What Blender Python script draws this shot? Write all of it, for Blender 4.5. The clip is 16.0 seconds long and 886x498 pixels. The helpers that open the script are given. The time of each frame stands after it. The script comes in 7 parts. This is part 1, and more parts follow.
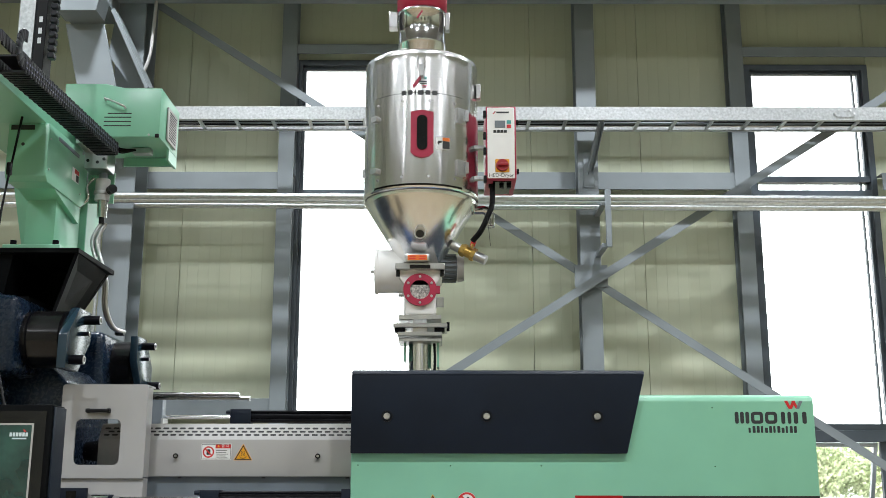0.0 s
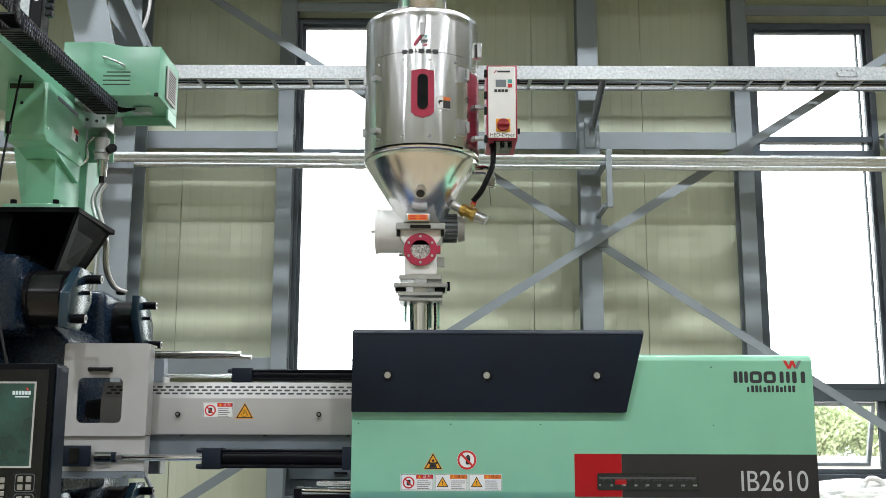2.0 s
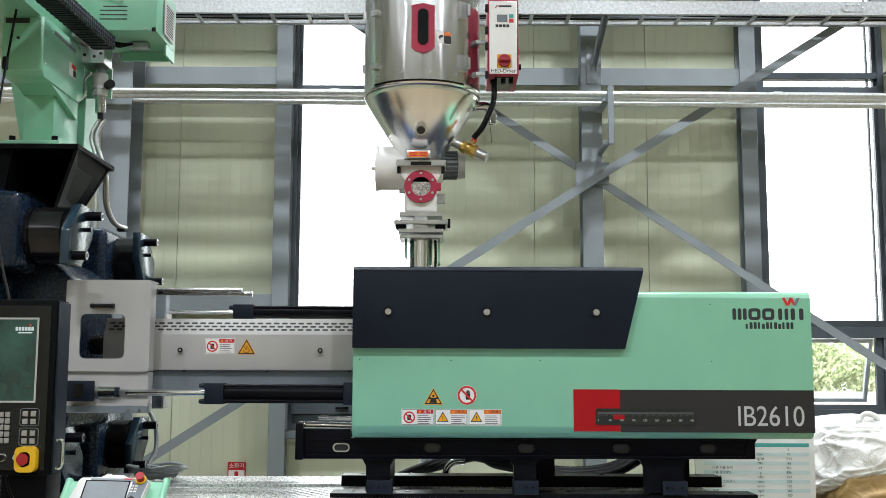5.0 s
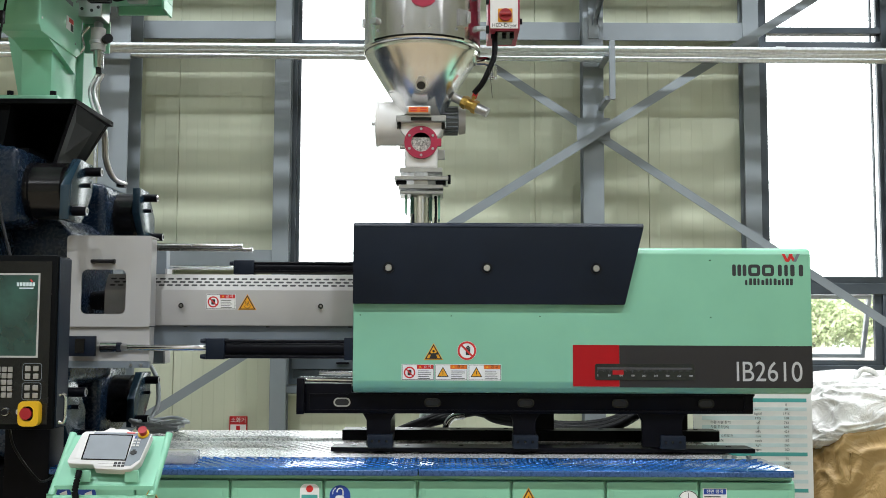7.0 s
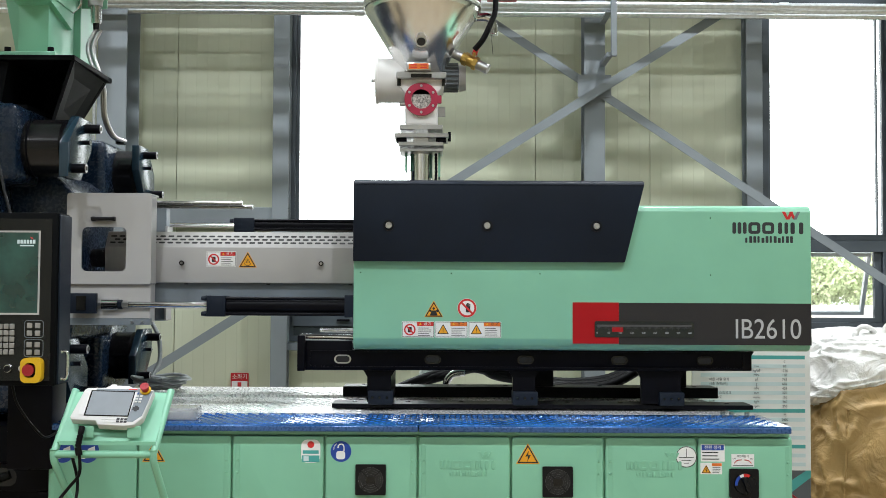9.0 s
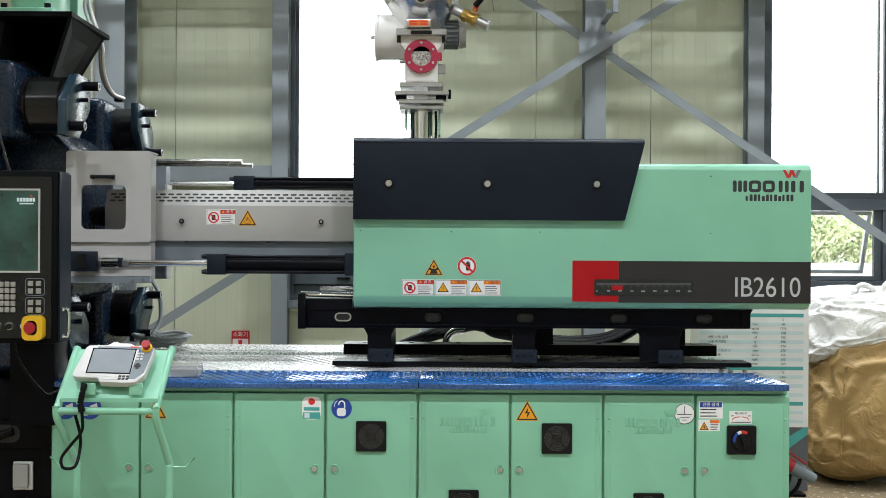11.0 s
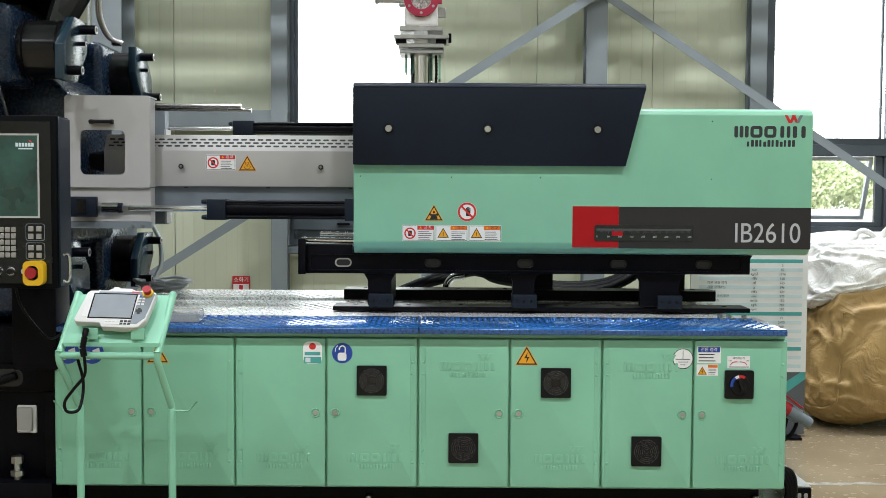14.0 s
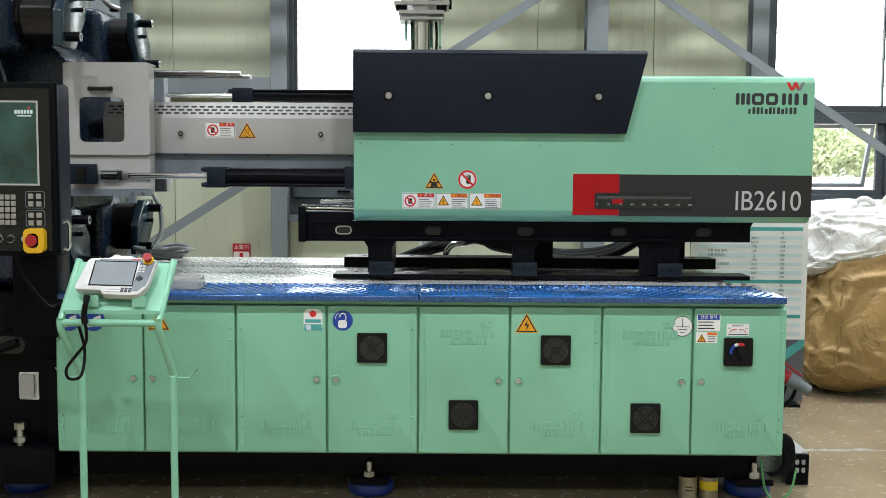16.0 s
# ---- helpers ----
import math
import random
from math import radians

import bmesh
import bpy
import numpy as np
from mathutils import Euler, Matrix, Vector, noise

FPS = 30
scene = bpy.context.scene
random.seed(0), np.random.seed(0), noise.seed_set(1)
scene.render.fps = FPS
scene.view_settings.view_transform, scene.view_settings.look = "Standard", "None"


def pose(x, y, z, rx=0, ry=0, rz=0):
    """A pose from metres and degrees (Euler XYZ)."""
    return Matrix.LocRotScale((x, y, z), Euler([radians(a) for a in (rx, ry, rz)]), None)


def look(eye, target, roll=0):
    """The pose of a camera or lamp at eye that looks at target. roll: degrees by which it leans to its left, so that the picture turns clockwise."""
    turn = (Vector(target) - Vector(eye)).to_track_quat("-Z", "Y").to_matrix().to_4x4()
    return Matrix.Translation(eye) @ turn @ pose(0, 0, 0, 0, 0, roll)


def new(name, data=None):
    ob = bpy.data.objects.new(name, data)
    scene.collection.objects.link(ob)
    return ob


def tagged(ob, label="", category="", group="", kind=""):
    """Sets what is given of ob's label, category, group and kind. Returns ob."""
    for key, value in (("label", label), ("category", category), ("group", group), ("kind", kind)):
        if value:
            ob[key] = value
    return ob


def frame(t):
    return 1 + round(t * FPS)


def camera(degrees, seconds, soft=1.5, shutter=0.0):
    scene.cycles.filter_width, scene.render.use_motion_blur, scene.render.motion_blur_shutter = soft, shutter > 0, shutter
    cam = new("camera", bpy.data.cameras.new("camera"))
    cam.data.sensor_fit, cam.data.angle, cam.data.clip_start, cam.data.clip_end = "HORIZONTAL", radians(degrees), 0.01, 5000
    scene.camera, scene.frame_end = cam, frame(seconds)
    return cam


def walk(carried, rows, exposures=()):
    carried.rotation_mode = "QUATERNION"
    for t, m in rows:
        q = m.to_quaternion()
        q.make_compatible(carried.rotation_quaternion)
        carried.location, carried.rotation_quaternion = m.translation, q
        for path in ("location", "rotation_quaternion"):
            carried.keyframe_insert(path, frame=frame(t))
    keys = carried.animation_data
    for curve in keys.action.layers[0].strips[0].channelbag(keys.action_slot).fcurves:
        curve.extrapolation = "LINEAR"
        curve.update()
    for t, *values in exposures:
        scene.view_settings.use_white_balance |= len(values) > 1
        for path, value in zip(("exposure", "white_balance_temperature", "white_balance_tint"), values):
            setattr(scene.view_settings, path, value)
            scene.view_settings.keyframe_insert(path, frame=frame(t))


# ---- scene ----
EYE = (0.0, 0.0, 1.68)
FLOOR = -0.08
cam = camera(45.72, 16.0, soft=0.65)
# seconds, degrees up, degrees to the right, lean
TILTS = [
    (0.0, 12.58, 0.025, 0.074), (0.5, 11.977, 0.02, 0.11), (1.0, 11.4, 0.015, 0.14), (1.5, 10.885, 0.006, 0.145),
    (2.0, 10.393, 0.001, 0.155), (2.5, 9.871, -0.004, 0.175), (3.0, 9.335, -0.008, 0.182), (3.5, 8.778, -0.009, 0.19),
    (4.0, 8.161, -0.01, 0.195), (5.25, 6.64, -0.012, 0.22), (6.5, 5.11, -0.014, 0.245), (7.0, 4.567, -0.015, 0.26), (7.5, 3.992, -0.015, 0.268),
    (8.0, 3.407, -0.015, 0.276), (8.5, 2.797, -0.015, 0.28), (9.0, 2.255, -0.015, 0.287), (11.5, -0.548, -0.002, 0.316),
    (12.0, -1.024, 0.001, 0.325), (12.5, -1.496, 0.003, 0.334), (13.0, -2.001, 0.003, 0.336), (13.5, -2.501, 0.005, 0.343),
    (14.0, -2.989, 0.006, 0.352), (14.5, -3.414, 0.006, 0.358), (15.0, -3.843, 0.007, 0.364), (15.5, -4.263, 0.006, 0.368),
    (16.0, -4.75, 0.005, 0.375),
]


def aim(up, right, lean):
    a, b = radians(up), radians(right)
    way = Vector((math.sin(b) * math.cos(a), math.cos(b) * math.cos(a), math.sin(a)))
    return look(EYE, Vector(EYE) + way, lean)


walk(cam, [(t, aim(up, right, lean)) for t, up, right, lean in TILTS])

# ---- light ----
world = bpy.data.worlds.new("world")
scene.world = world
world.use_nodes = True
wn = world.node_tree.nodes
sky = wn.new("ShaderNodeTexSky")
sky.sky_type, sky.sun_disc = "NISHITA", False
sky.sun_elevation, sky.sun_rotation = radians(48), radians(200)
sky.air_density, sky.dust_density = 1.0, 4.0
wn["Background"].inputs["Strength"].default_value = 0.12
world.node_tree.links.new(sky.outputs["Color"], wn["Background"].inputs["Color"])
sun = new("sun", bpy.data.lights.new("sun", "SUN"))
sun.data.energy, sun.data.angle, sun.data.color = 5.0, radians(10), (1.0, 0.95, 0.88)
sun.matrix_world = look((0, -20, 25), (3, 6, 0))
scene.view_settings.exposure = 0.0


def ceiling_lamp(x, y, power, sx=0.45, sy=0.22, z=8.6):
    lamp = new("high_bay_light", bpy.data.lights.new("high_bay_light", "AREA"))
    lamp.data.shape, lamp.data.size, lamp.data.size_y = "RECTANGLE", sx, sy
    lamp.data.energy, lamp.data.color, lamp.data.spread = power, (0.90, 0.95, 1.0), radians(155)
    lamp.location = (x, y, z)
    return lamp


for lx in (-7.5, -2.5, 2.5, 7.5):
    for ly, power in ((-5.0, 165), (0.5, 295), (7.25, 330)):
        ceiling_lamp(lx, ly, power)


# ---- materials ----
def material(name, color, rough=0.5, metal=0.0, vary=0.08, scale=6.0, bump=0.05, grain=80.0, second=None, coat=0.0, stretch=(1, 1, 1), aniso=0.0, spec=0.5, rvar=0.08):
    m = bpy.data.materials.new(name)
    m.use_nodes = True
    nt = m.node_tree
    n, l = nt.nodes, nt.links
    b = n["Principled BSDF"]
    co = n.new("ShaderNodeTexCoord")
    mp = n.new("ShaderNodeMapping")
    mp.inputs["Scale"].default_value = stretch
    l.new(co.outputs["Object"], mp.inputs["Vector"])
    big, fine = n.new("ShaderNodeTexNoise"), n.new("ShaderNodeTexNoise")
    for t, s, d in ((big, scale, 4), (fine, grain, 3)):
        t.inputs["Scale"].default_value, t.inputs["Detail"].default_value = s, d
        l.new(mp.outputs["Vector"], t.inputs["Vector"])
    mix = n.new("ShaderNodeMix")
    mix.data_type = "RGBA"
    c = Vector(color)
    other = Vector(second) if second else c * (1 - vary * 2)
    top = c * (1 + vary) if not second else c
    mix.inputs["A"].default_value = (*other, 1)
    mix.inputs["B"].default_value = (*[min(v, 1) for v in top], 1)
    ramp = n.new("ShaderNodeMapRange")
    ramp.inputs["From Min"].default_value, ramp.inputs["From Max"].default_value = 0.3, 0.7
    l.new(big.outputs["Fac"], ramp.inputs["Value"])
    l.new(ramp.outputs["Result"], mix.inputs["Factor"])
    l.new(mix.outputs["Result"], b.inputs["Base Color"])
    rr = n.new("ShaderNodeMapRange")
    rr.inputs["To Min"].default_value, rr.inputs["To Max"].default_value = max(rough - rvar, 0.03), min(rough + rvar, 1)
    l.new(fine.outputs["Fac"], rr.inputs["Value"])
    l.new(rr.outputs["Result"], b.inputs["Roughness"])
    b.inputs["Metallic"].default_value = metal
    b.inputs["Coat Weight"].default_value = coat
    b.inputs["Specular IOR Level"].default_value = spec
    b.inputs["Anisotropic"].default_value = aniso
    if bump:
        bp = n.new("ShaderNodeBump")
        bp.inputs["Strength"].default_value, bp.inputs["Distance"].default_value = bump, 0.004
        l.new(fine.outputs["Fac"], bp.inputs["Height"])
        l.new(bp.outputs["Normal"], b.inputs["Normal"])
    return m


GREEN = material("mint_powder_coat", (0.21, 0.475, 0.325), 0.33, vary=0.03, scale=3, bump=0.06, grain=350)
GREEN_CAB = material("mint_cabinet_paint", (0.205, 0.465, 0.315), 0.33, vary=0.05, scale=2, bump=0.05, grain=300)
NAVY = material("navy_black_paint", (0.005, 0.0095, 0.019), 0.50, vary=0.1, scale=3, bump=0.10, grain=260, spec=0.22)
CAST = material("navy_cast_iron_paint", (0.007, 0.017, 0.036), 0.27, vary=0.15, scale=5, bump=0.03, grain=60, spec=0.4)
BLACK = material("black_painted_steel", (0.0035, 0.0035, 0.0055), 0.34, vary=0.2, scale=7, bump=0.015, grain=120, spec=0.08)
GREYSHEET = material("light_grey_sheet_paint", (0.395, 0.385, 0.375), 0.45, vary=0.03, scale=3, bump=0.05, grain=320)
MIDGREY = material("blue_grey_steel_paint", (0.16, 0.185, 0.205), 0.5, vary=0.08, scale=2.5, bump=0.06, grain=150)
STEELPAINT = material("structural_steel_paint", (0.20, 0.225, 0.24), 0.5, vary=0.07, scale=1.7, bump=0.05, grain=120)
CHROME = material("bright_chrome", (0.70, 0.70, 0.71), 0.14, 1.0, vary=0.03, bump=0.0, rvar=0.02)
STEEL = material("machined_steel", (0.55, 0.55, 0.55), 0.32, 1.0, vary=0.1, scale=8, bump=0.06, grain=150)
DARKSTEEL = material("dark_oiled_steel", (0.026, 0.025, 0.024), 0.22, 0.7, vary=0.1, scale=9, bump=0.02, rvar=0.03)
GALV = material("galvanised_steel", (0.50, 0.515, 0.52), 0.42, 0.8, vary=0.13, scale=48, bump=0.05, grain=90)
PIPE = material("zinc_pipe", (0.66, 0.69, 0.70), 0.36, 1.0, vary=0.08, scale=30, bump=0.03, grain=60, rvar=0.05)
STAINLESS = material("brushed_stainless", (0.86, 0.855, 0.845), 0.21, 1.0, vary=0.03, scale=3, bump=0.0, grain=60, stretch=(4, 4, 0.15), rvar=0.006, aniso=0.45)
_n, _l = STAINLESS.node_tree.nodes, STAINLESS.node_tree.links
_t = _n.new("ShaderNodeTangent")
_t.direction_type, _t.axis = "RADIAL", "Z"
_l.new(_t.outputs["Tangent"], _n["Principled BSDF"].inputs["Tangent"])
PANEL = material("cream_wall_panel", (0.51, 0.535, 0.40), 0.55, vary=0.03, scale=0.9, bump=0.04, grain=60)
CONCRETE = material("polished_concrete", (0.31, 0.25, 0.165), 0.24, vary=0.22, scale=1.1, bump=0.02, grain=22, second=(0.19, 0.145, 0.088), spec=0.75, rvar=0.12)
WHITE = material("white_paint", (0.78, 0.77, 0.75), 0.45, vary=0.03, bump=0.03)
CEIL = material("ceiling_sheet", (0.28, 0.28, 0.27), 0.7, vary=0.04, bump=0.03)
RED = material("red_paint", (0.30, 0.008, 0.014), 0.4, vary=0.05, bump=0.03)
CRIMSON = material("crimson_powder_coat", (0.36, 0.015, 0.05), 0.4, vary=0.06, bump=0.08, grain=250)
RUBBER = material("black_rubber", (0.006, 0.006, 0.0065), 0.45, vary=0.2, bump=0.08, spec=0.1)
PLASTIC = material("black_plastic", (0.006, 0.006, 0.007), 0.40, vary=0.1, bump=0.08, grain=300, spec=0.2)
CASE = material("matt_black_casing", (0.004, 0.0045, 0.005), 0.55, vary=0.1, scale=6, bump=0.05, grain=300, spec=0.04)
ROD = material("oiled_guide_rod", (0.26, 0.26, 0.26), 0.25, 1.0, vary=0.08, bump=0.0)
NUT = material("black_oxide_nut", (0.008, 0.0075, 0.008), 0.2, vary=0.15, scale=9, bump=0.01, grain=60, rvar=0.04, spec=0.35)
BLUEPAD = material("blue_foot_paint", (0.01, 0.035, 0.22), 0.35, vary=0.15, bump=0.1)


# ---- mesh helpers ----
def box(bm, x0, x1, y0, y1, z0, z1, r=0.0, seg=2):
    g = bmesh.ops.create_cube(bm, size=1.0, matrix=Matrix.LocRotScale(((x0 + x1) / 2, (y0 + y1) / 2, (z0 + z1) / 2), None, (x1 - x0, y1 - y0, z1 - z0)))
    if r:
        edges = list({e for v in g["verts"] for e in v.link_edges})
        bmesh.ops.bevel(bm, geom=edges, offset=r, segments=seg, profile=0.5, affect="EDGES")
    return bm


def obox(bm, m, sx, sy, sz, r=0.0):
    """A box of that size at the pose m."""
    g = bmesh.ops.create_cube(bm, size=1.0, matrix=m @ Matrix.Diagonal((sx, sy, sz, 1)))
    if r:
        bmesh.ops.bevel(bm, geom=list({e for v in g["verts"] for e in v.link_edges}), offset=r, segments=2, profile=0.5, affect="EDGES")
    return bm


def cyl(bm, a, b, r, r2=None, seg=24, cap=True):
    a, b = Vector(a), Vector(b)
    d = b - a
    m = Matrix.Translation((a + b) / 2) @ d.to_track_quat("Z", "Y").to_matrix().to_4x4()
    bmesh.ops.create_cone(bm, cap_ends=cap, segments=seg, radius1=r, radius2=r if r2 is None else r2, depth=d.length, matrix=m)
    return bm


def prism(bm, pts, y0, y1, r=0.0, seg=2):
    """An outline of (x, z) pushed from y0 to y1."""
    f = [bm.verts.new((x, y0, z)) for x, z in pts]
    k = [bm.verts.new((x, y1, z)) for x, z in pts]
    n = len(pts)
    faces = [bm.faces.new(f), bm.faces.new(k[::-1])]
    for i in range(n):
        faces.append(bm.faces.new((f[i], k[i], k[(i + 1) % n], f[(i + 1) % n])))
    bmesh.ops.recalc_face_normals(bm, faces=faces)
    if r:
        bmesh.ops.bevel(bm, geom=list({e for v in f + k for e in v.link_edges}), offset=r, segments=seg, profile=0.5, affect="EDGES")
    return bm


def prism_x(bm, pts, x0, x1, r=0.0, seg=2):
    """An outline of (y, z) pushed from x0 to x1."""
    f = [bm.verts.new((x0, y, z)) for y, z in pts]
    k = [bm.verts.new((x1, y, z)) for y, z in pts]
    n = len(pts)
    faces = [bm.faces.new(f), bm.faces.new(k[::-1])]
    for i in range(n):
        faces.append(bm.faces.new((f[i], k[i], k[(i + 1) % n], f[(i + 1) % n])))
    bmesh.ops.recalc_face_normals(bm, faces=faces)
    if r:
        bmesh.ops.bevel(bm, geom=list({e for v in f + k for e in v.link_edges}), offset=r, segments=seg, profile=0.5, affect="EDGES")
    return bm


def glide(pts, steps=8):
    """Points of a smooth line through pts."""
    p = [Vector(q) for q in pts]
    p = [p[0] * 2 - p[1]] + p + [p[-1] * 2 - p[-2]]
    out = []
    for i in range(1, len(p) - 2):
        for k in range(steps):
            t = k / steps
            a, b, c, d = p[i - 1], p[i], p[i + 1], p[i + 2]
            out.append(0.5 * (2 * b + (c - a) * t + (2 * a - 5 * b + 4 * c - d) * t * t + (3 * b - a - 3 * c + d) * t ** 3))
    return out + [p[-2]]


def tube(bm, pts, r, seg=10, smooth=True, steps=8, ripple=0.0):
    line = glide(pts, steps) if smooth else [Vector(q) for q in pts]
    rings = []
    up = Vector((0.12, 0.31, 0.94)).normalized()
    for i, q in enumerate(line):
        d = (line[min(i + 1, len(line) - 1)] - line[max(i - 1, 0)]).normalized()
        u = d.cross(up)
        if u.length < 0.05:
            u = d.cross(Vector((1, 0, 0)))
        u.normalize()
        v = d.cross(u)
        rr = r * (1 + (ripple if i % 2 else -ripple))
        rings.append([bm.verts.new(q + (u * math.cos(a) + v * math.sin(a)) * rr) for a in (2 * math.pi * k / seg for k in range(seg))])
    for a, b in zip(rings, rings[1:]):
        for k in range(seg):
            bm.faces.new((a[k], a[(k + 1) % seg], b[(k + 1) % seg], b[k]))
    bm.faces.new(rings[0])
    bm.faces.new(rings[-1][::-1])
    return bm


def lathe(bm, c, profile, seg=48):
    """A body turned about the upright axis through c from (radius, z) pairs."""
    rings = [[bm.verts.new((c[0] + r * math.cos(a), c[1] + r * math.sin(a), z)) for a in (2 * math.pi * k / seg for k in range(seg))] for r, z in profile]
    for a, b in zip(rings, rings[1:]):
        for k in range(seg):
            bm.faces.new((a[k], a[(k + 1) % seg], b[(k + 1) % seg], b[k]))
    return bm


def round_rect(x0, x1, z0, z1, r, seg=5):
    pts = []
    for cx, cz, a0 in ((x1 - r, z1 - r, 0), (x0 + r, z1 - r, 90), (x0 + r, z0 + r, 180), (x1 - r, z0 + r, 270)):
        for k in range(seg + 1):
            a = radians(a0 + 90 * k / seg)
            pts.append((cx + r * math.cos(a), cz + r * math.sin(a)))
    return pts


def disc_pts(cx, cz, r, n=28):
    return [(cx + r * math.cos(2 * math.pi * k / n), cz + r * math.sin(2 * math.pi * k / n)) for k in range(n)]


def frame_plate(bm, outer, inner, y0, y1):
    """A plate with one opening; both outlines have the same number of points, in the same turn."""
    n = len(outer)
    o0, i0 = [[bm.verts.new((x, y0, z)) for x, z in ps] for ps in (outer, inner)]
    o1, i1 = [[bm.verts.new((x, y1, z)) for x, z in ps] for ps in (outer, inner)]
    fs = []
    for k in range(n):
        j = (k + 1) % n
        fs += [bm.faces.new((o0[k], o0[j], i0[j], i0[k])), bm.faces.new((o1[j], o1[k], i1[k], i1[j])),
               bm.faces.new((o0[j], o0[k], o1[k], o1[j])), bm.faces.new((i0[k], i0[j], i1[j], i1[k]))]
    bmesh.ops.recalc_face_normals(bm, faces=fs)
    return bm


def rect(x0, x1, z0, z1):
    return [(x1, z1), (x0, z1), (x0, z0), (x1, z0)]


def B():
    return bmesh.new()


def mesh_of(name, bm, mat, smooth=None):
    me = bpy.data.meshes.new(name)
    if smooth is None:
        smooth = 38
    for f in bm.faces:
        f.smooth = True
    for e in bm.edges:
        e.smooth = len(e.link_faces) == 2 and e.calc_face_angle(0) < radians(smooth)
    bm.to_mesh(me)
    bm.free()
    me.materials.append(mat)
    return me


def thing(name, at, label, category, group="", kind=""):
    ob = new(name)
    ob.empty_display_size = 0.1
    ob.location = at
    return tagged(ob, label, category, group, kind)


def part(name, bm, mat, parent, label=""):
    """Links bm, given in the place's own metres, as one mesh under a thing or a part of it."""
    while parent.parent and parent.parent.parent:
        parent = parent.parent
    ob = new(name, mesh_of(name, bm, mat))
    ob.parent = parent
    if parent.parent is None:
        ob.matrix_parent_inverse = Matrix.Translation(-parent.location)
    return tagged(ob, label)


def single(name, bm, mat, label, category, group="", kind=""):
    return tagged(new(name, mesh_of(name, bm, mat)), label, category, group, kind)


def writing(name, text, x, y, z, size, mat, parent, turn=(90, 0, 0), align="LEFT", stretch=1.0, depth=0.0006):
    cu = bpy.data.curves.new(name, "FONT")
    cu.body, cu.size, cu.align_x, cu.align_y, cu.extrude = text, size, align, "CENTER", depth
    tmp = new(name, cu)
    bpy.context.view_layer.update()
    me = bpy.data.meshes.new_from_object(tmp.evaluated_get(bpy.context.evaluated_depsgraph_get()))
    bpy.data.objects.remove(tmp)
    me.transform(pose(x, y, z, *turn) @ Matrix.Diagonal((stretch, 1, 1, 1)))
    me.materials.clear()
    me.materials.append(mat)
    while parent.parent and parent.parent.parent:
        parent = parent.parent
    ob = new(name, me)
    ob.parent = parent
    if parent.parent is None:
        ob.matrix_parent_inverse = Matrix.Translation(-parent.location)
    return ob


# ---- the hall ----
WALL = 9.8
bm = B()
box(bm, -13, 13, -10, 60, FLOOR - 0.2, FLOOR)
single("floor", bm, CONCRETE, "polished brown-grey concrete factory floor with dull reflections", "floor", kind="structure")
CRACK = material("crack_filler", (0.42, 0.40, 0.36), 0.7, vary=0.25, scale=20, bump=0.2, grain=90)
crng = random.Random(11)
vs = []
for k in range(60):
    x = 2.15 + k * 0.055
    y = 6.34 + 0.03 * math.sin(x * 3.1) + crng.uniform(-0.012, 0.012)
    w = 0.012 + crng.uniform(0.0, 0.022)
    vs += [(x, y - w, FLOOR + 0.001), (x, y + w, FLOOR + 0.001)]
me = bpy.data.meshes.new("floor_crack")
me.from_pydata(vs, [], [(2 * k, 2 * k + 2, 2 * k + 3, 2 * k + 1) for k in range(59)])
me.materials.append(CRACK)
tagged(new("floor_crack", me), "pale filled crack across the concrete floor", "crack", kind="structure")
bm = B()
box(bm, -13, 13, -10, 10.2, 9.0, 9.2)
single("ceiling", bm, CEIL, "pale sheet-metal factory ceiling high above", "ceiling", kind="structure")
for nm, x0, x1 in (("wall_west", -13.2, -13), ("wall_east", 13, 13.2)):
    bm = B()
    box(bm, x0, x1, -10, 10.2, FLOOR, 9.0)
    single(nm, bm, PANEL, "cream insulated panel side wall", "wall", kind="structure")
bm = B()
for x0, x1, z0, z1 in ((-13, 13, FLOOR, 1.2), (-13, 13, 5.8, 9.0)):
    box(bm, x0, x1, -10.2, -10, z0, z1)
edges_x = [-13, -11.6, -9.6, -6.8, -4.8, -2, 0, 2.8, 4.8, 7.6, 9.6, 13]
for k in range(0, len(edges_x) - 1, 2):
    box(bm, edges_x[k], edges_x[k + 1], -10.2, -10, 1.2, 5.8)
single("wall_south", bm, PANEL, "cream insulated panel wall with tall windows", "wall", kind="structure")

# far wall: openings (x0, x1, z0, z1)
OPEN = [(-1.44, -0.16, 1.2, 5.78), (2.98, 4.20, 1.2, 5.74)]
wall = thing("wall_north", (0, WALL, FLOOR), "cream ribbed insulated sandwich-panel wall", "wall", kind="structure")


def ribbed(m):
    """Fine upright ribs of the panels' steel skin."""
    n, l = m.node_tree.nodes, m.node_tree.links
    wv = n.new("ShaderNodeTexWave")
    wv.wave_type, wv.bands_direction, wv.wave_profile = "BANDS", "X", "SAW"
    wv.inputs["Scale"].default_value = 3.1
    co = n.new("ShaderNodeTexCoord")
    l.new(co.outputs["Object"], wv.inputs["Vector"])
    rp = n.new("ShaderNodeMapRange")
    rp.inputs["From Min"].default_value, rp.inputs["From Max"].default_value = 0.0, 0.12
    l.new(wv.outputs["Fac"], rp.inputs["Value"])
    bp = n.new("ShaderNodeBump")
    bp.inputs["Strength"].default_value, bp.inputs["Distance"].default_value = 0.35, 0.005
    l.new(rp.outputs["Result"], bp.inputs["Height"])
    l.new(bp.outputs["Normal"], n["Principled BSDF"].inputs["Normal"])


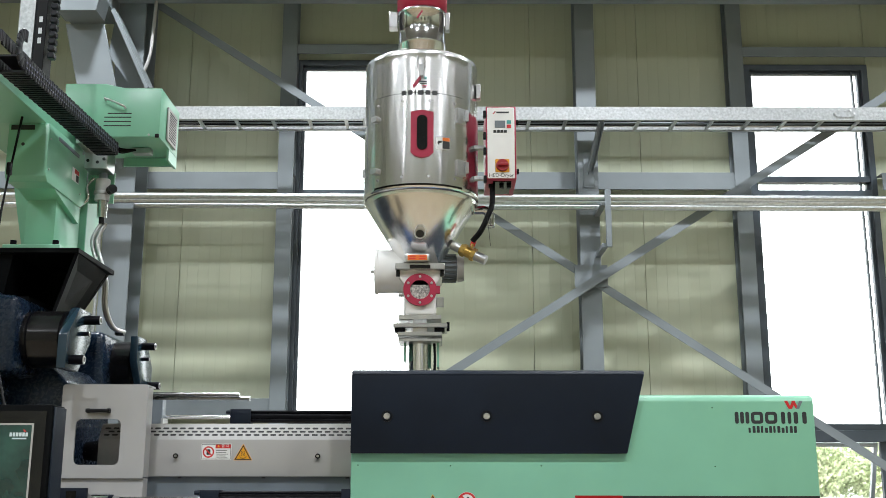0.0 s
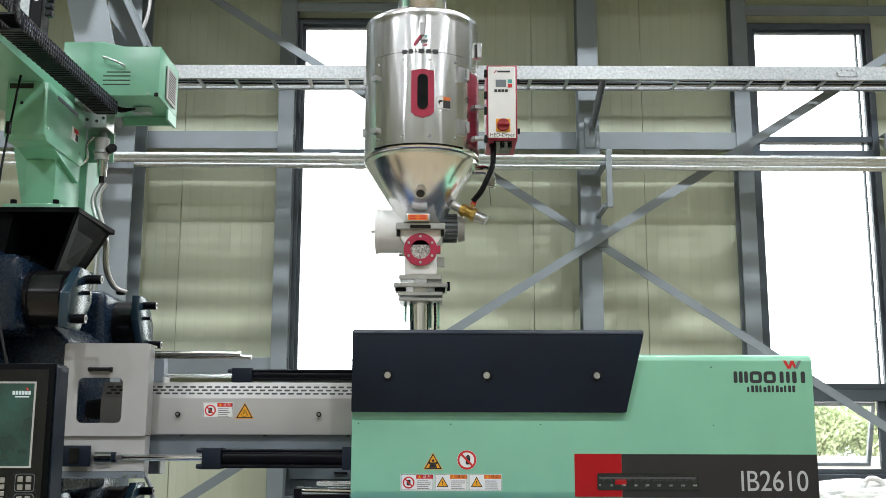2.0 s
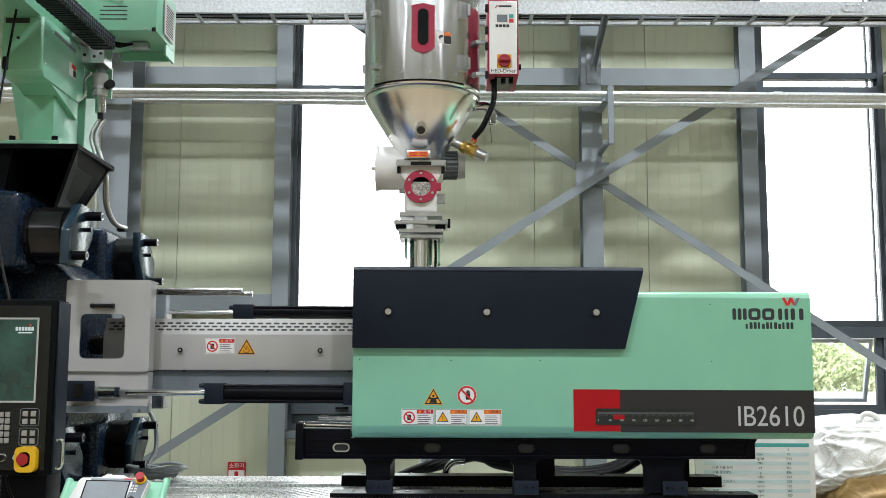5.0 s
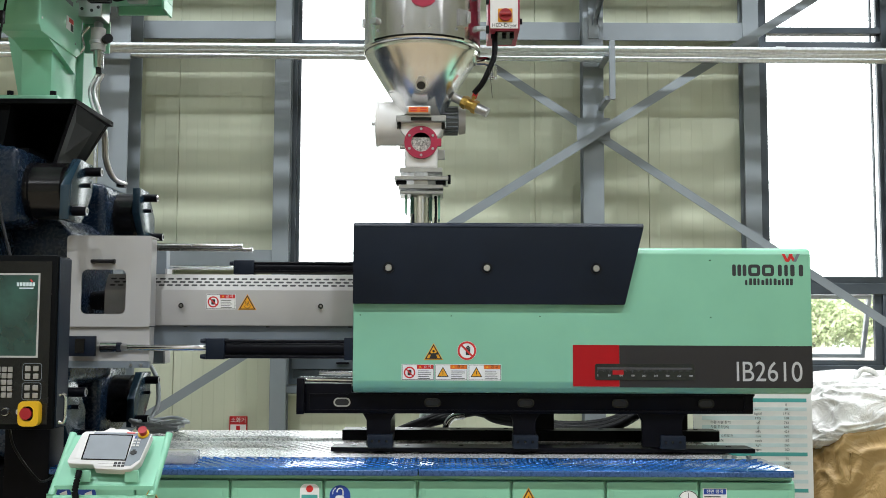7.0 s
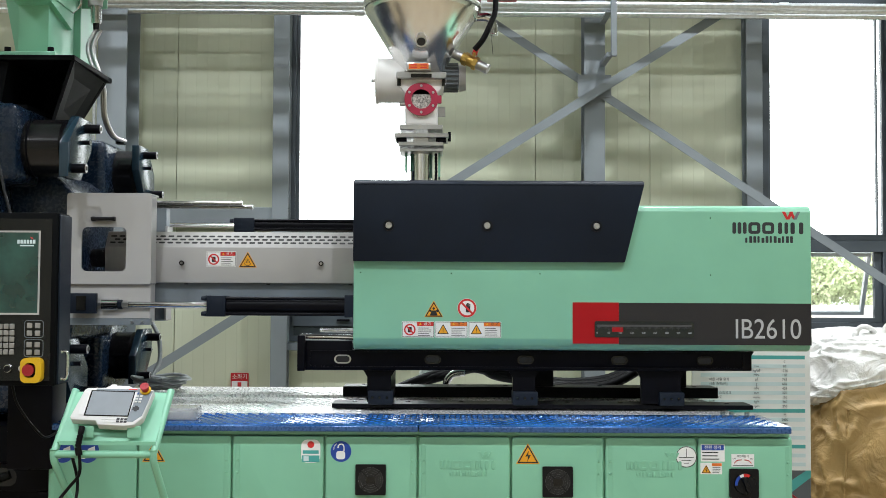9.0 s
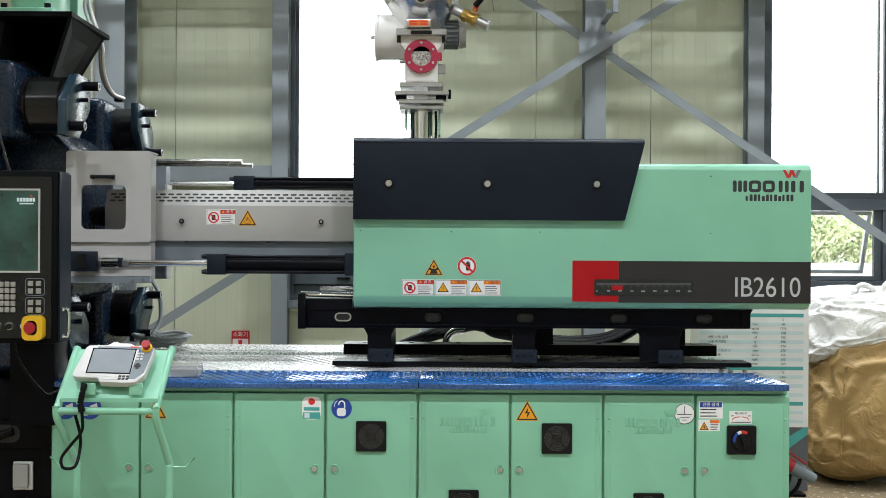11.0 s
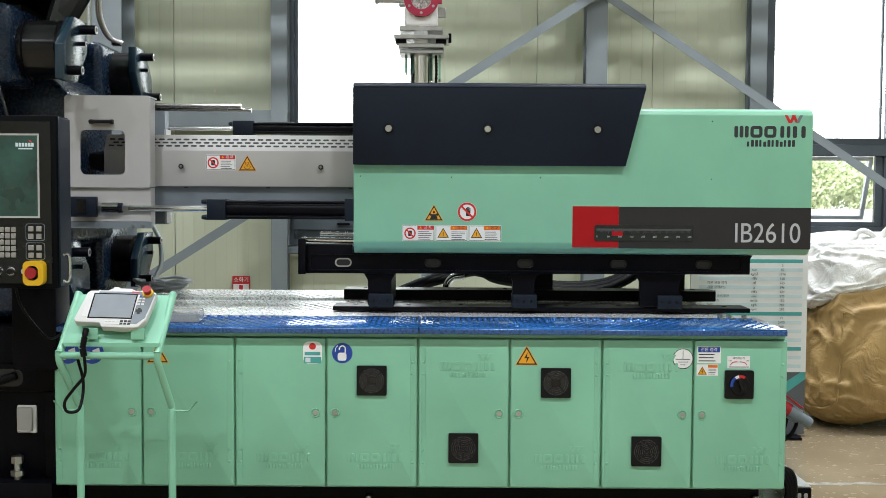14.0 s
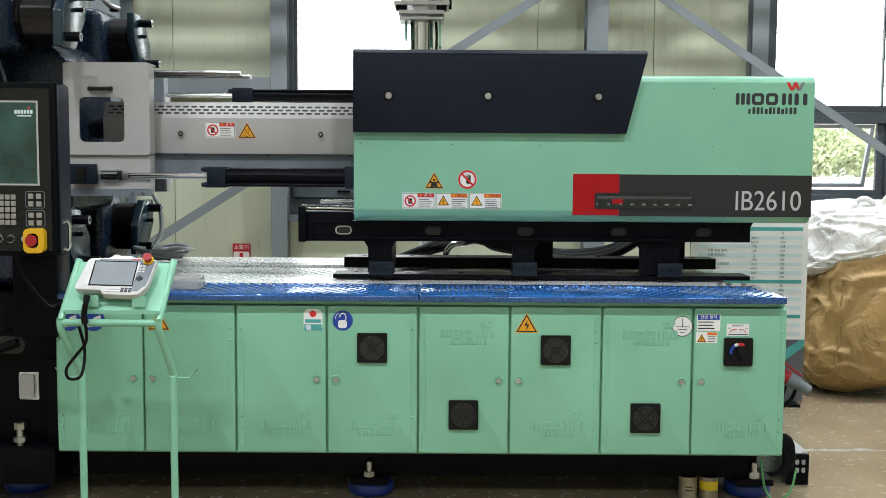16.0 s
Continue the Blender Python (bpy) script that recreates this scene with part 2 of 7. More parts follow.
ribbed(PANEL)
joints = [-13, -11.8, -10.77, -9.74, -8.71, -7.68, -6.65, -5.62, -4.59, -3.56, -2.50, -1.44, -0.16, 0.86, 1.93, 2.98, 4.20, 5.2, 6.23, 7.26, 8.3, 9.3, 10.3, 11.3, 13]
for a, b in zip(joints, joints[1:]):
    spans = [(FLOOR, 9.0)]
    for o in OPEN:
        if abs(a - o[0]) < 0.01:
            spans = [(FLOOR, o[2]), (o[3], 9.0)]
    for z0, z1 in spans:
        bm = B()
        box(bm, a + 0.0015, b - 0.0015, WALL, WALL + 0.15, z0, z1, 0.003, 1)
        part("panel", bm, PANEL, wall)
bm = B()
for a, b in zip(joints, joints[1:]):
    if not any(abs(a - o[0]) < 0.01 for o in OPEN):
        box(bm, a, b, WALL + 0.1, WALL + 0.2, FLOOR, 9.0)
    else:
        o = [o for o in OPEN if abs(a - o[0]) < 0.01][0]
        box(bm, a, b, WALL + 0.1, WALL + 0.2, FLOOR, o[2])
        box(bm, a, b, WALL + 0.1, WALL + 0.2, o[3], 9.0)
part("backing", bm, PANEL, wall)


def h_column(x, w, y0, y1, z1, label):
    t = thing("steel_column", (x, y0, FLOOR), label, "column", "steel columns", "structure")
    for nm, a, b, c, d in (("flange", -w / 2, w / 2, y0, y0 + 0.014), ("flange", -w / 2, w / 2, y1 - 0.014, y1), ("web", -0.006, 0.006, y0 + 0.014, y1 - 0.014)):
        part(nm, box(B(), x + a, x + b, c, d, FLOOR, z1, 0.003, 1), STEELPAINT, t)
    return t


h_column(1.355, 0.19, 9.4, 9.6, 8.9, "slate-grey painted steel wall column behind the machine")
h_column(-2.93, 0.26, 9.2, 9.6, 8.9, "slate-grey painted steel main column")
for x in (-1.50, 2.86):
    h_column(x, 0.15, 9.62, 9.78, 8.9, "slate-grey painted steel window post")
# girts
for x0, x1, z, h in ((-13, -1.43, 4.50, 0.17), (-0.16, 2.93, 4.50, 0.17), (-13, -1.43, 2.36, 0.15), (-1.43, -0.1, 5.845, 0.10), (2.93, 4.4, 5.82, 0.10), (4.2, 13, 4.5, 0.17)):
    t = thing("steel_girt", ((x0 + x1) / 2, 9.7, z), "slate-grey painted steel girt across the wall", "beam", "wall girts", "structure")
    part("flange", box(B(), x0, x1, 9.64, 9.655, z - h / 2, z + h / 2, 0.002, 1), STEELPAINT, t)
    part("web", box(B(), x0, x1, 9.655, 9.79, z + h / 2 - 0.012, z + h / 2, 0.002, 1), STEELPAINT, t)


def brace(a, b, w=0.11):
    a, b = Vector(a), Vector(b)
    d = b - a
    ang = math.degrees(math.atan2(d.z, d.x))
    m = Matrix.Translation((a + b) / 2) @ pose(0, 0, 0, 0, -ang, 0)
    t = thing("steel_brace", (a + b) / 2, "slate-grey steel angle brace crossing diagonally", "brace", "wall braces", "structure")
    part("leg", obox(B(), m, d.length, 0.008, w), STEELPAINT, t)
    part("leg", obox(B(), m @ pose(0, 0.045, w / 2 - 0.004), d.length, 0.085, 0.008), STEELPAINT, t)


brace((-2.77, 9.38, 6.20), (4.79, 9.38, 1.236), 0.074)
brace((-2.86, 9.30, 0.773), (4.75, 9.30, 5.61), 0.08)
bm = prism(B(), [(1.20, 3.42), (1.5, 3.42), (1.5, 3.62), (1.20, 3.62)], 9.36, 9.372)
single("gusset_plate", bm, STEELPAINT, "small grey steel gusset plate at the brace crossing", "plate", kind="structure")


GLASS = bpy.data.materials.new("window_glass")
GLASS.use_nodes = True
_b = GLASS.node_tree.nodes["Principled BSDF"]
_b.inputs["Transmission Weight"].default_value, _b.inputs["Roughness"].default_value, _b.inputs["IOR"].default_value = 1.0, 0.02, 1.45
_b.inputs["Base Color"].default_value = (0.95, 0.98, 0.97, 1)
ALU = material("dark_window_aluminium", (0.07, 0.085, 0.10), 0.4, 0.2, vary=0.08, scale=3)


def window(nm, x0, x1, z0, z1, bars, label, low_pane=True):
    w = thing(nm, ((x0 + x1) / 2, WALL + 0.05, z0), label, "window", kind="structure")
    f = 0.055
    part("window_frame", frame_plate(B(), rect(x0, x1, z0, z1), rect(x0 + f, x1 - f, z0 + f, z1 - f), WALL - 0.03, WALL + 0.09), ALU, w)
    part("inner_frame", frame_plate(B(), rect(x0 + f, x1 - f, z0 + f, z1 - f), rect(x0 + f + 0.03, x1 - f - 0.03, z0 + f + 0.03, z1 - f - 0.03), WALL + 0.02, WALL + 0.07), ALU, w)
    zs = [z0 + f] + bars + [z1 - f]
    for z in bars:
        part("transom", box(B(), x0 + f, x1 - f, WALL - 0.02, WALL + 0.08, z - 0.03, z + 0.03, 0.003, 1), ALU, w)
    for a, b in list(zip(zs, zs[1:]))[0 if low_pane else 1:]:
        p = part("pane", box(B(), x0 + f, x1 - f, WALL + 0.04, WALL + 0.05, a, b), GLASS, w)
        p.visible_shadow = False
    return w


W1 = window("window_1", *OPEN[0], [2.20, 4.42], "tall dark-framed factory window, bright outside")
W2 = window("window_2", *OPEN[1], [2.19, 4.42, 4.56], "tall dark-framed factory window with an awning sash", False)
part("mullion", box(B(), 4.050, 4.064, WALL + 0.0, WALL + 0.035, 2.22, 5.68), ALU, W2)
part("sill", box(B(), OPEN[0][0] - 0.05, OPEN[0][1] + 0.05, WALL - 0.10, WALL - 0.032, 1.12, 1.19, 0.004, 1), MIDGREY, W1)
part("sill", box(B(), OPEN[1][0] - 0.05, OPEN[1][1] + 0.3, WALL - 0.10, WALL - 0.032, 1.12, 1.19, 0.004, 1), MIDGREY, W2)

# ladder tray and pipes along the wall
tray = thing("cable_tray", (0.5, 9.1, 4.87), "galvanised ladder cable tray carrying cables along the wall", "cable tray")
part("side_rail", box(B(), -9, 9, 8.975, 8.985, 4.875, 5.0, 0.002, 1), GALV, tray)
part("side_rail", box(B(), -9, 9, 9.29, 9.30, 4.875, 5.0, 0.002, 1), GALV, tray)
part("rail_lip", box(B(), -9, 9, 8.985, 9.01, 4.875, 4.882), GALV, tray)
part("rail_lip", box(B(), -9, 9, 9.265, 9.29, 4.875, 4.882), GALV, tray)
for k in range(54):
    part("rung", box(B(), -8.86 + k * 0.332, -8.83 + k * 0.332, 8.986, 9.289, 4.883, 4.899), GALV, tray)
CABLES = [RUBBER, MIDGREY, RUBBER, MIDGREY, RUBBER, STEEL]
for k, y in enumerate((9.03, 9.07, 9.12, 9.165, 9.20, 9.245)):
    part("cable", tube(B(), [(x, y + 0.008 * math.sin(x * 1.7 + k), 4.914 + 0.004 * math.sin(x * 2.3 + 2 * k)) for x in range(-9, 10)], 0.013, 8, steps=2), CABLES[k], tray)
for x in (-2.98, 3.62):
    bm = prism(B(), round_rect(x - 0.10, x + 0.10, 4.905, 4.965, 0.028), 8.968, 8.9745)
    sp = part("splice_plate", bm, GALV, tray)
    for dx in (-0.085, -0.05, 0.0, 0.05, 0.085):
        part("bolt", cyl(B(), (x + dx, 8.968, 4.935 + 0.03 * (1 if abs(dx) < 0.06 else 0)), (x + dx, 8.957, 4.935 + 0.03 * (1 if abs(dx) < 0.06 else 0)), 0.009, seg=6), STEEL, sp)
for k, (y, z) in enumerate(((9.02, 4.165), (9.14, 4.16), (9.26, 4.145))):
    r = 0.029
    p = thing("pipe", (0, y, z), "long galvanised steel pipe along the wall", "pipe", "wall pipes")
    part("pipe_body", cyl(B(), (-9, y, z + 0.03), (9, y, z - 0.03), r, seg=20), PIPE, p)
    for x in (-5.2 + k, -1.0 + k * 0.1, 2.9 - k * 0.2, 6.8):
        part("coupling", cyl(B(), (x, y, z - x / 300), (x + 0.08, y, z - x / 300), r * 1.18, seg=20), PIPE, p)
t = thing("tray_bracket", (1.43, 9.2, 4.6), "grey steel channel bracket under the cable tray", "bracket", "wall brackets")
m = look((1.43, 9.0, 4.86), (1.37, 9.4, 4.50))
for dx in (-0.022, 0.022):
    part("channel_side", obox(B(), m @ pose(dx, 0, -0.27), 0.006, 0.05, 0.55), STEELPAINT, t)
part("channel_back", obox(B(), m @ pose(0, 0.022, -0.27), 0.038, 0.006, 0.55), STEELPAINT, t)
part("end_plate", box(B(), 1.31, 1.41, 9.385, 9.398, 4.36, 4.72, 0.003, 1), STEELPAINT, t)
t = thing("pipe_bracket", (1.46, 9.2, 3.7), "grey steel angle bracket holding the pipes", "bracket", "wall brackets")
part("drop_bar", box(B(), 1.435, 1.485, 8.95, 8.985, 3.70, 4.22, 0.003, 1), STEELPAINT, t)
part("arm", box(B(), 1.40, 1.45, 8.986, 9.398, 4.085, 4.112, 0.003, 1), STEELPAINT, t)
part("arm", box(B(), 1.40, 1.45, 8.986, 9.398, 3.70, 3.74, 0.003, 1), STEELPAINT, t)
t = thing("tray_bracket", (-2.98, 9.1, 4.6), "grey steel channel bracket under the cable tray", "bracket", "wall brackets")
m = look((-2.98, 8.99, 4.86), (-2.94, 9.2, 4.50))
part("channel_back", obox(B(), m @ pose(0, 0, -0.22), 0.05, 0.03, 0.44), STEELPAINT, t)

# crane bracket on the main column
t = thing("crane_bracket", (-3.15, 8.9, 5.2), "large tapered grey steel crane bracket welded to the column", "bracket", kind="structure")
part("end_plate", prism(B(), [(-3.40, 5.72), (-3.05, 5.72), (-2.90, 5.10), (-2.86, 4.4), (-3.17, 4.4), (-3.22, 5.0)], 8.80, 8.82, 0.003, 1), STEELPAINT, t)
part("top_plate", box(B(), -3.50, -3.02, 8.55, 9.2, 5.90, 5.93), STEELPAINT, t)
part("seat", prism(B(), [(-3.50, 5.90), (-3.02, 5.90), (-3.05, 5.74), (-3.40, 5.74)], 8.56, 8.80), STEELPAINT, t)
part("web_plate", prism(B(), [(-3.02, 5.9), (-2.68, 5.12), (-2.70, 5.02), (-3.06, 5.5)], 9.0, 9.015), STEELPAINT, t)
part("side_flange", prism(B(), [(-2.99, 5.9), (-2.63, 5.14), (-2.66, 5.12), (-3.02, 5.88)], 8.86, 9.18), STEELPAINT, t)
part("cable", tube(B(), [(-2.68, 9.15, 6.6), (-2.70, 9.12, 5.8), (-2.72, 9.1, 5.5), (-2.82, 9.1, 5.2), (-2.83, 9.15, 4.9)], 0.016, 8), GREYSHEET, t)

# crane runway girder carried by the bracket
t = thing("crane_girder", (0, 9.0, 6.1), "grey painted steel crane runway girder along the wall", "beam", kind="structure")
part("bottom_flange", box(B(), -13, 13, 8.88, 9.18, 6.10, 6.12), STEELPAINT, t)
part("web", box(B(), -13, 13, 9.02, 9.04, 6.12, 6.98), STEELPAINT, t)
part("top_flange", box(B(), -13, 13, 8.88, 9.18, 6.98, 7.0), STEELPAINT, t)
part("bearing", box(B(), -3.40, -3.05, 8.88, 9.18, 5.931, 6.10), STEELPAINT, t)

# junction box and conduit on the column
t = thing("junction_box", (-3.09, 9.18, 4.53), "small white weathered junction box on the column", "junction box")
part("body", box(B(), -3.15, -3.03, 9.12, 9.19, 4.53, 4.645, 0.008, 2), WHITE, t)
part("cover_screw", cyl(B(), (-3.09, 9.12, 4.59), (-3.09, 9.112, 4.59), 0.016, seg=16), STEEL, t)
for dx, dz in ((-0.045, 0.045), (0.045, 0.045), (-0.045, -0.045), (0.045, -0.045)):
    part("screw", cyl(B(), (-3.09 + dx, 9.12, 4.588 + dz), (-3.09 + dx, 9.115, 4.588 + dz), 0.006, seg=8), STEEL, t)
part("conduit", cyl(B(), (-3.07, 9.16, FLOOR), (-3.07, 9.16, 4.53), 0.014, seg=10), GALV, t)
part("cable", tube(B(), [(-3.07, 9.15, 4.645), (-3.02, 9.13, 4.82), (-2.80, 9.1, 4.92)], 0.011, 8), RUBBER, t)
part("cable", tube(B(), [(-3.10, 9.15, 4.645), (-3.05, 9.13, 4.80), (-3.2, 9.1, 4.92)], 0.011, 8), RUBBER, t)

# awning sash of the right window, tilted open at the foot
SASH = material("white_window_profile", (0.55, 0.60, 0.66), 0.4, vary=0.06, scale=9)
m = pose(0, WALL + 0.0, 2.045, 20, 0, 0)
bm = B()
frame_plate(bm, rect(3.08, 4.0, -0.62, 0.0), rect(3.115, 3.965, -0.585, -0.035), 0, 0.045)
bmesh.ops.transform(bm, matrix=m, verts=bm.verts)
sash = part("awning_sash", bm, SASH, W2, "pale awning sash tilted open")
bm = box(B(), 3.116, 3.964, 0.018, 0.024, -0.584, -0.036)
bmesh.ops.transform(bm, matrix=m, verts=bm.verts)
part("pane", bm, GLASS, sash).visible_shadow = False
bm = box(B(), 3.20, 3.42, -0.002, -0.0005, -0.03, -0.008)
bmesh.ops.transform(bm, matrix=m, verts=bm.verts)
part("film_print", bm, BLUEPAD, sash)
part("sash_rail", box(B(), 3.035, 4.145, WALL - 0.05, WALL + 0.02, 2.055, 2.16, 0.004, 1), ALU, W2)
part("sash_rail", box(B(), 3.035, 4.145, WALL - 0.035, WALL + 0.03, 1.31, 1.40, 0.004, 1), ALU, W2)
part("sash_rail", box(B(), 3.035, 4.02, WALL - 0.015, WALL + 0.035, 1.401, 1.445, 0.004, 1), ALU, W2)
part("stay_latch", box(B(), 3.56, 3.60, WALL - 0.07, WALL - 0.05, 2.10, 2.125), WHITE, W2)
part("sash_stile", box(B(), 3.035, 3.085, WALL - 0.045, WALL + 0.02, 1.40, 2.055, 0.003, 1), ALU, W2)
part("sash_stile", box(B(), 4.085, 4.145, WALL - 0.045, WALL + 0.02, 1.40, 2.055, 0.003, 1), ALU, W2)
part("sash_stile", box(B(), 4.015, 4.084, WALL - 0.015, WALL + 0.035, 1.40, 2.055, 0.003, 1), ALU, W2)
part("sash_rail", box(B(), -1.384, -0.216, WALL - 0.02, WALL + 0.035, 1.256, 1.34, 0.004, 1), ALU, W1)
part("sash_rail", box(B(), -1.40, -0.2, WALL - 0.05, WALL + 0.02, 1.341, 1.455, 0.004, 1), ALU, W1)
part("sash_handle", box(B(), -0.98, -0.86, WALL - 0.09, WALL - 0.05, 1.39, 1.41, 0.004, 1), BLACK, W1)
# fire extinguisher sign
SIGN = material("sign_red", (0.50, 0.02, 0.025), 0.4, vary=0.04)
t = thing("fire_extinguisher_sign", (-1.88, 9.795, 0.78), "red and white fire extinguisher sign on the wall", "sign")
part("board", prism(B(), round_rect(-1.965, -1.80, 0.66, 0.905, 0.006), 9.785, 9.797), SIGN, t)
writing("lettering", "소화기", -1.882, 9.783, 0.868, 0.052, WHITE, t, align="CENTER")
part("white_field", box(B(), -1.955, -1.81, 9.781, 9.784, 0.68, 0.83), WHITE, t)
part("arrow", prism(B(), [(-1.90, 0.82), (-1.865, 0.82), (-1.865, 0.76), (-1.835, 0.76), (-1.8825, 0.70), (-1.93, 0.76), (-1.90, 0.76)], 9.777, 9.7805), SIGN, t)

# outdoors
GRAVEL = material("pale_forecourt", (0.55, 0.54, 0.50), 0.9, vary=0.08, scale=0.4)
bm = B()
box(bm, -400, 400, 10.3, 700, FLOOR - 0.5, FLOOR - 0.26)
single("ground", bm, GRAVEL, "pale sunlit forecourt outside the windows", "ground", kind="structure")
GLOW = bpy.data.materials.new("hazy_sky")
GLOW.use_nodes = True
_n = GLOW.node_tree.nodes
_e = _n.new("ShaderNodeEmission")
_e.inputs["Color"].default_value, _e.inputs["Strength"].default_value = (0.96, 0.99, 1.0, 1), 5.0
GLOW.node_tree.links.new(_e.outputs["Emission"], _n["Material Output"].inputs["Surface"])
bm = B()
box(bm, -220, 220, 150, 151, -5, 160)
single("backdrop", bm, GLOW, "bright hazy white sky far outside", "sky", kind="structure")
# leaf colour far paler than real leaves: the glare of overexposed daylight is painted in
LEAF = material("daylight_bleached_foliage", (0.76, 0.86, 0.60), 0.8, vary=0.12, scale=0.5)
BARK = material("bark", (0.12, 0.09, 0.06), 0.9, vary=0.2)
rng = random.Random(5)


def shrub(x, y, h, w):
    t = thing("tree", (x, y, FLOOR - 0.26), "sunlit green tree beyond the forecourt", "tree", "trees outside")
    bm = cyl(B(), (x, y, FLOOR - 0.27), (x + 0.1, y, h * 0.5), 0.09, 0.05, 8)
    for k in range(4):
        a = rng.uniform(0, 6.3)
        cyl(bm, (x + 0.06, y, h * 0.35), (x + w * 0.6 * math.cos(a), y + w * 0.6 * math.sin(a), h * rng.uniform(0.6, 0.85)), 0.04, 0.015, 6)
    part("trunk", bm, BARK, t)
    vs, fs = [], []
    for k in range(5200):
        a, u, q = rng.uniform(0, 6.3), rng.uniform(-1, 1), rng.uniform(0.35, 1) ** 0.6
        lump = 1 + 0.3 * math.sin(3 * a + x) * math.cos(4 * u)
        c = Vector((x + w * q * lump * math.cos(a) * math.sqrt(1 - u * u), y + w * q * lump * math.sin(a) * math.sqrt(1 - u * u), h * 0.66 + h * 0.40 * q * u * lump))
        n = Vector((rng.gauss(0, 1), rng.gauss(0, 1), rng.gauss(0, 1))).normalized()
        p = n.orthogonal().normalized() * rng.uniform(0.07, 0.13)
        q2 = n.cross(p)
        i = len(vs)
        vs += [c - p, c + q2 * 0.5, c + p, c - q2 * 0.5]
        fs.append((i, i + 1, i + 2, i + 3))
    me = bpy.data.meshes.new("crown")
    me.from_pydata(vs, [], fs)
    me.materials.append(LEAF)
    ob = new("crown", me)
    ob.parent = t
    ob.matrix_parent_inverse = Matrix.Translation(-t.location)


for k in range(14):
    shrub(12.0 + k * 1.25 + rng.uniform(-0.4, 0.4), 47 + rng.uniform(-4, 4), 3.4 + rng.uniform(-0.5, 0.6), 1.5 + rng.uniform(-0.2, 0.4))


# made-up low white block in place of white cars parked beyond the forecourt
bm = box(B(), 8.0, 34.0, 38.0, 38.25, FLOOR - 0.27, 1.22, 0.02, 1)
single("boundary_wall", bm, WHITE, "plain low white block standing in for parked cars on the forecourt", "wall", kind="structure")


# ---- flat stickers and marks ----
YELLOW = material("warning_amber", (0.75, 0.33, 0.012), 0.4, vary=0.03, bump=0.0)
INK = material("black_ink", (0.012, 0.012, 0.012), 0.5, vary=0.05, bump=0.0)
PAPER = material("white_label", (0.74, 0.74, 0.73), 0.45, vary=0.02, bump=0.0)
LRED = material("label_red", (0.55, 0.02, 0.02), 0.4, vary=0.03, bump=0.0)
ORANGE = material("label_orange", (0.68, 0.15, 0.015), 0.4, vary=0.03, bump=0.0)
BLUE = material("label_blue", (0.01, 0.05, 0.30), 0.4, vary=0.05, bump=0.0)
CHARCOAL = material("charcoal_decal", (0.022, 0.020, 0.020), 0.45, vary=0.05, bump=0.0, spec=0.35)
LOGO = material("logo_grey", (0.025, 0.027, 0.030), 0.45, vary=0.05, bump=0.0)
SILVER = material("silver_lettering", (0.45, 0.45, 0.45), 0.4, vary=0.03, bump=0.0)
TEAL = material("teal_print", (0.06, 0.33, 0.31), 0.5, vary=0.03, bump=0.0)
PALE = material("pale_teal_print", (0.55, 0.66, 0.68), 0.5, vary=0.03, bump=0.0)
DARKGLASS = material("dark_glass", (0.010, 0.012, 0.013), 0.08, vary=0.05, bump=0.0, coat=0.3)
E_ = 0.0008


def plate(pts, y, t=E_):
    return prism(B(), pts, y - t, y)


def bars(parent, x0, x1, z0, z1, rows, y, mat=INK, seed=1, name="print_lines"):
    """Rows of unreadable print as plain bars."""
    r = random.Random(seed)
    bm = B()
    h = (z1 - z0) / rows
    for k in range(rows):
        z = z1 - h * (k + 0.5)
        box(bm, x0, x0 + (x1 - x0) * r.uniform(0.72, 1.0), y - E_, y, z - h * 0.15, z + h * 0.15)
    return part(name, bm, mat, parent)


def ring(cx, cz, r0, r1, y, n=32):
    return frame_plate(B(), disc_pts(cx, cz, r1, n), disc_pts(cx, cz, r0, n), y - E_, y)


def tri(cx, cz, s):
    return [(cx + s, cz - 0.58 * s), (cx, cz + 1.15 * s), (cx - s, cz - 0.58 * s)]


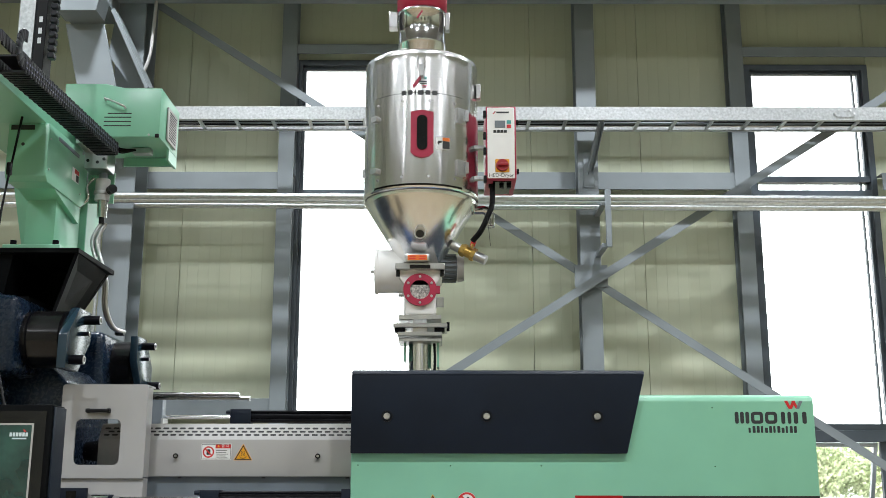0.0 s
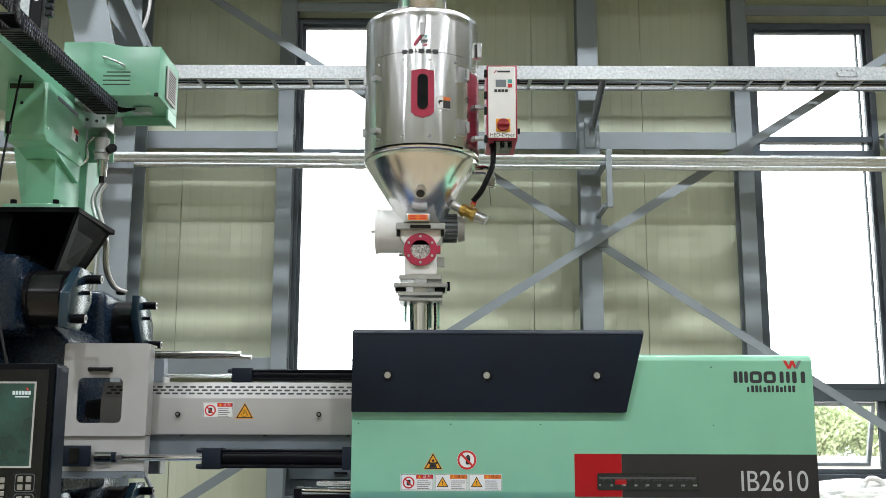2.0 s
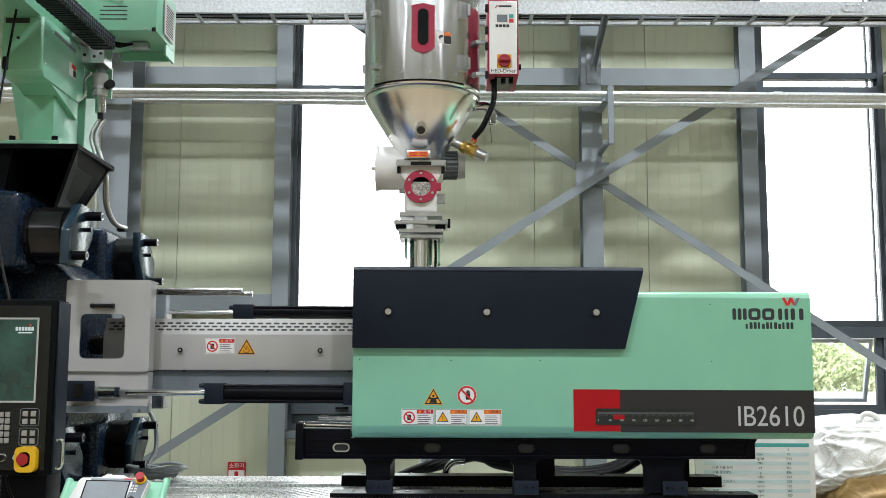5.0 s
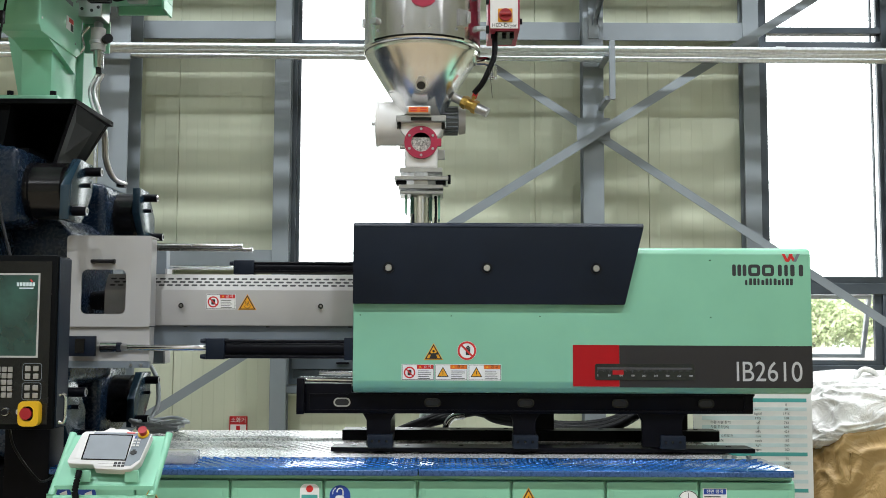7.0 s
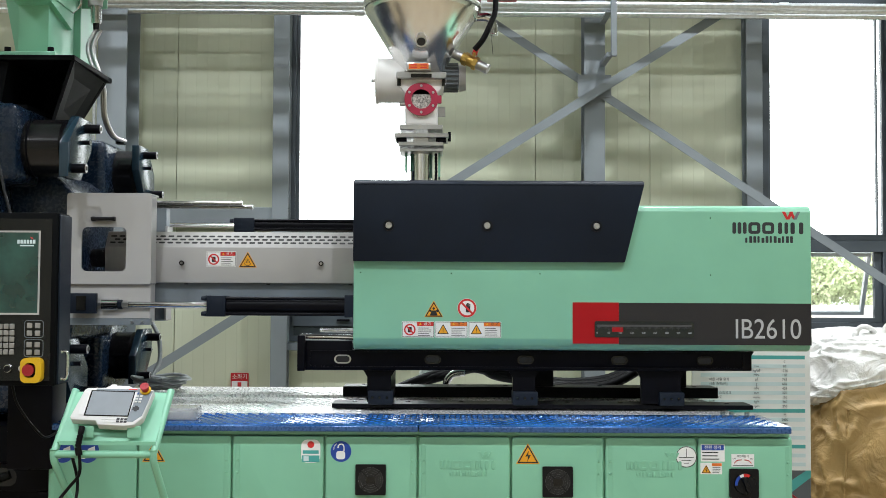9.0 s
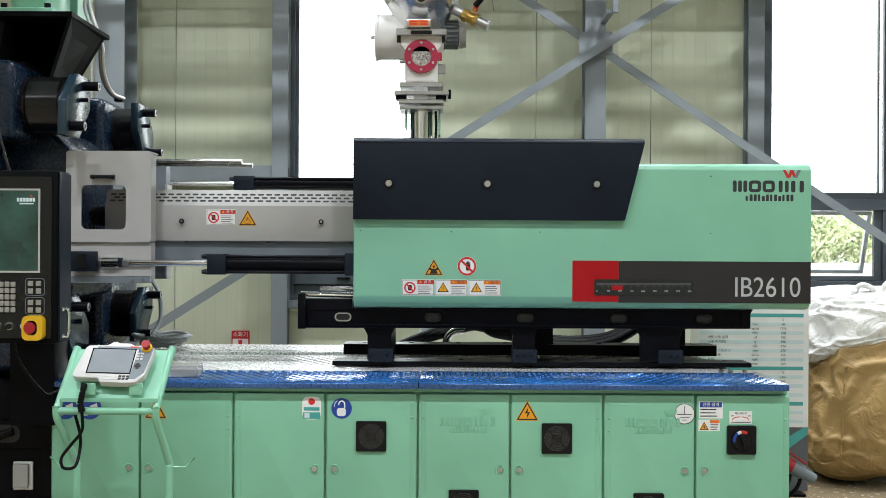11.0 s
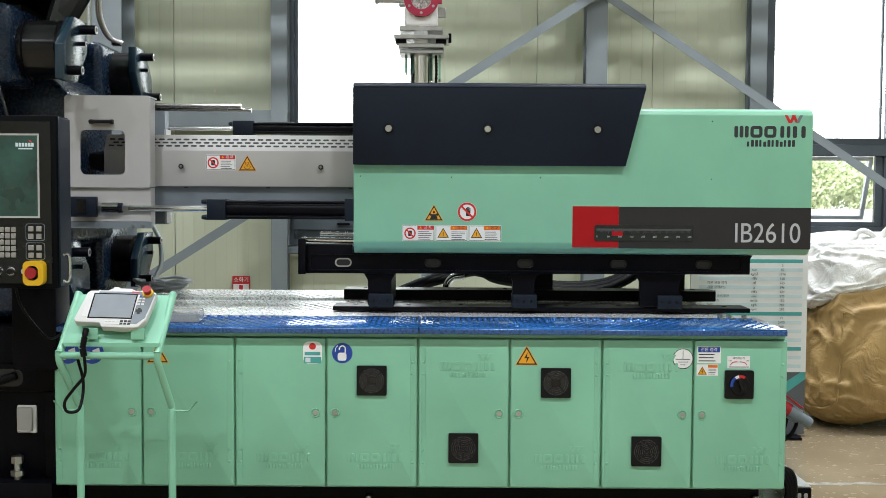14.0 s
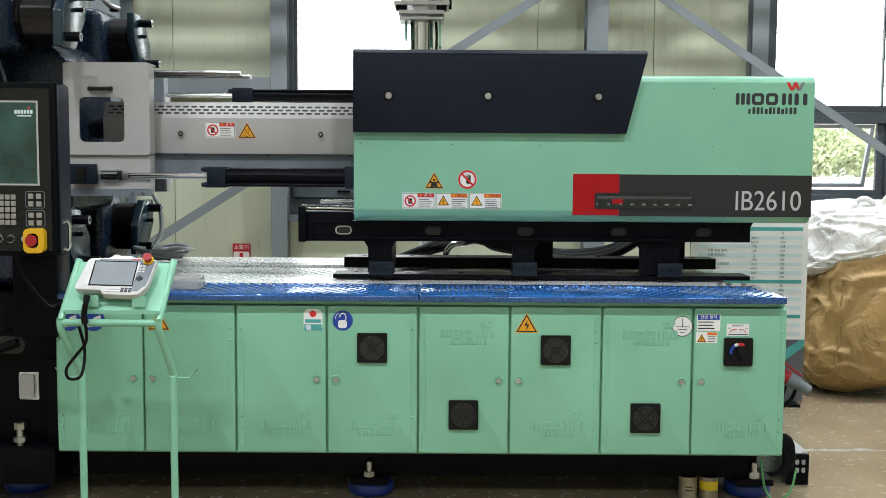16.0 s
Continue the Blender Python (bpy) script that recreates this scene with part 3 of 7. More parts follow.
def warn_triangle(parent, cx, cz, s, y, glyph):
    t = part("warning_triangle", plate(tri(cx, cz, s), y), YELLOW, parent, "amber warning triangle sticker")
    part("border", frame_plate(B(), tri(cx, cz, s * 0.90), tri(cx, cz, s * 0.72), y - 2 * E_, y - E_), INK, t)
    q = y - E_
    if glyph == "bolt":
        part("symbol", plate([(cx + 0.08 * s, cz + 0.55 * s), (cx - 0.22 * s, cz + 0.02 * s), (cx + 0.02 * s, cz + 0.05 * s), (cx - 0.06 * s, cz - 0.42 * s), (cx + 0.25 * s, cz + 0.16 * s), (cx + 0.02 * s, cz + 0.14 * s)], q), INK, t)
    elif glyph == "mark":
        bm = plate([(cx + 0.07 * s, cz + 0.55 * s), (cx - 0.07 * s, cz + 0.55 * s), (cx - 0.04 * s, cz - 0.08 * s), (cx + 0.04 * s, cz - 0.08 * s)], q)
        prism(bm, disc_pts(cx, cz - 0.24 * s, 0.08 * s, 12), q - E_, q)
        part("symbol", bm, INK, t)
    elif glyph == "heat":
        bm = B()
        for dx in (-0.16, 0.0, 0.16):
            tube(bm, [(cx + dx * s + 0.05 * s * math.sin(k * 1.6), q, cz - 0.1 * s + 0.12 * s * k) for k in range(5)], 0.03 * s, 5, steps=3)
        tube(bm, [(cx + 0.36 * s * math.cos(a), q, cz - 0.02 * s + 0.36 * s * math.sin(a)) for a in (3.3, 3.9, 4.7, 5.5, 6.1)], 0.03 * s, 5, steps=3)
        part("symbol", bm, INK, t)
    else:
        bm = plate(disc_pts(cx, cz + 0.32 * s, 0.13 * s, 12), q)
        for dx in (-0.36, 0.36):
            prism(bm, disc_pts(cx + dx * s, cz + 0.08 * s, 0.13 * s, 12), q - E_, q)
        prism(bm, [(cx + 0.4 * s, cz - 0.4 * s), (cx + 0.22 * s, cz + 0.12 * s), (cx - 0.22 * s, cz + 0.12 * s), (cx - 0.4 * s, cz - 0.4 * s)], q - E_, q)
        part("symbol", bm, INK, t)
    return t


def no_entry(parent, cx, cz, r, y):
    t = part("prohibition_sticker", plate(disc_pts(cx, cz, r), y), PAPER, parent, "round red prohibition sticker")
    part("red_ring", ring(cx, cz, r * 0.76, r * 0.97, y - E_), LRED, t)
    bm = plate(round_rect(cx - 0.12 * r, cx + 0.34 * r, cz - 0.45 * r, cz + 0.12 * r, 0.1 * r, 3), y - E_)
    for k in range(4):
        x = cx - 0.06 * r + k * 0.12 * r
        prism(bm, round_rect(x - 0.05 * r, x + 0.05 * r, cz + 0.05 * r, cz + (0.42 + 0.1 * (k in (1, 2))) * r, 0.04 * r, 2), y - 2 * E_, y - E_)
    part("palm_symbol", bm, INK, t)
    c, s = math.cos(radians(135)), math.sin(radians(135))
    w = 0.10 * r
    part("slash", plate([(cx + c * r * 0.85 + s * w, cz + s * r * 0.85 - c * w), (cx + c * r * 0.85 - s * w, cz + s * r * 0.85 + c * w), (cx - c * r * 0.85 - s * w, cz - s * r * 0.85 + c * w), (cx - c * r * 0.85 + s * w, cz - s * r * 0.85 - c * w)], y - 2 * E_), LRED, t)
    return t


def notice(parent, x0, x1, z0, z1, y, glyph, word, head, seed):
    """A white notice: symbol, coloured heading with a word, rows of print."""
    t = part("notice_label", plate(round_rect(x0, x1, z0, z1, 0.003, 2), y), PAPER, parent, "white safety notice label")
    w, h = x1 - x0, z1 - z0
    part("outline", frame_plate(B(), rect(x0 + 0.003, x1 - 0.003, z0 + 0.003, z1 - 0.003), rect(x0 + 0.005, x1 - 0.005, z0 + 0.005, z1 - 0.005), y - 2 * E_, y - E_), INK, t)
    part("heading", box(B(), x0 + 0.47 * w, x1 - 0.005, y - 2 * E_, y - E_, z1 - 0.29 * h, z1 - 0.005), head, t)
    writing("heading_word", word, x0 + 0.79 * w, y - 2.5 * E_, z1 - 0.155 * h, 0.22 * h, INK if head is ORANGE else PAPER, t, align="CENTER")
    part("heading_symbol", plate(tri(x0 + 0.57 * w, z1 - 0.17 * h, 0.085 * h), y - 2 * E_), YELLOW, t)
    bars(t, x0 + 0.50 * w, x1 - 0.07 * w, z0 + 0.06 * h, z1 - 0.36 * h, 5, y - E_, seed=seed)
    cx, cz = x0 + 0.245 * w, z0 + 0.48 * h
    if glyph == "no":
        part("red_ring", ring(cx, cz, h * 0.27, h * 0.36, y - E_), LRED, t)
        part("palm_symbol", plate(round_rect(cx - 0.12 * h, cx + 0.12 * h, cz - 0.17 * h, cz + 0.17 * h, 0.05 * h, 3), y - E_), INK, t)
        part("slash", plate([(cx - 0.27 * h, cz + 0.21 * h), (cx - 0.21 * h, cz + 0.27 * h), (cx + 0.27 * h, cz - 0.21 * h), (cx + 0.21 * h, cz - 0.27 * h)], y - 2 * E_), LRED, t)
    else:
        part("triangle", plate(tri(cx, cz - 0.05 * h, 0.36 * h), y - E_), INK, t)
        part("triangle_face", plate(tri(cx, cz - 0.05 * h, 0.28 * h), y - 2 * E_), YELLOW, t)
        bm = plate([(cx + 0.025 * h, cz + 0.1 * h), (cx - 0.025 * h, cz + 0.1 * h), (cx - 0.015 * h, cz - 0.08 * h), (cx + 0.015 * h, cz - 0.08 * h)], y - 3 * E_)
        prism(bm, disc_pts(cx, cz - 0.13 * h, 0.025 * h, 8), y - 4 * E_, y - 3 * E_)
        part("symbol", bm, INK, t)
    return t


def mark_blocks(parent, x0, x1, z0, z1, y, mat, depth, name, chevron=True, c1=None, c2=None):
    """A maker's mark as plain blocks: a row of wide ones, a row of narrow ones, a chevron pair above."""
    w, h = x1 - x0, z1 - z0
    soft_edge = 0.0013 if depth > 0.002 else 0.0
    zl, zh = z0 + 0.29 * h, z0 + 0.66 * h
    shapes = []
    for a, b in ((0.0, 0.052), (0.074, 0.126), (0.148, 0.20), (0.645, 0.70), (0.735, 0.785), (0.82, 0.88), (0.94, 1.0)):
        shapes.append((round_rect(x0 + a * w, x0 + b * w, zl, zh, 0.05 * h, 2), None))
    for a, b in ((0.225, 0.395), (0.42, 0.59)):
        a, b = x0 + a * w, x0 + b * w
        shapes.append((round_rect(a, b, zl, zh, 0.10 * h, 3), round_rect(a + 0.27 * (b - a), b - 0.27 * (b - a), zl + 0.10 * h, zh - 0.10 * h, 0.03 * h, 3)))
    for k in range(12):
        a = x0 + w * (0.18 + 0.0575 * k)
        shapes.append((round_rect(a, a + w * (0.040 if k % 3 else 0.030), z0 + 0.01 * h, z0 + (0.22 if k % 4 else 0.17) * h, 0.02 * h, 2), None))
    t = None
    for outer_, inner_ in shapes:
        bm = B()
        if inner_:
            frame_plate(bm, outer_, inner_, y - depth, y)
        else:
            prism(bm, outer_, y - depth, y, soft_edge, 1)
        ob = part(name if t is None else "mark_block", bm, mat, parent if t is None else t)
        t = t or ob
    if chevron:
        cx = x0 + 0.80 * w
        for dx, mm in ((0.0, c1 or mat), (0.10 * w, c1 or mat), (0.05 * w, c1 or mat), (0.15 * w, c2 or mat)):
            up = dx in (0.0, 0.10 * w)
            s = 0.055 * w
            zz0, zz1 = z0 + 0.75 * h, z0 + 1.0 * h
            pts = [(cx + dx - 0.10 * w, zz1), (cx + dx - 0.055 * w, zz1), (cx + dx, zz0), (cx + dx - 0.04 * w, zz0)] if up else [(cx + dx - 0.09 * w, zz0), (cx + dx - 0.045 * w, zz0), (cx + dx + 0.01 * w, zz1), (cx + dx - 0.035 * w, zz1)]
            part("chevron", prism(B(), pts[::-1], y - depth * (1.1 if up else 1.25), y), mm, t)
    return t


# ---- the moulding machine: base ----
bed = thing("machine_bed", (-0.1, 6.2, FLOOR), "mint-green machine bed with eight cabinet doors on a black base", "machine bed")
part("cabinet_body", box(B(), -1.94, 1.722, 5.215, 7.02, 0.205, 0.966, 0.006, 1), GREEN_CAB, bed)
part("base_beam", box(B(), -1.95, 1.66, 5.425, 7.2, 0.03, 0.204), BLACK, bed)
XS = [-1.934, -1.494, -1.032, -0.577, -0.120, 0.337, 0.796, 1.251, 1.722]
FRONT = 5.19


def ring_boss(bm, cx, cz, r, y, h):
    lo = bmesh.new()
    lathe(lo, (0, 0), [(r, 0), (r * 0.93, h), (r * 0.80, h), (r * 0.72, 0.001), (0.0, 0.001)], 24)
    bmesh.ops.transform(lo, matrix=Matrix.Translation((cx, y, cz)) @ pose(0, 0, 0, 90, 0, 0), verts=lo.verts)
    me = bpy.data.meshes.new("tmp")
    lo.to_mesh(me)
    lo.free()
    bm.from_mesh(me)
    bpy.data.meshes.remove(me)


RINGS = material("glossy_black_plastic", (0.035, 0.035, 0.036), 0.28, vary=0.05, bump=0.0)


def fan_grille(parent, cx, cz, s, round_inner):
    g = part("fan_grille", prism(B(), round_rect(cx - s, cx + s, cz - s, cz + s, 0.006, 3), FRONT - 0.012, FRONT), PLASTIC, parent, "square black plastic fan grille")
    if round_inner:
        part("recess", plate(disc_pts(cx, cz, s * 0.84), FRONT - 0.012), INK, g)
        for k in range(4):
            r = s * (0.34 + 0.15 * k)
            part("guard_ring", frame_plate(B(), disc_pts(cx, cz, r + 0.0022, 24), disc_pts(cx, cz, r, 24), FRONT - 0.016, FRONT - 0.0125), RINGS, g)
        bm = B()
        for k in range(4):
            obox(bm, pose(cx, FRONT - 0.0145, cz, 0, 45 + 90 * k, 0) @ pose(s * 0.55, 0, 0), s * 0.62, 0.004, 0.004)
        part("spokes", bm, PLASTIC, g)
        part("hub", prism(B(), round_rect(cx - s * 0.3, cx + s * 0.3, cz - s * 0.22, cz + s * 0.22, 0.004, 2), FRONT - 0.017, FRONT - 0.0125), DARKSTEEL, g)
    else:
        for k in range(6):
            r = s * (0.12 + 0.13 * k)
            part("guard_ring", frame_plate(B(), disc_pts(cx, cz, r + 0.0035, 24), disc_pts(cx, cz, r, 24), FRONT - 0.0165, FRONT - 0.0121), RINGS, g)
        bm = B()
        for k in range(4):
            obox(bm, pose(cx, FRONT - 0.0145, cz, 0, 45 + 90 * k, 0) @ pose(s * 0.42, 0, 0), s * 0.8, 0.005, 0.004)
        part("spokes", bm, PLASTIC, g)


doors = []
HINGE = ["L", "R", "L", "R", "L", "R", "L", "R"]
for k, (a, b) in enumerate(zip(XS, XS[1:])):
    bm = prism(B(), round_rect(a + 0.005, b - 0.005, 0.215, 0.962, 0.014, 4), FRONT, FRONT + 0.024)
    fr = [e for e in bm.edges if all(abs(v.co.y - FRONT) < 1e-5 for v in e.verts)]
    bmesh.ops.bevel(bm, geom=fr, offset=0.007, segments=3, profile=0.5, affect="EDGES")
    d = part("cabinet_door", bm, GREEN_CAB, bed)
    doors.append(d)
    hx = a + 0.028 if HINGE[k] == "L" else b - 0.028
    lx = b - 0.052 if HINGE[k] == "L" else a + 0.045
    part("stiffening_rib", prism(B(), round_rect(hx - 0.010, hx + 0.010, 0.245, 0.925, 0.0099, 4), FRONT - 0.0016, FRONT, 0.0008, 1), GREEN_CAB, d)
    for z in (0.845, 0.785, 0.40, 0.34):
        part("rivet", cyl(B(), (hx, FRONT - 0.001, z), (hx, FRONT - 0.006, z), 0.0065, 0.004, 10), GREEN_CAB, d)
    lk = B()
    ring_boss(lk, lx, 0.588, 0.024, FRONT, 0.004)
    part("lock_rim", lk, GREEN_CAB, d)
    part("lock", cyl(B(), (lx, FRONT, 0.588), (lx, FRONT - 0.006, 0.588), 0.0125, seg=18), STEEL, d, "round steel quarter-turn lock")
    high = k in (4, 6)
    cx = (a + b) / 2 + 0.015
    z0 = 0.77 if high else 0.305
    mark_blocks(d, cx - 0.135, cx + 0.135, z0, z0 + 0.12, FRONT, GREEN_CAB, 0.0030, "embossed_mark")
for cx, cz, rd in ((-0.350, 0.752, True), (0.108, 0.415, False), (0.566, 0.746, True), (1.021, 0.404, False)):
    fan_grille(bed, cx, cz, 0.0745, rd)

# stickers on the doors
t = part("round_sticker", plate(disc_pts(-0.497, 0.888, 0.051), FRONT), BLUE, bed, "round blue padlock sticker")
part("padlock_body", plate(round_rect(-0.520, -0.476, 0.850, 0.890, 0.012, 3), FRONT - E_), PAPER, t)
part("shackle", tube(B(), [(-0.512, FRONT - E_, 0.905), (-0.508, FRONT - E_, 0.918), (-0.495, FRONT - E_, 0.924), (-0.483, FRONT - E_, 0.914), (-0.482, FRONT - E_, 0.89)], 0.0035, 5), PAPER, t)
part("arrow", tube(B(), [(-0.532, FRONT - E_, 0.895), (-0.530, FRONT - E_, 0.912), (-0.518, FRONT - E_, 0.926)], 0.002, 5), PAPER, t)
for cx in (-1.862, -1.741):
    s = part("round_sticker", plate(disc_pts(cx, 0.884, 0.058), FRONT), BLUE, bed, "round blue instruction sticker")
    part("figure_symbol", plate(round_rect(cx - 0.034, cx - 0.004, 0.846, 0.888, 0.01, 3), FRONT - E_), PAPER, s)
    part("sheet_symbol", plate([(cx + 0.042, 0.860), (cx + 0.036, 0.908), (cx + 0.002, 0.894), (cx + 0.006, 0.852)], FRONT - E_), PAPER, s)
warn_triangle(bed, -1.415, 0.866, 0.057, FRONT, "bolt")
warn_triangle(bed, 0.42, 0.866, 0.058, FRONT, "bolt")
s = part("club_sticker", plate(round_rect(-0.692, -0.598, 0.832, 0.945, 0.03, 5), FRONT), PAPER, bed, "white and green rounded sticker with a red badge")
part("red_badge", plate(disc_pts(-0.645, 0.921, 0.017, 14), FRONT - E_), LRED, s)
part("green_field", box(B(), -0.688, -0.602, FRONT - 2 * E_, FRONT - E_, 0.836, 0.868), TEAL, s)
part("green_bar", box(B(), -0.684, -0.606, FRONT - 2 * E_, FRONT - E_, 0.876, 0.893), TEAL, s)
part("pale_square", box(B(), -0.680, -0.655, FRONT - 3 * E_, FRONT - 2 * E_, 0.841, 0.864), PALE, s)
s = part("earth_sticker", plate(disc_pts(1.197, 0.870, 0.052), FRONT), PAPER, bed, "round white earth-symbol sticker")
part("outline", ring(1.197, 0.870, 0.048, 0.0515, FRONT - E_), INK, s)
bm = box(B(), 1.1955, 1.1985, FRONT - 2 * E_, FRONT - E_, 0.868, 0.91)
for k, w in enumerate((0.036, 0.024, 0.012)):
    box(bm, 1.197 - w, 1.197 + w, FRONT - 2 * E_, FRONT - E_, 0.866 - 0.014 * k, 0.869 - 0.014 * k)
part("symbol", bm, INK, s)
s = part("rating_label", plate(rect(1.268, 1.385, 0.848, 0.932), FRONT), PAPER, bed, "white power rating label with blue heading")
part("heading", box(B(), 1.272, 1.381, FRONT - 2 * E_, FRONT - E_, 0.903, 0.929), BLUE, s)
writing("heading_word", "전원 정격", 1.326, FRONT - 2.5 * E_, 0.916, 0.021, PAPER, s, align="CENTER")
bars(s, 1.275, 1.375, 0.852, 0.90, 3, FRONT - E_, seed=4)
s = part("shock_label", plate(rect(1.266, 1.372, 0.786, 0.842), FRONT), PAPER, bed, "white electric shock warning label")
part("heading", box(B(), 1.322, 1.37, FRONT - 2 * E_, FRONT - E_, 0.826, 0.840), ORANGE, s)
bars(s, 1.325, 1.366, 0.79, 0.823, 4, FRONT - E_, seed=6)
warn_triangle(s, 1.294, 0.805, 0.024, FRONT - E_, "bolt")
s = part("breaker_label", plate(rect(1.418, 1.530, 0.823, 0.885), FRONT), PAPER, bed, "white main breaker label with red arrows")
writing("heading_word", "메인차단기", 1.474, FRONT - 1.5 * E_, 0.874, 0.013, INK, s, align="CENTER")
part("arrow", tube(B(), [(1.432, FRONT - E_, 0.84), (1.445, FRONT - E_, 0.853), (1.468, FRONT - E_, 0.857)], 0.0022, 5), LRED, s)
part("arrow", tube(B(), [(1.516, FRONT - E_, 0.84), (1.503, FRONT - E_, 0.853), (1.480, FRONT - E_, 0.857)], 0.0022, 5), LRED, s)
writing("off_word", "OFF", 1.424, FRONT - 1.5 * E_, 0.862, 0.009, INK, s)
writing("on_word", "ON", 1.510, FRONT - 1.5 * E_, 0.862, 0.009, INK, s)
bars(s, 1.426, 1.526, 0.825, 0.836, 1, FRONT - E_, seed=2)
s = part("main_switch", prism(B(), round_rect(1.405, 1.548, 0.673, 0.815, 0.008, 3), FRONT - 0.018, FRONT, 0.002, 1), PLASTIC, bed, "black main switch with red and blue ring")
part("dial", cyl(B(), (1.477, FRONT - 0.018, 0.744), (1.477, FRONT - 0.03, 0.744), 0.052, 0.048, 32), PLASTIC, s)
for a0, a1, mm in ((60, 100, LRED), (100, 125, PAPER), (125, 190, BLUE)):
    bm = B()
    pts = [(1.477 + 0.05 * math.cos(radians(a)), 0.744 + 0.05 * math.sin(radians(a))) for a in np.linspace(a0, a1, 8)]
    pts += [(1.477 + 0.036 * math.cos(radians(a)), 0.744 + 0.036 * math.sin(radians(a))) for a in np.linspace(a1, a0, 8)]
    part("dial_band", plate(pts, FRONT - 0.030, 0.001), mm, s)
part("lever", obox(B(), pose(1.480, FRONT - 0.042, 0.744, 0, 70, 0), 0.075, 0.024, 0.022, 0.006), PLASTIC, s)

# deck
part("deck_edge", box(B(), -1.945, 1.71, 5.205, 5.64, 0.966, 0.9915, 0.003, 1), GREEN_CAB, bed)
DECK = material("dimpled_steel_plate", (0.90, 0.90, 0.89), 0.28, 0.45, vary=0.08, scale=3, bump=0.0, grain=70)
FILM = material("blue_protective_film", (0.02, 0.13, 0.40), 0.16, 0.35, vary=0.25, scale=5, bump=0.0, coat=0.6)
_nt = FILM.node_tree
_mp = [n for n in _nt.nodes if n.type == "MAPPING"][0]
_no = _nt.nodes.new("ShaderNodeTexNoise")
_no.inputs["Scale"].default_value, _no.inputs["Detail"].default_value, _no.inputs["Distortion"].default_value = 26.0, 2.0, 0.8
_nt.links.new(_mp.outputs["Vector"], _no.inputs["Vector"])
_bp = _nt.nodes.new("ShaderNodeBump")
_bp.inputs["Strength"].default_value, _bp.inputs["Distance"].default_value = 0.5, 0.004
_nt.links.new(_no.outputs["Fac"], _bp.inputs["Height"])
_nt.links.new(_bp.outputs["Normal"], _nt.nodes["Principled BSDF"].inputs["Normal"])
_nt.links.new(_bp.outputs["Normal"], _nt.nodes["Principled BSDF"].inputs["Coat Normal"])
LIP = material("blue_filmed_edge", (0.035, 0.10, 0.28), 0.28, 0.3, vary=0.15, scale=3, bump=0.03, coat=0.4)
for x0, x1 in ((-1.955, -0.118), (-0.114, 1.702)):
    part("blue_film_plate", box(B(), x0, x1, 5.155, 5.64, 0.992, 1.022, 0.005, 2), FILM, bed, "steel deck plate under wrinkled blue film")
    part("film_lip", box(B(), x0 + 0.001, x1 - 0.001, 5.148, 5.1545, 0.990, 1.016, 0.002, 1), LIP, bed)
part("deck_plate", box(B(), -1.95, 1.6, 5.642, 6.5, 0.986, 1.016, 0.003, 1), DECK, bed, "dimpled bare steel deck plate")
part("deck_plate", box(B(), -1.95, 1.6, 6.54, 7.03, 0.986, 1.032, 0.003, 1), DECK, bed, "dimpled bare steel deck plate")


def dimples(x0, x1, y0, y1, z, step, mat=DECK, hole=INK, size=1.0):
    """Raised anti-slip collars in staggered rows."""
    vs, fs = [], []
    n, row, y = 8, 0, y0
    while y < y1:
        x = x0 + (step / 2 if row % 2 else 0)
        while x < x1:
            i = len(vs)
            for r, h in ((0.0125, 0.0), (0.0105, 0.003), (0.0085, 0.003), (0.0075, 0.0012)):
                r *= size
                vs += [(x + 1.35 * r * math.cos(2 * math.pi * k / n), y + r * math.sin(2 * math.pi * k / n), z + h) for k in range(n)]
            for q in range(3):
                fs += [(i + q * n + k, i + q * n + (k + 1) % n, i + (q + 1) * n + (k + 1) % n, i + (q + 1) * n + k) for k in range(n)]
            x += step
        y += step * 0.8
        row += 1
    me = bpy.data.meshes.new("tread_pattern")
    me.from_pydata(vs, [], fs)
    me.materials.append(mat)
    ob = new("tread_pattern", me)
    ob.parent = bed
    ob.matrix_parent_inverse = Matrix.Translation(-bed.location)
    tagged(ob, kind="stuff")
    hv = [Vector(v) for k, v in enumerate(vs) if (k // n) % 4 == 3]
    hf = [tuple(range(k * n, k * n + n)) for k in range(len(hv) // n)]
    me = bpy.data.meshes.new("tread_recess")
    me.from_pydata(hv, [], hf)
    me.materials.append(hole)
    ob = new("tread_recess", me)
    ob.parent = bed
    ob.matrix_parent_inverse = Matrix.Translation(-bed.location)
    return tagged(ob, kind="stuff")


dimples(-1.92, 1.66, 5.185, 5.62, 1.0215, 0.058, FILM, FILM, 0.75)
dimples(-1.9, -0.45, 5.68, 6.46, 1.016, 0.064)
dimples(-1.9, 1.55, 6.59, 7.0, 1.032, 0.072)

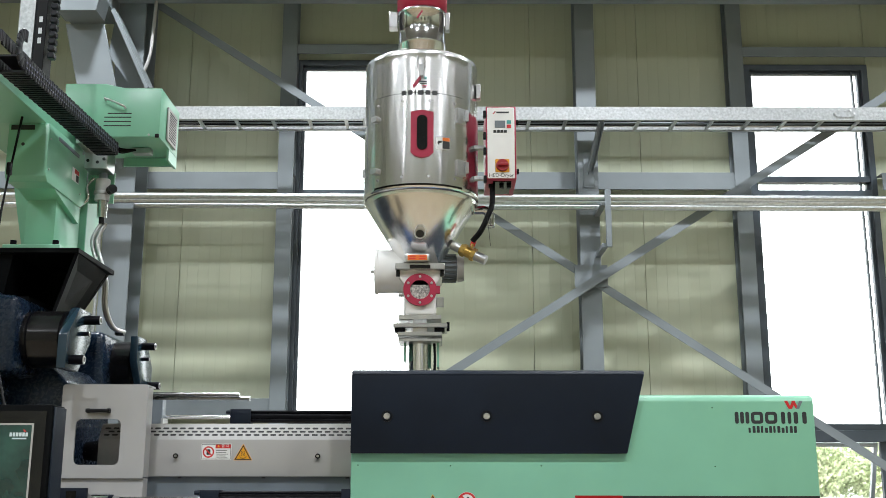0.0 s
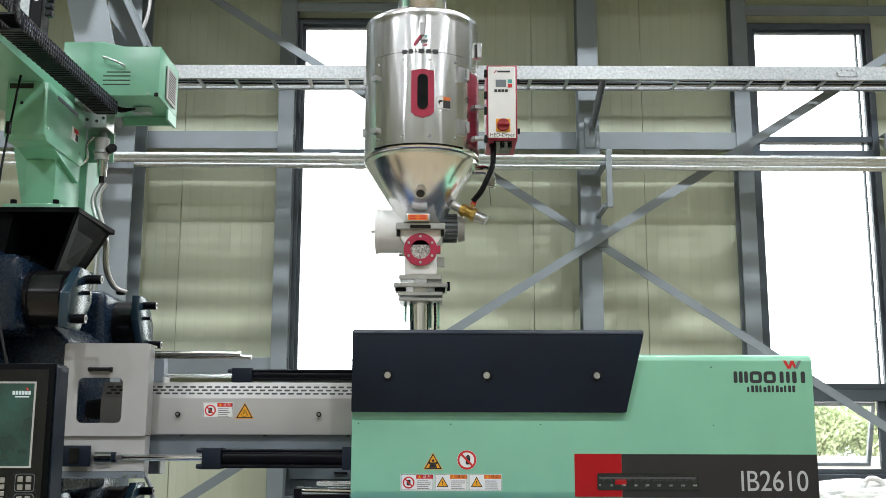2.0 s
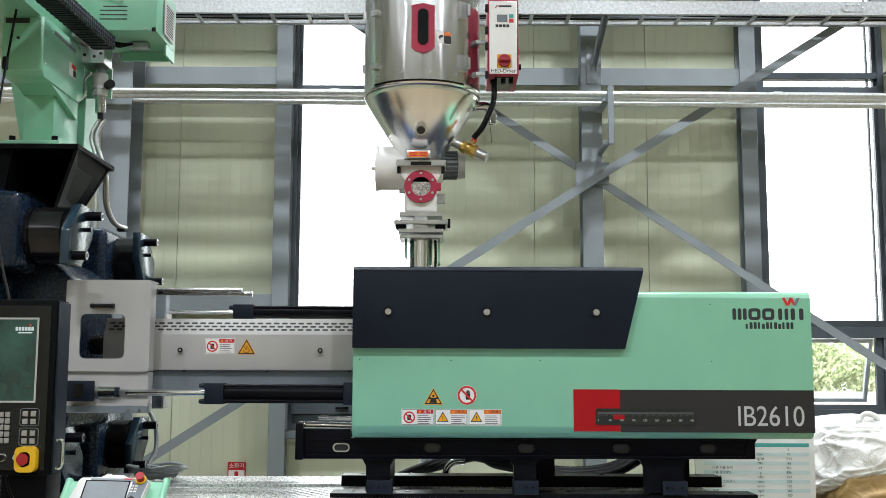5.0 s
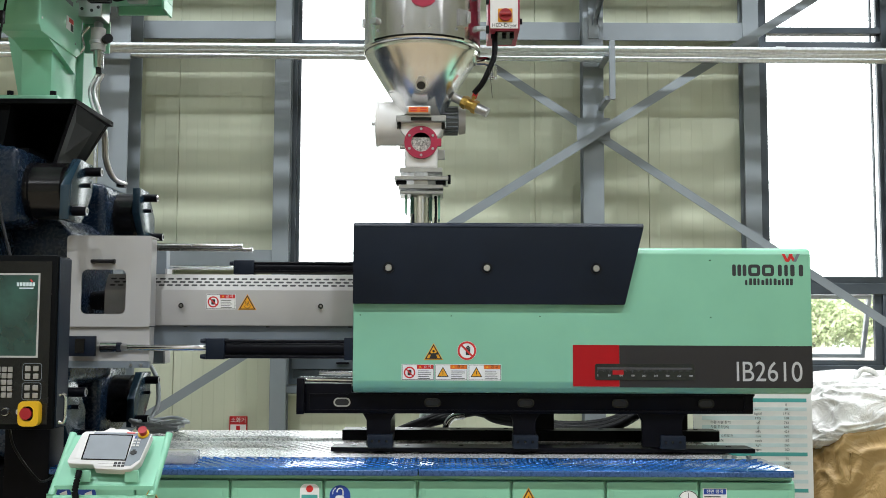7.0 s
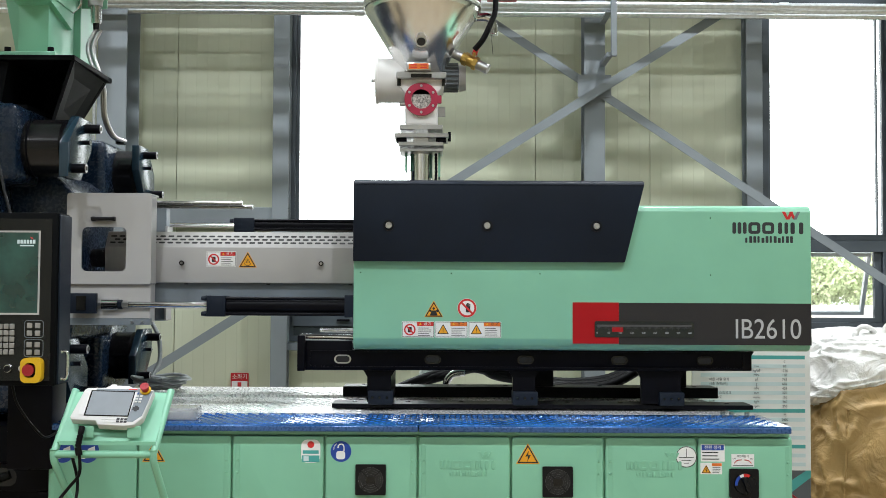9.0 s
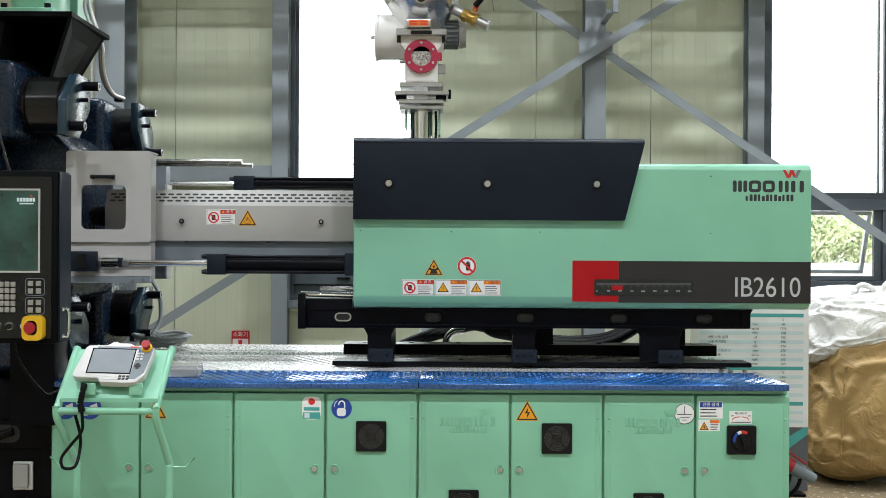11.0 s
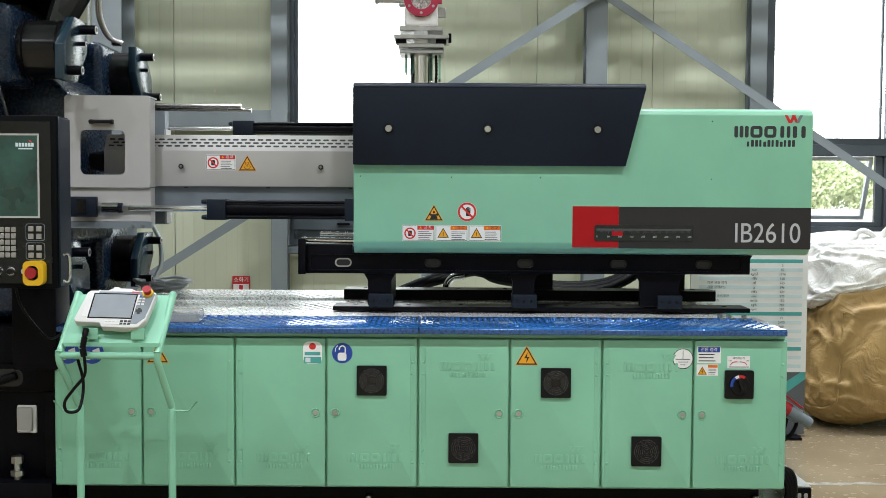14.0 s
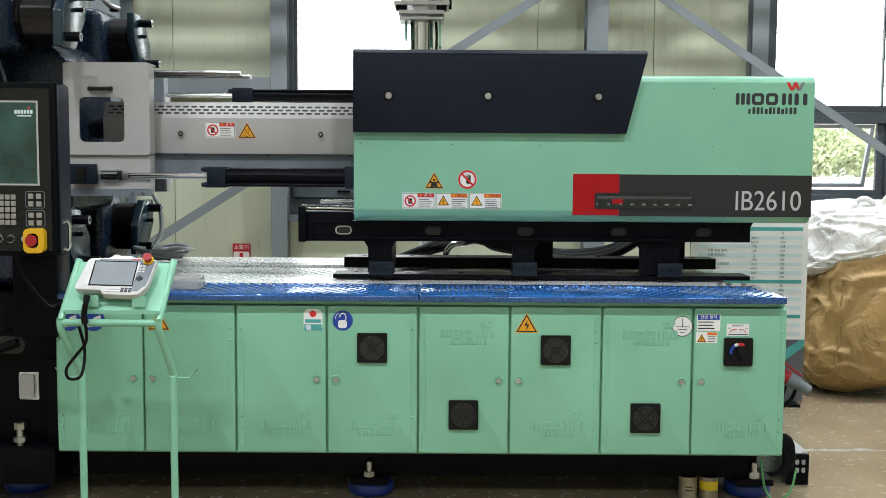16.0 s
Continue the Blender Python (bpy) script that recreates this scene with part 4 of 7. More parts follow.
# levelling feet
for x, y in ((-0.377, 5.51), (1.64, 5.53), (-2.22, 5.53)):
    f = thing("levelling_foot", (x, y, FLOOR), "blue round machine levelling foot with steel bolt", "machine foot", "levelling feet")
    part("pad", lathe(B(), (x, y), [(0.0, FLOOR), (0.115, FLOOR), (0.122, FLOOR + 0.015), (0.122, FLOOR + 0.055), (0.11, FLOOR + 0.075), (0.0, FLOOR + 0.075)], 36), BLUEPAD, f)
    part("bracket", box(B(), x - 0.10, x + 0.10, y - 0.15, y + 0.08, FLOOR + 0.076, FLOOR + 0.112, 0.004, 1), BLACK, f)
    part("bolt", cyl(B(), (x, y - 0.125, FLOOR + 0.112), (x, y - 0.125, FLOOR + 0.195), 0.016, seg=14), STEEL, f)
    part("nut", cyl(B(), (x, y - 0.125, FLOOR + 0.118), (x, y - 0.125, FLOOR + 0.145), 0.03, seg=6), STEEL, f)

# ---- injection unit ----
unit = thing("injection_unit", (0.7, 6.2, 1.0), "mint-green injection unit housing with navy cover on black carriage", "injection unit")
hp = [(5.70, 1.42), (5.70, 2.115), (5.712, 2.138), (5.74, 2.15), (6.66, 2.15), (6.70, 2.11), (6.70, 1.40), (6.67, 1.355), (5.77, 1.355), (5.738, 1.363), (5.715, 1.385)]
hs = part("housing", prism_x(B(), hp, -0.486, 1.997, 0.006, 2), GREEN, unit)
tc = part("top_cover", prism_x(B(), [(5.664, 1.836), (5.664, 2.25), (5.676, 2.268), (5.70, 2.279), (6.70, 2.279), (6.74, 2.25), (6.74, 1.836)], -0.487, 1.088, 0.004, 2), NAVY, unit, "navy-black sloping sheet cover with three round locks")
bm = bmesh.new()
bm.from_mesh(tc.data)
for v in bm.verts:
    if v.co.x > 1.0:
        v.co.x -= max(0.0, (2.262 - v.co.z)) * 0.252
bm.to_mesh(tc.data)
bm.free()
part("cover_crease", box(B(), -0.484, 1.083, 5.6615, 5.6645, 2.252, 2.256), NAVY, tc)
for x in (-0.295, 0.236, 0.826):
    part("lock_ring", frame_plate(B(), disc_pts(x, 2.030, 0.030), disc_pts(x, 2.030, 0.024), 5.659, 5.6635), PLASTIC, tc)
    part("cover_lock", cyl(B(), (x, 5.6635, 2.030), (x, 5.652, 2.030), 0.019, 0.017, 24), STEEL, tc, "round steel cover lock")
for x, z in ((-0.448, 1.775), (0.044, 1.772), (0.525, 1.772), (1.45, 1.77), (1.45, 2.08)):
    part("rivet", cyl(B(), (x, 5.70, z), (x, 5.698, z), 0.0032, seg=8), DARKSTEEL, hs)
Y0 = 5.70
DECALRED = material("deep_red_decal", (0.36, 0.004, 0.008), 0.4, vary=0.03, bump=0.0, spec=0.25)
DIMGREY = material("dim_scale_print", (0.06, 0.06, 0.062), 0.5, vary=0.05, bump=0.0)
dec = part("decal_band", plate(rect(0.953, 1.995, 1.392, 1.618), Y0), CHARCOAL, unit, "charcoal model band")
part("red_band", plate(rect(0.702, 0.9525, 1.396, 1.619), Y0), DECALRED, unit, "red end of the model band")
writing("model_number", "IB2610", 1.575, Y0 - 0.0018, 1.474, 0.152, SILVER, dec, stretch=0.86)
sc = part("scale_window", prism(B(), round_rect(0.821, 1.358, 1.431, 1.518, 0.010, 3), Y0 - 0.004, Y0 - 0.0009), DARKGLASS, unit, "dark window over a stroke scale")
part("scale_strip", box(B(), 0.832, 1.345, Y0 - 0.0055, Y0 - 0.0041, 1.488, 1.499), DIMGREY, sc)
bm = B()
for k in range(81):
    x = 0.834 + k * 0.00628
    h = 0.018 if k % 10 == 0 else (0.013 if k % 5 == 0 else 0.009)
    box(bm, x, x + 0.0013, Y0 - 0.0055, Y0 - 0.0041, 1.4875 - h, 1.4875)
part("scale_ticks", bm, DIMGREY, sc)
for k in range(9):
    writing("scale_number", str(k * 50), 0.834 + k * 0.0628, Y0 - 0.005, 1.455, 0.014, SILVER, sc, align="CENTER")
part("pointer", box(B(), 0.915, 0.975, Y0 - 0.0050, Y0 - 0.0042, 1.46, 1.486), DECALRED, sc)
mark_blocks(unit, 1.570, 1.955, 1.945, 2.117, Y0, LOGO, 0.0012, "maker_mark", True, LRED, MIDGREY)
warn_triangle(unit, -0.050, 1.565, 0.052, Y0, "fumes")
no_entry(unit, 0.130, 1.585, 0.052, Y0)
notice(unit, -0.222, -0.046, 1.425, 1.512, Y0, "no", "금 지", LRED, 1)
notice(unit, -0.042, 0.134, 1.425, 1.512, Y0, "warn", "경 고", ORANGE, 2)
notice(unit, 0.138, 0.316, 1.425, 1.512, Y0, "warn", "경 고", ORANGE, 3)

# carriage
cb = part("carriage_beam", prism(B(), [(1.715, 1.352), (1.70, 1.33), (1.70, 1.245), (-0.787, 1.238), (-0.787, 1.40), (-0.50, 1.40), (-0.50, 1.352)], 5.80, 5.83, 0.004, 2), BLACK, unit, "black cast carriage beam with oval slots")
part("beam_rim", frame_plate(B(), round_rect(-0.74, 1.66, 1.252, 1.345, 0.012), round_rect(-0.73, 1.65, 1.261, 1.336, 0.010), 5.794, 5.7995), BLACK, cb)
for x in (-0.55, -0.055, 0.455, 0.97, 1.44):
    part("slot_rim", frame_plate(B(), round_rect(x - 0.046, x + 0.046, 1.276, 1.324, 0.0235), round_rect(x - 0.038, x + 0.038, 1.283, 1.317, 0.0165), 5.790, 5.7995), STEEL if x < -0.3 else DARKSTEEL, cb)
    part("slot", plate(round_rect(x - 0.038, x + 0.038, 1.283, 1.317, 0.0165), 5.7996), INK, cb)
part("carriage_beam", box(B(), -0.77, 1.66, 6.55, 6.6, 1.25, 1.352, 0.01, 2), BLACK, unit)
part("carriage_deck", box(B(), -0.49, 1.64, 5.831, 6.549, 1.30, 1.35), BLACK, unit)
part("end_clamp", box(B(), -0.797, -0.755, 5.77, 5.799, 1.235, 1.43, 0.004, 2), BLACK, unit)
part("guide_rod", cyl(B(), (-0.79, 5.85, 1.42), (-0.48, 5.85, 1.415), 0.017, seg=16), CHROME, unit)
part("guide_rod", cyl(B(), (-0.70, 6.0, 1.45), (-0.48, 6.0, 1.448), 0.012, seg=16), CHROME, unit)
for x0, x1 in ((-0.417, -0.285), (0.388, 0.512), (1.098, 1.318)):
    f = 0.05
    part("carriage_leg", prism(B(), [(x0 - f, 1.25), (x0 - 0.02, 1.235), (x0, 1.20), (x0, 1.06), (x1, 1.06), (x1, 1.20), (x1 + 0.02, 1.235), (x1 + f, 1.25)], 5.83, 5.87, 0.003, 1), BLACK, unit)
    part("carriage_leg", box(B(), x1 - 0.02, x1, 5.871, 6.4, 1.06, 1.30), BLACK, unit)
    if x0 > 0:
        part("carriage_leg", box(B(), x0 + 0.14, x1 + 0.16, 6.40, 6.44, 1.101, 1.30), BLACK, unit)
    sb = part("slide_block", box(B(), x1 - 0.125, x1 + 0.012, 5.80, 5.94, 1.051, 1.125, 0.006, 2), NAVY, unit)
    part("adjusting_nut", cyl(B(), (x1 - 0.06, 5.87, 1.125), (x1 - 0.06, 5.87, 1.175), 0.03, 0.024, 6), BLACK, sb)
    for dx in (-0.1, -0.06, -0.02):
        part("screw", cyl(B(), (x1 + dx, 5.80, 1.09), (x1 + dx, 5.795, 1.09), 0.007, seg=8), DARKSTEEL, sb)
for y0, y1, z0, z1, x0, x1 in ((5.86, 6.05, 1.025, 1.05, -0.615, 1.725), (6.36, 6.54, 1.037, 1.10, -0.60, 1.66)):
    r = thing("slide_rail", ((x0 + x1) / 2, y0, z0), "black steel slide rail bolted on the deck", "rail", "slide rails")
    part("rail_bar", box(B(), x0, x1, y0, y1, z0, z1, 0.003, 1), BLACK, r)
    for k in range(8):
        x = x0 + 0.12 + k * (x1 - x0 - 0.24) / 7
        part("bolt", cyl(B(), (x, y0 + 0.11, z1), (x, y0 + 0.11, z1 + 0.004), 0.014, seg=10), DARKSTEEL, r)

# barrel guard
bg = part("barrel_guard", prism_x(B(), [(5.90, 1.716), (5.90, 1.915), (5.955, 2.005), (6.45, 2.005), (6.5, 1.915), (6.5, 1.716)], -1.90, -0.49, 0.003, 2), GREYSHEET, unit, "light grey sheet guard with rows of slots")
sl = Vector((0, 0.055, 0.09)).normalized()
nrm = Vector((0, -0.09, 0.055)).normalized()
tilt = math.degrees(math.atan2(0.055, 0.09))
for r in range(3):
    f = 0.29 + 0.205 * r
    for k in range(30):
        x = -1.585 - 6 * 0.0462 + k * 0.0462 + (0.023 if r == 1 else 0)
        c = Vector((x, 5.90 + 0.055 * f, 1.915 + 0.09 * f)) + nrm * 0.0006
        bm = prism(B(), round_rect(-0.0165, 0.0165, -0.0055, 0.0055, 0.0052, 3), -0.0006, 0.0006)
        bmesh.ops.transform(bm, matrix=Matrix.Translation(c) @ pose(0, 0, 0, -tilt, 0, 0), verts=bm.verts)
        part("vent_slot", bm, INK, bg)
part("nozzle", cyl(B(), (-2.06, 6.15, 1.86), (-1.86, 6.15, 1.86), 0.05, 0.075, 28), DARKSTEEL, unit)
part("guard_base", box(B(), -1.72, -0.49, 5.93, 6.48, 1.60, 1.7155), MIDGREY, unit)
for x in (-1.465, -0.684):
    part("knob", cyl(B(), (x, 5.90, 1.826), (x, 5.88, 1.826), 0.011, 0.014, 16), DARKSTEEL, bg)
    part("knob_tip", cyl(B(), (x, 5.88, 1.826), (x, 5.874, 1.826), 0.008, 0.006, 12), STEEL, bg)
for x in (-1.44, -0.98, -0.52):
    part("clip", box(B(), x - 0.01, x + 0.01, 5.893, 5.90, 1.706, 1.713), INK, bg)
notice(unit, -1.330, -1.163, 1.806, 1.893, 5.90, "no", "금 지", LRED, 7)
warn_triangle(unit, -1.098, 1.833, 0.052, 5.90, "heat")

# carriage cylinders
cy = thing("carriage_cylinder", (-1.2, 5.75, 1.53), "black hydraulic carriage cylinder with chrome rod", "hydraulic cylinder", "carriage cylinders")
part("barrel", cyl(B(), (-1.2, 5.76, 1.592), (-0.49, 5.76, 1.588), 0.046, seg=32), BLACK, cy)
part("head_block", box(B(), -1.282, -1.18, 5.70, 5.82, 1.532, 1.645, 0.004, 2), NAVY, cy)
part("end_block", box(B(), -0.535, -0.487, 5.705, 5.82, 1.53, 1.652, 0.004, 2), NAVY, cy)
for dy, dz in ((-0.045, 0.042), (-0.045, -0.042), (0.045, 0.042), (0.045, -0.042)):
    part("tie_rod", cyl(B(), (-1.18, 5.76 + dy, 1.589 + dz), (-0.53, 5.76 + dy, 1.589 + dz), 0.009, seg=10), BLACK, cy)
    part("cap_nut", cyl(B(), (-1.283, 5.76 + dy, 1.589 + dz), (-1.312, 5.76 + dy, 1.589 + dz), 0.016, 0.011, 8), NAVY, cy)
part("piston_rod", cyl(B(), (-1.72, 5.76, 1.593), (-1.282, 5.76, 1.592), 0.0175, seg=24), CHROME, cy)
part("coupling", cyl(B(), (-1.865, 5.76, 1.594), (-1.775, 5.76, 1.594), 0.032, seg=28), CHROME, cy)
for x0, x1, r in ((-1.775, -1.755, 0.026), (-1.755, -1.72, 0.019), (-1.89, -1.865, 0.018)):
    part("coupling_nut", cyl(B(), (x0, 5.76, 1.594), (x1, 5.76, 1.594), r, seg=6), STEEL if r < 0.02 else NAVY, cy)
cl = part("clevis", box(B(), -2.03, -1.885, 5.715, 5.745, 1.545, 1.655, 0.004, 2), NAVY, cy)
part("clevis_cheek", box(B(), -2.03, -1.885, 5.775, 5.82, 1.545, 1.655, 0.004, 2), NAVY, cy)
part("clevis_eye", box(B(), -1.99, -1.94, 5.708, 5.7145, 1.565, 1.64), DARKSTEEL, cl)
cy2 = thing("carriage_cylinder", (-0.9, 6.6, 2.05), "black hydraulic carriage cylinder with chrome rod", "hydraulic cylinder", "carriage cylinders")
part("barrel", cyl(B(), (-1.2, 6.7, 2.09), (-0.3, 6.7, 2.085), 0.038, seg=28), BLACK, cy2)
part("head_block", box(B(), -1.33, -1.2, 6.65, 6.75, 2.045, 2.135, 0.004, 2), NAVY, cy2)
for z in (2.065, 2.118):
    part("tie_rod", cyl(B(), (-1.2, 6.665, z), (-0.3, 6.665, z), 0.009, seg=10), BLACK, cy2)
part("cap_nut", cyl(B(), (-1.33, 6.66, 2.115), (-1.355, 6.66, 2.115), 0.015, 0.011, 8), NAVY, cy2)
part("piston_rod", cyl(B(), (-1.78, 6.7, 2.085), (-1.33, 6.7, 2.085), 0.012, seg=20), CHROME, cy2)

# purge guard
SMOKED = bpy.data.materials.new("smoked_acrylic")
SMOKED.use_nodes = True
_b = SMOKED.node_tree.nodes["Principled BSDF"]
_b.inputs["Base Color"].default_value = (0.88, 0.88, 0.89, 1)
_b.inputs["Transmission Weight"].default_value, _b.inputs["Roughness"].default_value, _b.inputs["IOR"].default_value = 1.0, 0.04, 1.2
pg = thing("purge_guard", (-1.83, 5.95, 1.5), "light grey sliding purge guard with dark window", "guard")
part("front_panel", frame_plate(B(), round_rect(-2.065, -1.60, 1.705, 2.205, 0.016), round_rect(-1.982, -1.737, 1.775, 2.018, 0.03), 5.75, 5.762), GREYSHEET, pg)
part("window_pane", prism(B(), round_rect(-1.995, -1.725, 1.76, 2.03, 0.03), 5.7625, 5.767), SMOKED, pg, "dark smoked window pane")
part("top_panel", box(B(), -2.065, -1.60, 5.762, 5.90, 2.193, 2.203, 0.004, 2), GREYSHEET, pg)
part("side_panel", box(B(), -1.612, -1.602, 5.762, 5.86, 1.71, 2.19), GREYSHEET, pg)
part("lower_panel", box(B(), -2.065, -1.604, 5.766, 5.78, 1.52, 1.704), GREYSHEET, pg)
part("lower_side", box(B(), -1.615, -1.605, 5.78, 5.86, 1.50, 1.705), GREYSHEET, pg)
part("bottom_rail", box(B(), -2.065, -1.604, 5.76, 5.80, 1.482, 1.518), MIDGREY, pg)
for x in (-1.70, -1.645):
    part("screw", cyl(B(), (x, 5.76, 1.497), (x, 5.755, 1.497), 0.008, seg=10), STEEL, pg)
hd = part("handle", box(B(), -1.925, -1.795, 5.715, 5.738, 2.052, 2.072, 0.006, 2), PLASTIC, pg, "black bar handle")
for x in (-1.915, -1.805):
    part("handle_foot", box(B(), x - 0.01, x + 0.01, 5.73, 5.7495, 2.05, 2.074, 0.003, 1), PLASTIC, hd)
part("rear_shield", box(B(), -2.02, -1.745, 6.62, 6.70, 1.48, 2.20, 0.004, 1), MIDGREY, pg)
part("rear_shield_edge", box(B(), -1.748, -1.735, 6.60, 6.72, 1.485, 2.075), GREYSHEET, pg)
for z, x1, y in ((2.17, -1.163, 6.0), (2.152, -1.108, 6.03)):
    part("rod", cyl(B(), (-1.66, y, z + 0.003), (x1, y, z), 0.012, seg=18), ROD, pg)
    part("rod_tip", cyl(B(), (x1, y, z), (x1 + 0.012, y, z), 0.015, seg=12), ROD, pg)

# fixed platen with tie-bar nuts
pl = thing("fixed_platen", (-2.3, 6.2, 0.2), "navy cast-iron fixed platen with tie-bar nuts", "platen")
part("platen_body", box(B(), -2.85, -2.38, 5.45, 7.25, 0.9, 2.70, 0.05, 3), CAST, pl)
part("platen_boss", prism(B(), [(-2.42, 1.3), (-2.05, 1.40), (-2.05, 2.22), (-2.20, 2.34), (-2.42, 2.38)], 5.80, 6.55, 0.03, 3), CAST, pl)
part("platen_corner", box(B(), -2.6, -2.24, 5.46, 5.92, 2.24, 2.655, 0.04, 3), CAST, pl)
part("platen_corner", box(B(), -2.6, -2.16, 6.66, 7.25, 2.20, 2.63, 0.05, 3), CAST, pl)
part("platen_corner", box(B(), -2.6, -2.16, 6.66, 7.25, 1.02, 1.46, 0.05, 3), CAST, pl)
part("platen_corner", box(B(), -2.6, -2.20, 5.46, 5.92, 1.02, 1.46, 0.05, 3), CAST, pl)
LOCK = material("painted_lock_plate", (0.016, 0.036, 0.055), 0.24, vary=0.06, scale=6, bump=0.0, rvar=0.01, spec=0.6)
for y, z, s in ((5.685, 2.44, 1), (6.97, 2.44, -1), (6.97, 1.24, 1), (5.685, 1.24, -1)):
    nut = part("tie_bar_nut", cyl(B(), (-2.25, y, z), (-2.04, y, z), 0.155, seg=48), NUT, pl, "dark oiled tie-bar nut")
    part("nut_step", cyl(B(), (-2.04, y, z), (-2.024, y, z), 0.135, seg=40), NUT, nut)
    part("nut_groove", cyl(B(), (-2.215, y, z), (-2.205, y, z), 0.1575, seg=48), BLACK, nut)
    # plate with two opposite corners cut off, a long screw in each full corner
    hexa = [(y + s * dy, z + dz) for dy, dz in ((-0.02, 0.174), (0.185, 0.172), (0.185, 0.01), (0.02, -0.174), (-0.185, -0.172), (-0.185, 0.01))]
    lk = part("lock_plate", prism_x(B(), hexa if s > 0 else hexa[::-1], -2.023, -1.975, 0.004, 2), LOCK, pl, "cut-cornered navy lock plate")
    for dy, dz, r, n in ((0.075, 0.118, 0.026, 0.085), (-0.12, -0.122, 0.026, 0.075), (0.04, 0.038, 0.0125, 0.04)):
        part("cap_screw", cyl(B(), (-1.975, y + s * dy, z + dz), (-1.975 + n, y + s * dy, z + dz), r, seg=20), BLACK, lk)
        part("screw_rim", cyl(B(), (-1.975 + n, y + s * dy, z + dz), (-1.972 + n, y + s * dy, z + dz), r * 0.85, r * 0.75, 18), STEEL, lk)
        part("hex_socket", cyl(B(), (-1.9719 + n, y + s * dy, z + dz), (-1.9705 + n, y + s * dy, z + dz), r * 0.55, seg=6), INK, lk)
cbm = thing("clamp_bed", (-3.1, 6.2, FLOOR), "black painted clamp-side machine base", "machine base")
part("base_body", box(B(), -4.4, -1.955, 5.36, 7.2, 0.03, 0.985, 0.01, 2), BLACK, cbm)
part("front_rib", box(B(), -4.4, -1.96, 5.325, 5.358, 0.66, 0.80, 0.006, 2), BLACK, cbm)
part("front_rib", box(B(), -2.03, -1.96, 5.325, 5.358, 0.05, 0.655), BLACK, cbm)
part("foot_flange", box(B(), -4.4, -1.96, 5.22, 5.36, 0.03, 0.215, 0.006, 2), BLACK, cbm)
part("anchor_bolt", cyl(B(), (-2.16, 5.29, 0.216), (-2.16, 5.29, 0.33), 0.018, seg=14), STEEL, cbm)
part("anchor_nut", cyl(B(), (-2.16, 5.29, 0.235), (-2.16, 5.29, 0.262), 0.034, seg=6), STEEL, cbm)
part("anchor_nut", cyl(B(), (-2.16, 5.29, 0.30), (-2.16, 5.29, 0.335), 0.030, seg=6), STEEL, cbm)
part("slot", plate(round_rect(-2.34, -2.14, 0.685, 0.775, 0.04), 5.3249), INK, cbm)
part("hose", tube(B(), [(-2.45, 5.33, 0.66), (-2.3, 5.315, 0.70), (-2.17, 5.318, 0.745)], 0.022, 8, steps=14, ripple=0.1), RUBBER, cbm)
so = thing("socket_outlet", (-2.13, 5.35, 0.44), "white flap-covered socket outlet on the machine base", "socket outlet")
part("back_plate", box(B(), -2.182, -2.082, 5.345, 5.359, 0.44, 0.584, 0.004, 1), WHITE, so)
part("flap", box(B(), -2.178, -2.098, 5.325, 5.3448, 0.452, 0.576, 0.008, 2), GREYSHEET, so)
part("flap_lip", box(B(), -2.17, -2.106, 5.318, 5.3249, 0.448, 0.462, 0.003, 1), GREYSHEET, so)
part("lower_link", box(B(), -2.40, -2.03, 5.62, 5.9, 0.99, 1.15, 0.02, 2), CAST, pl)


# ---- hopper dryer ----
HX, HY = -0.132, 6.2
hop = thing("hopper_dryer", (HX, HY, 2.3), "brushed stainless hopper dryer with conical bottom on the injection unit", "hopper dryer")


def hpart(name, bm, mat, parent, label=""):
    """A part drawn at the dryer's axis depth, brought to the height it has at the depth of its own face."""
    for v in bm.verts:
        v.co.z = 1.68 + (v.co.z - 1.68) * LIFT
    return part(name, bm, mat, parent, label)


LIFT = 1.0


def ripple(v):
    """The slight uneven flutes of thin rolled sheet."""
    a = math.atan2(v.co.x - HX, -(v.co.y - HY))
    z = v.co.z
    k = 1 + 0.0022 * math.sin(9 * a + 1.2 * math.sin(z * 5)) * math.sin((z - 3.4) * 6) + 0.0022 * math.sin(21 * a + 0.7 * math.sin(z * 9)) + 0.0006 * math.sin(43 * a + 0.9 * math.sin(z * 13 + a))
    v.co.x, v.co.y = HX + (v.co.x - HX) * k, HY + (v.co.y - HY) * k


def drum_skin():
    """The drum's thin skin, drawn in a little at the screws."""
    bm = B()
    zs = [3.39 + 0.78 * k / 28 for k in range(29)]
    lathe(bm, (HX, HY), [(0.344, 3.347), (0.3495, 3.345), (0.3495, 3.38)] + [(0.348, z) for z in zs] + [(0.3495, 4.18), (0.3495, 4.205), (0.347, 4.21), (0.0, 4.225)], 240)
    for v in bm.verts:
        if 3.40 < v.co.z < 4.16:
            ripple(v)
    return bm


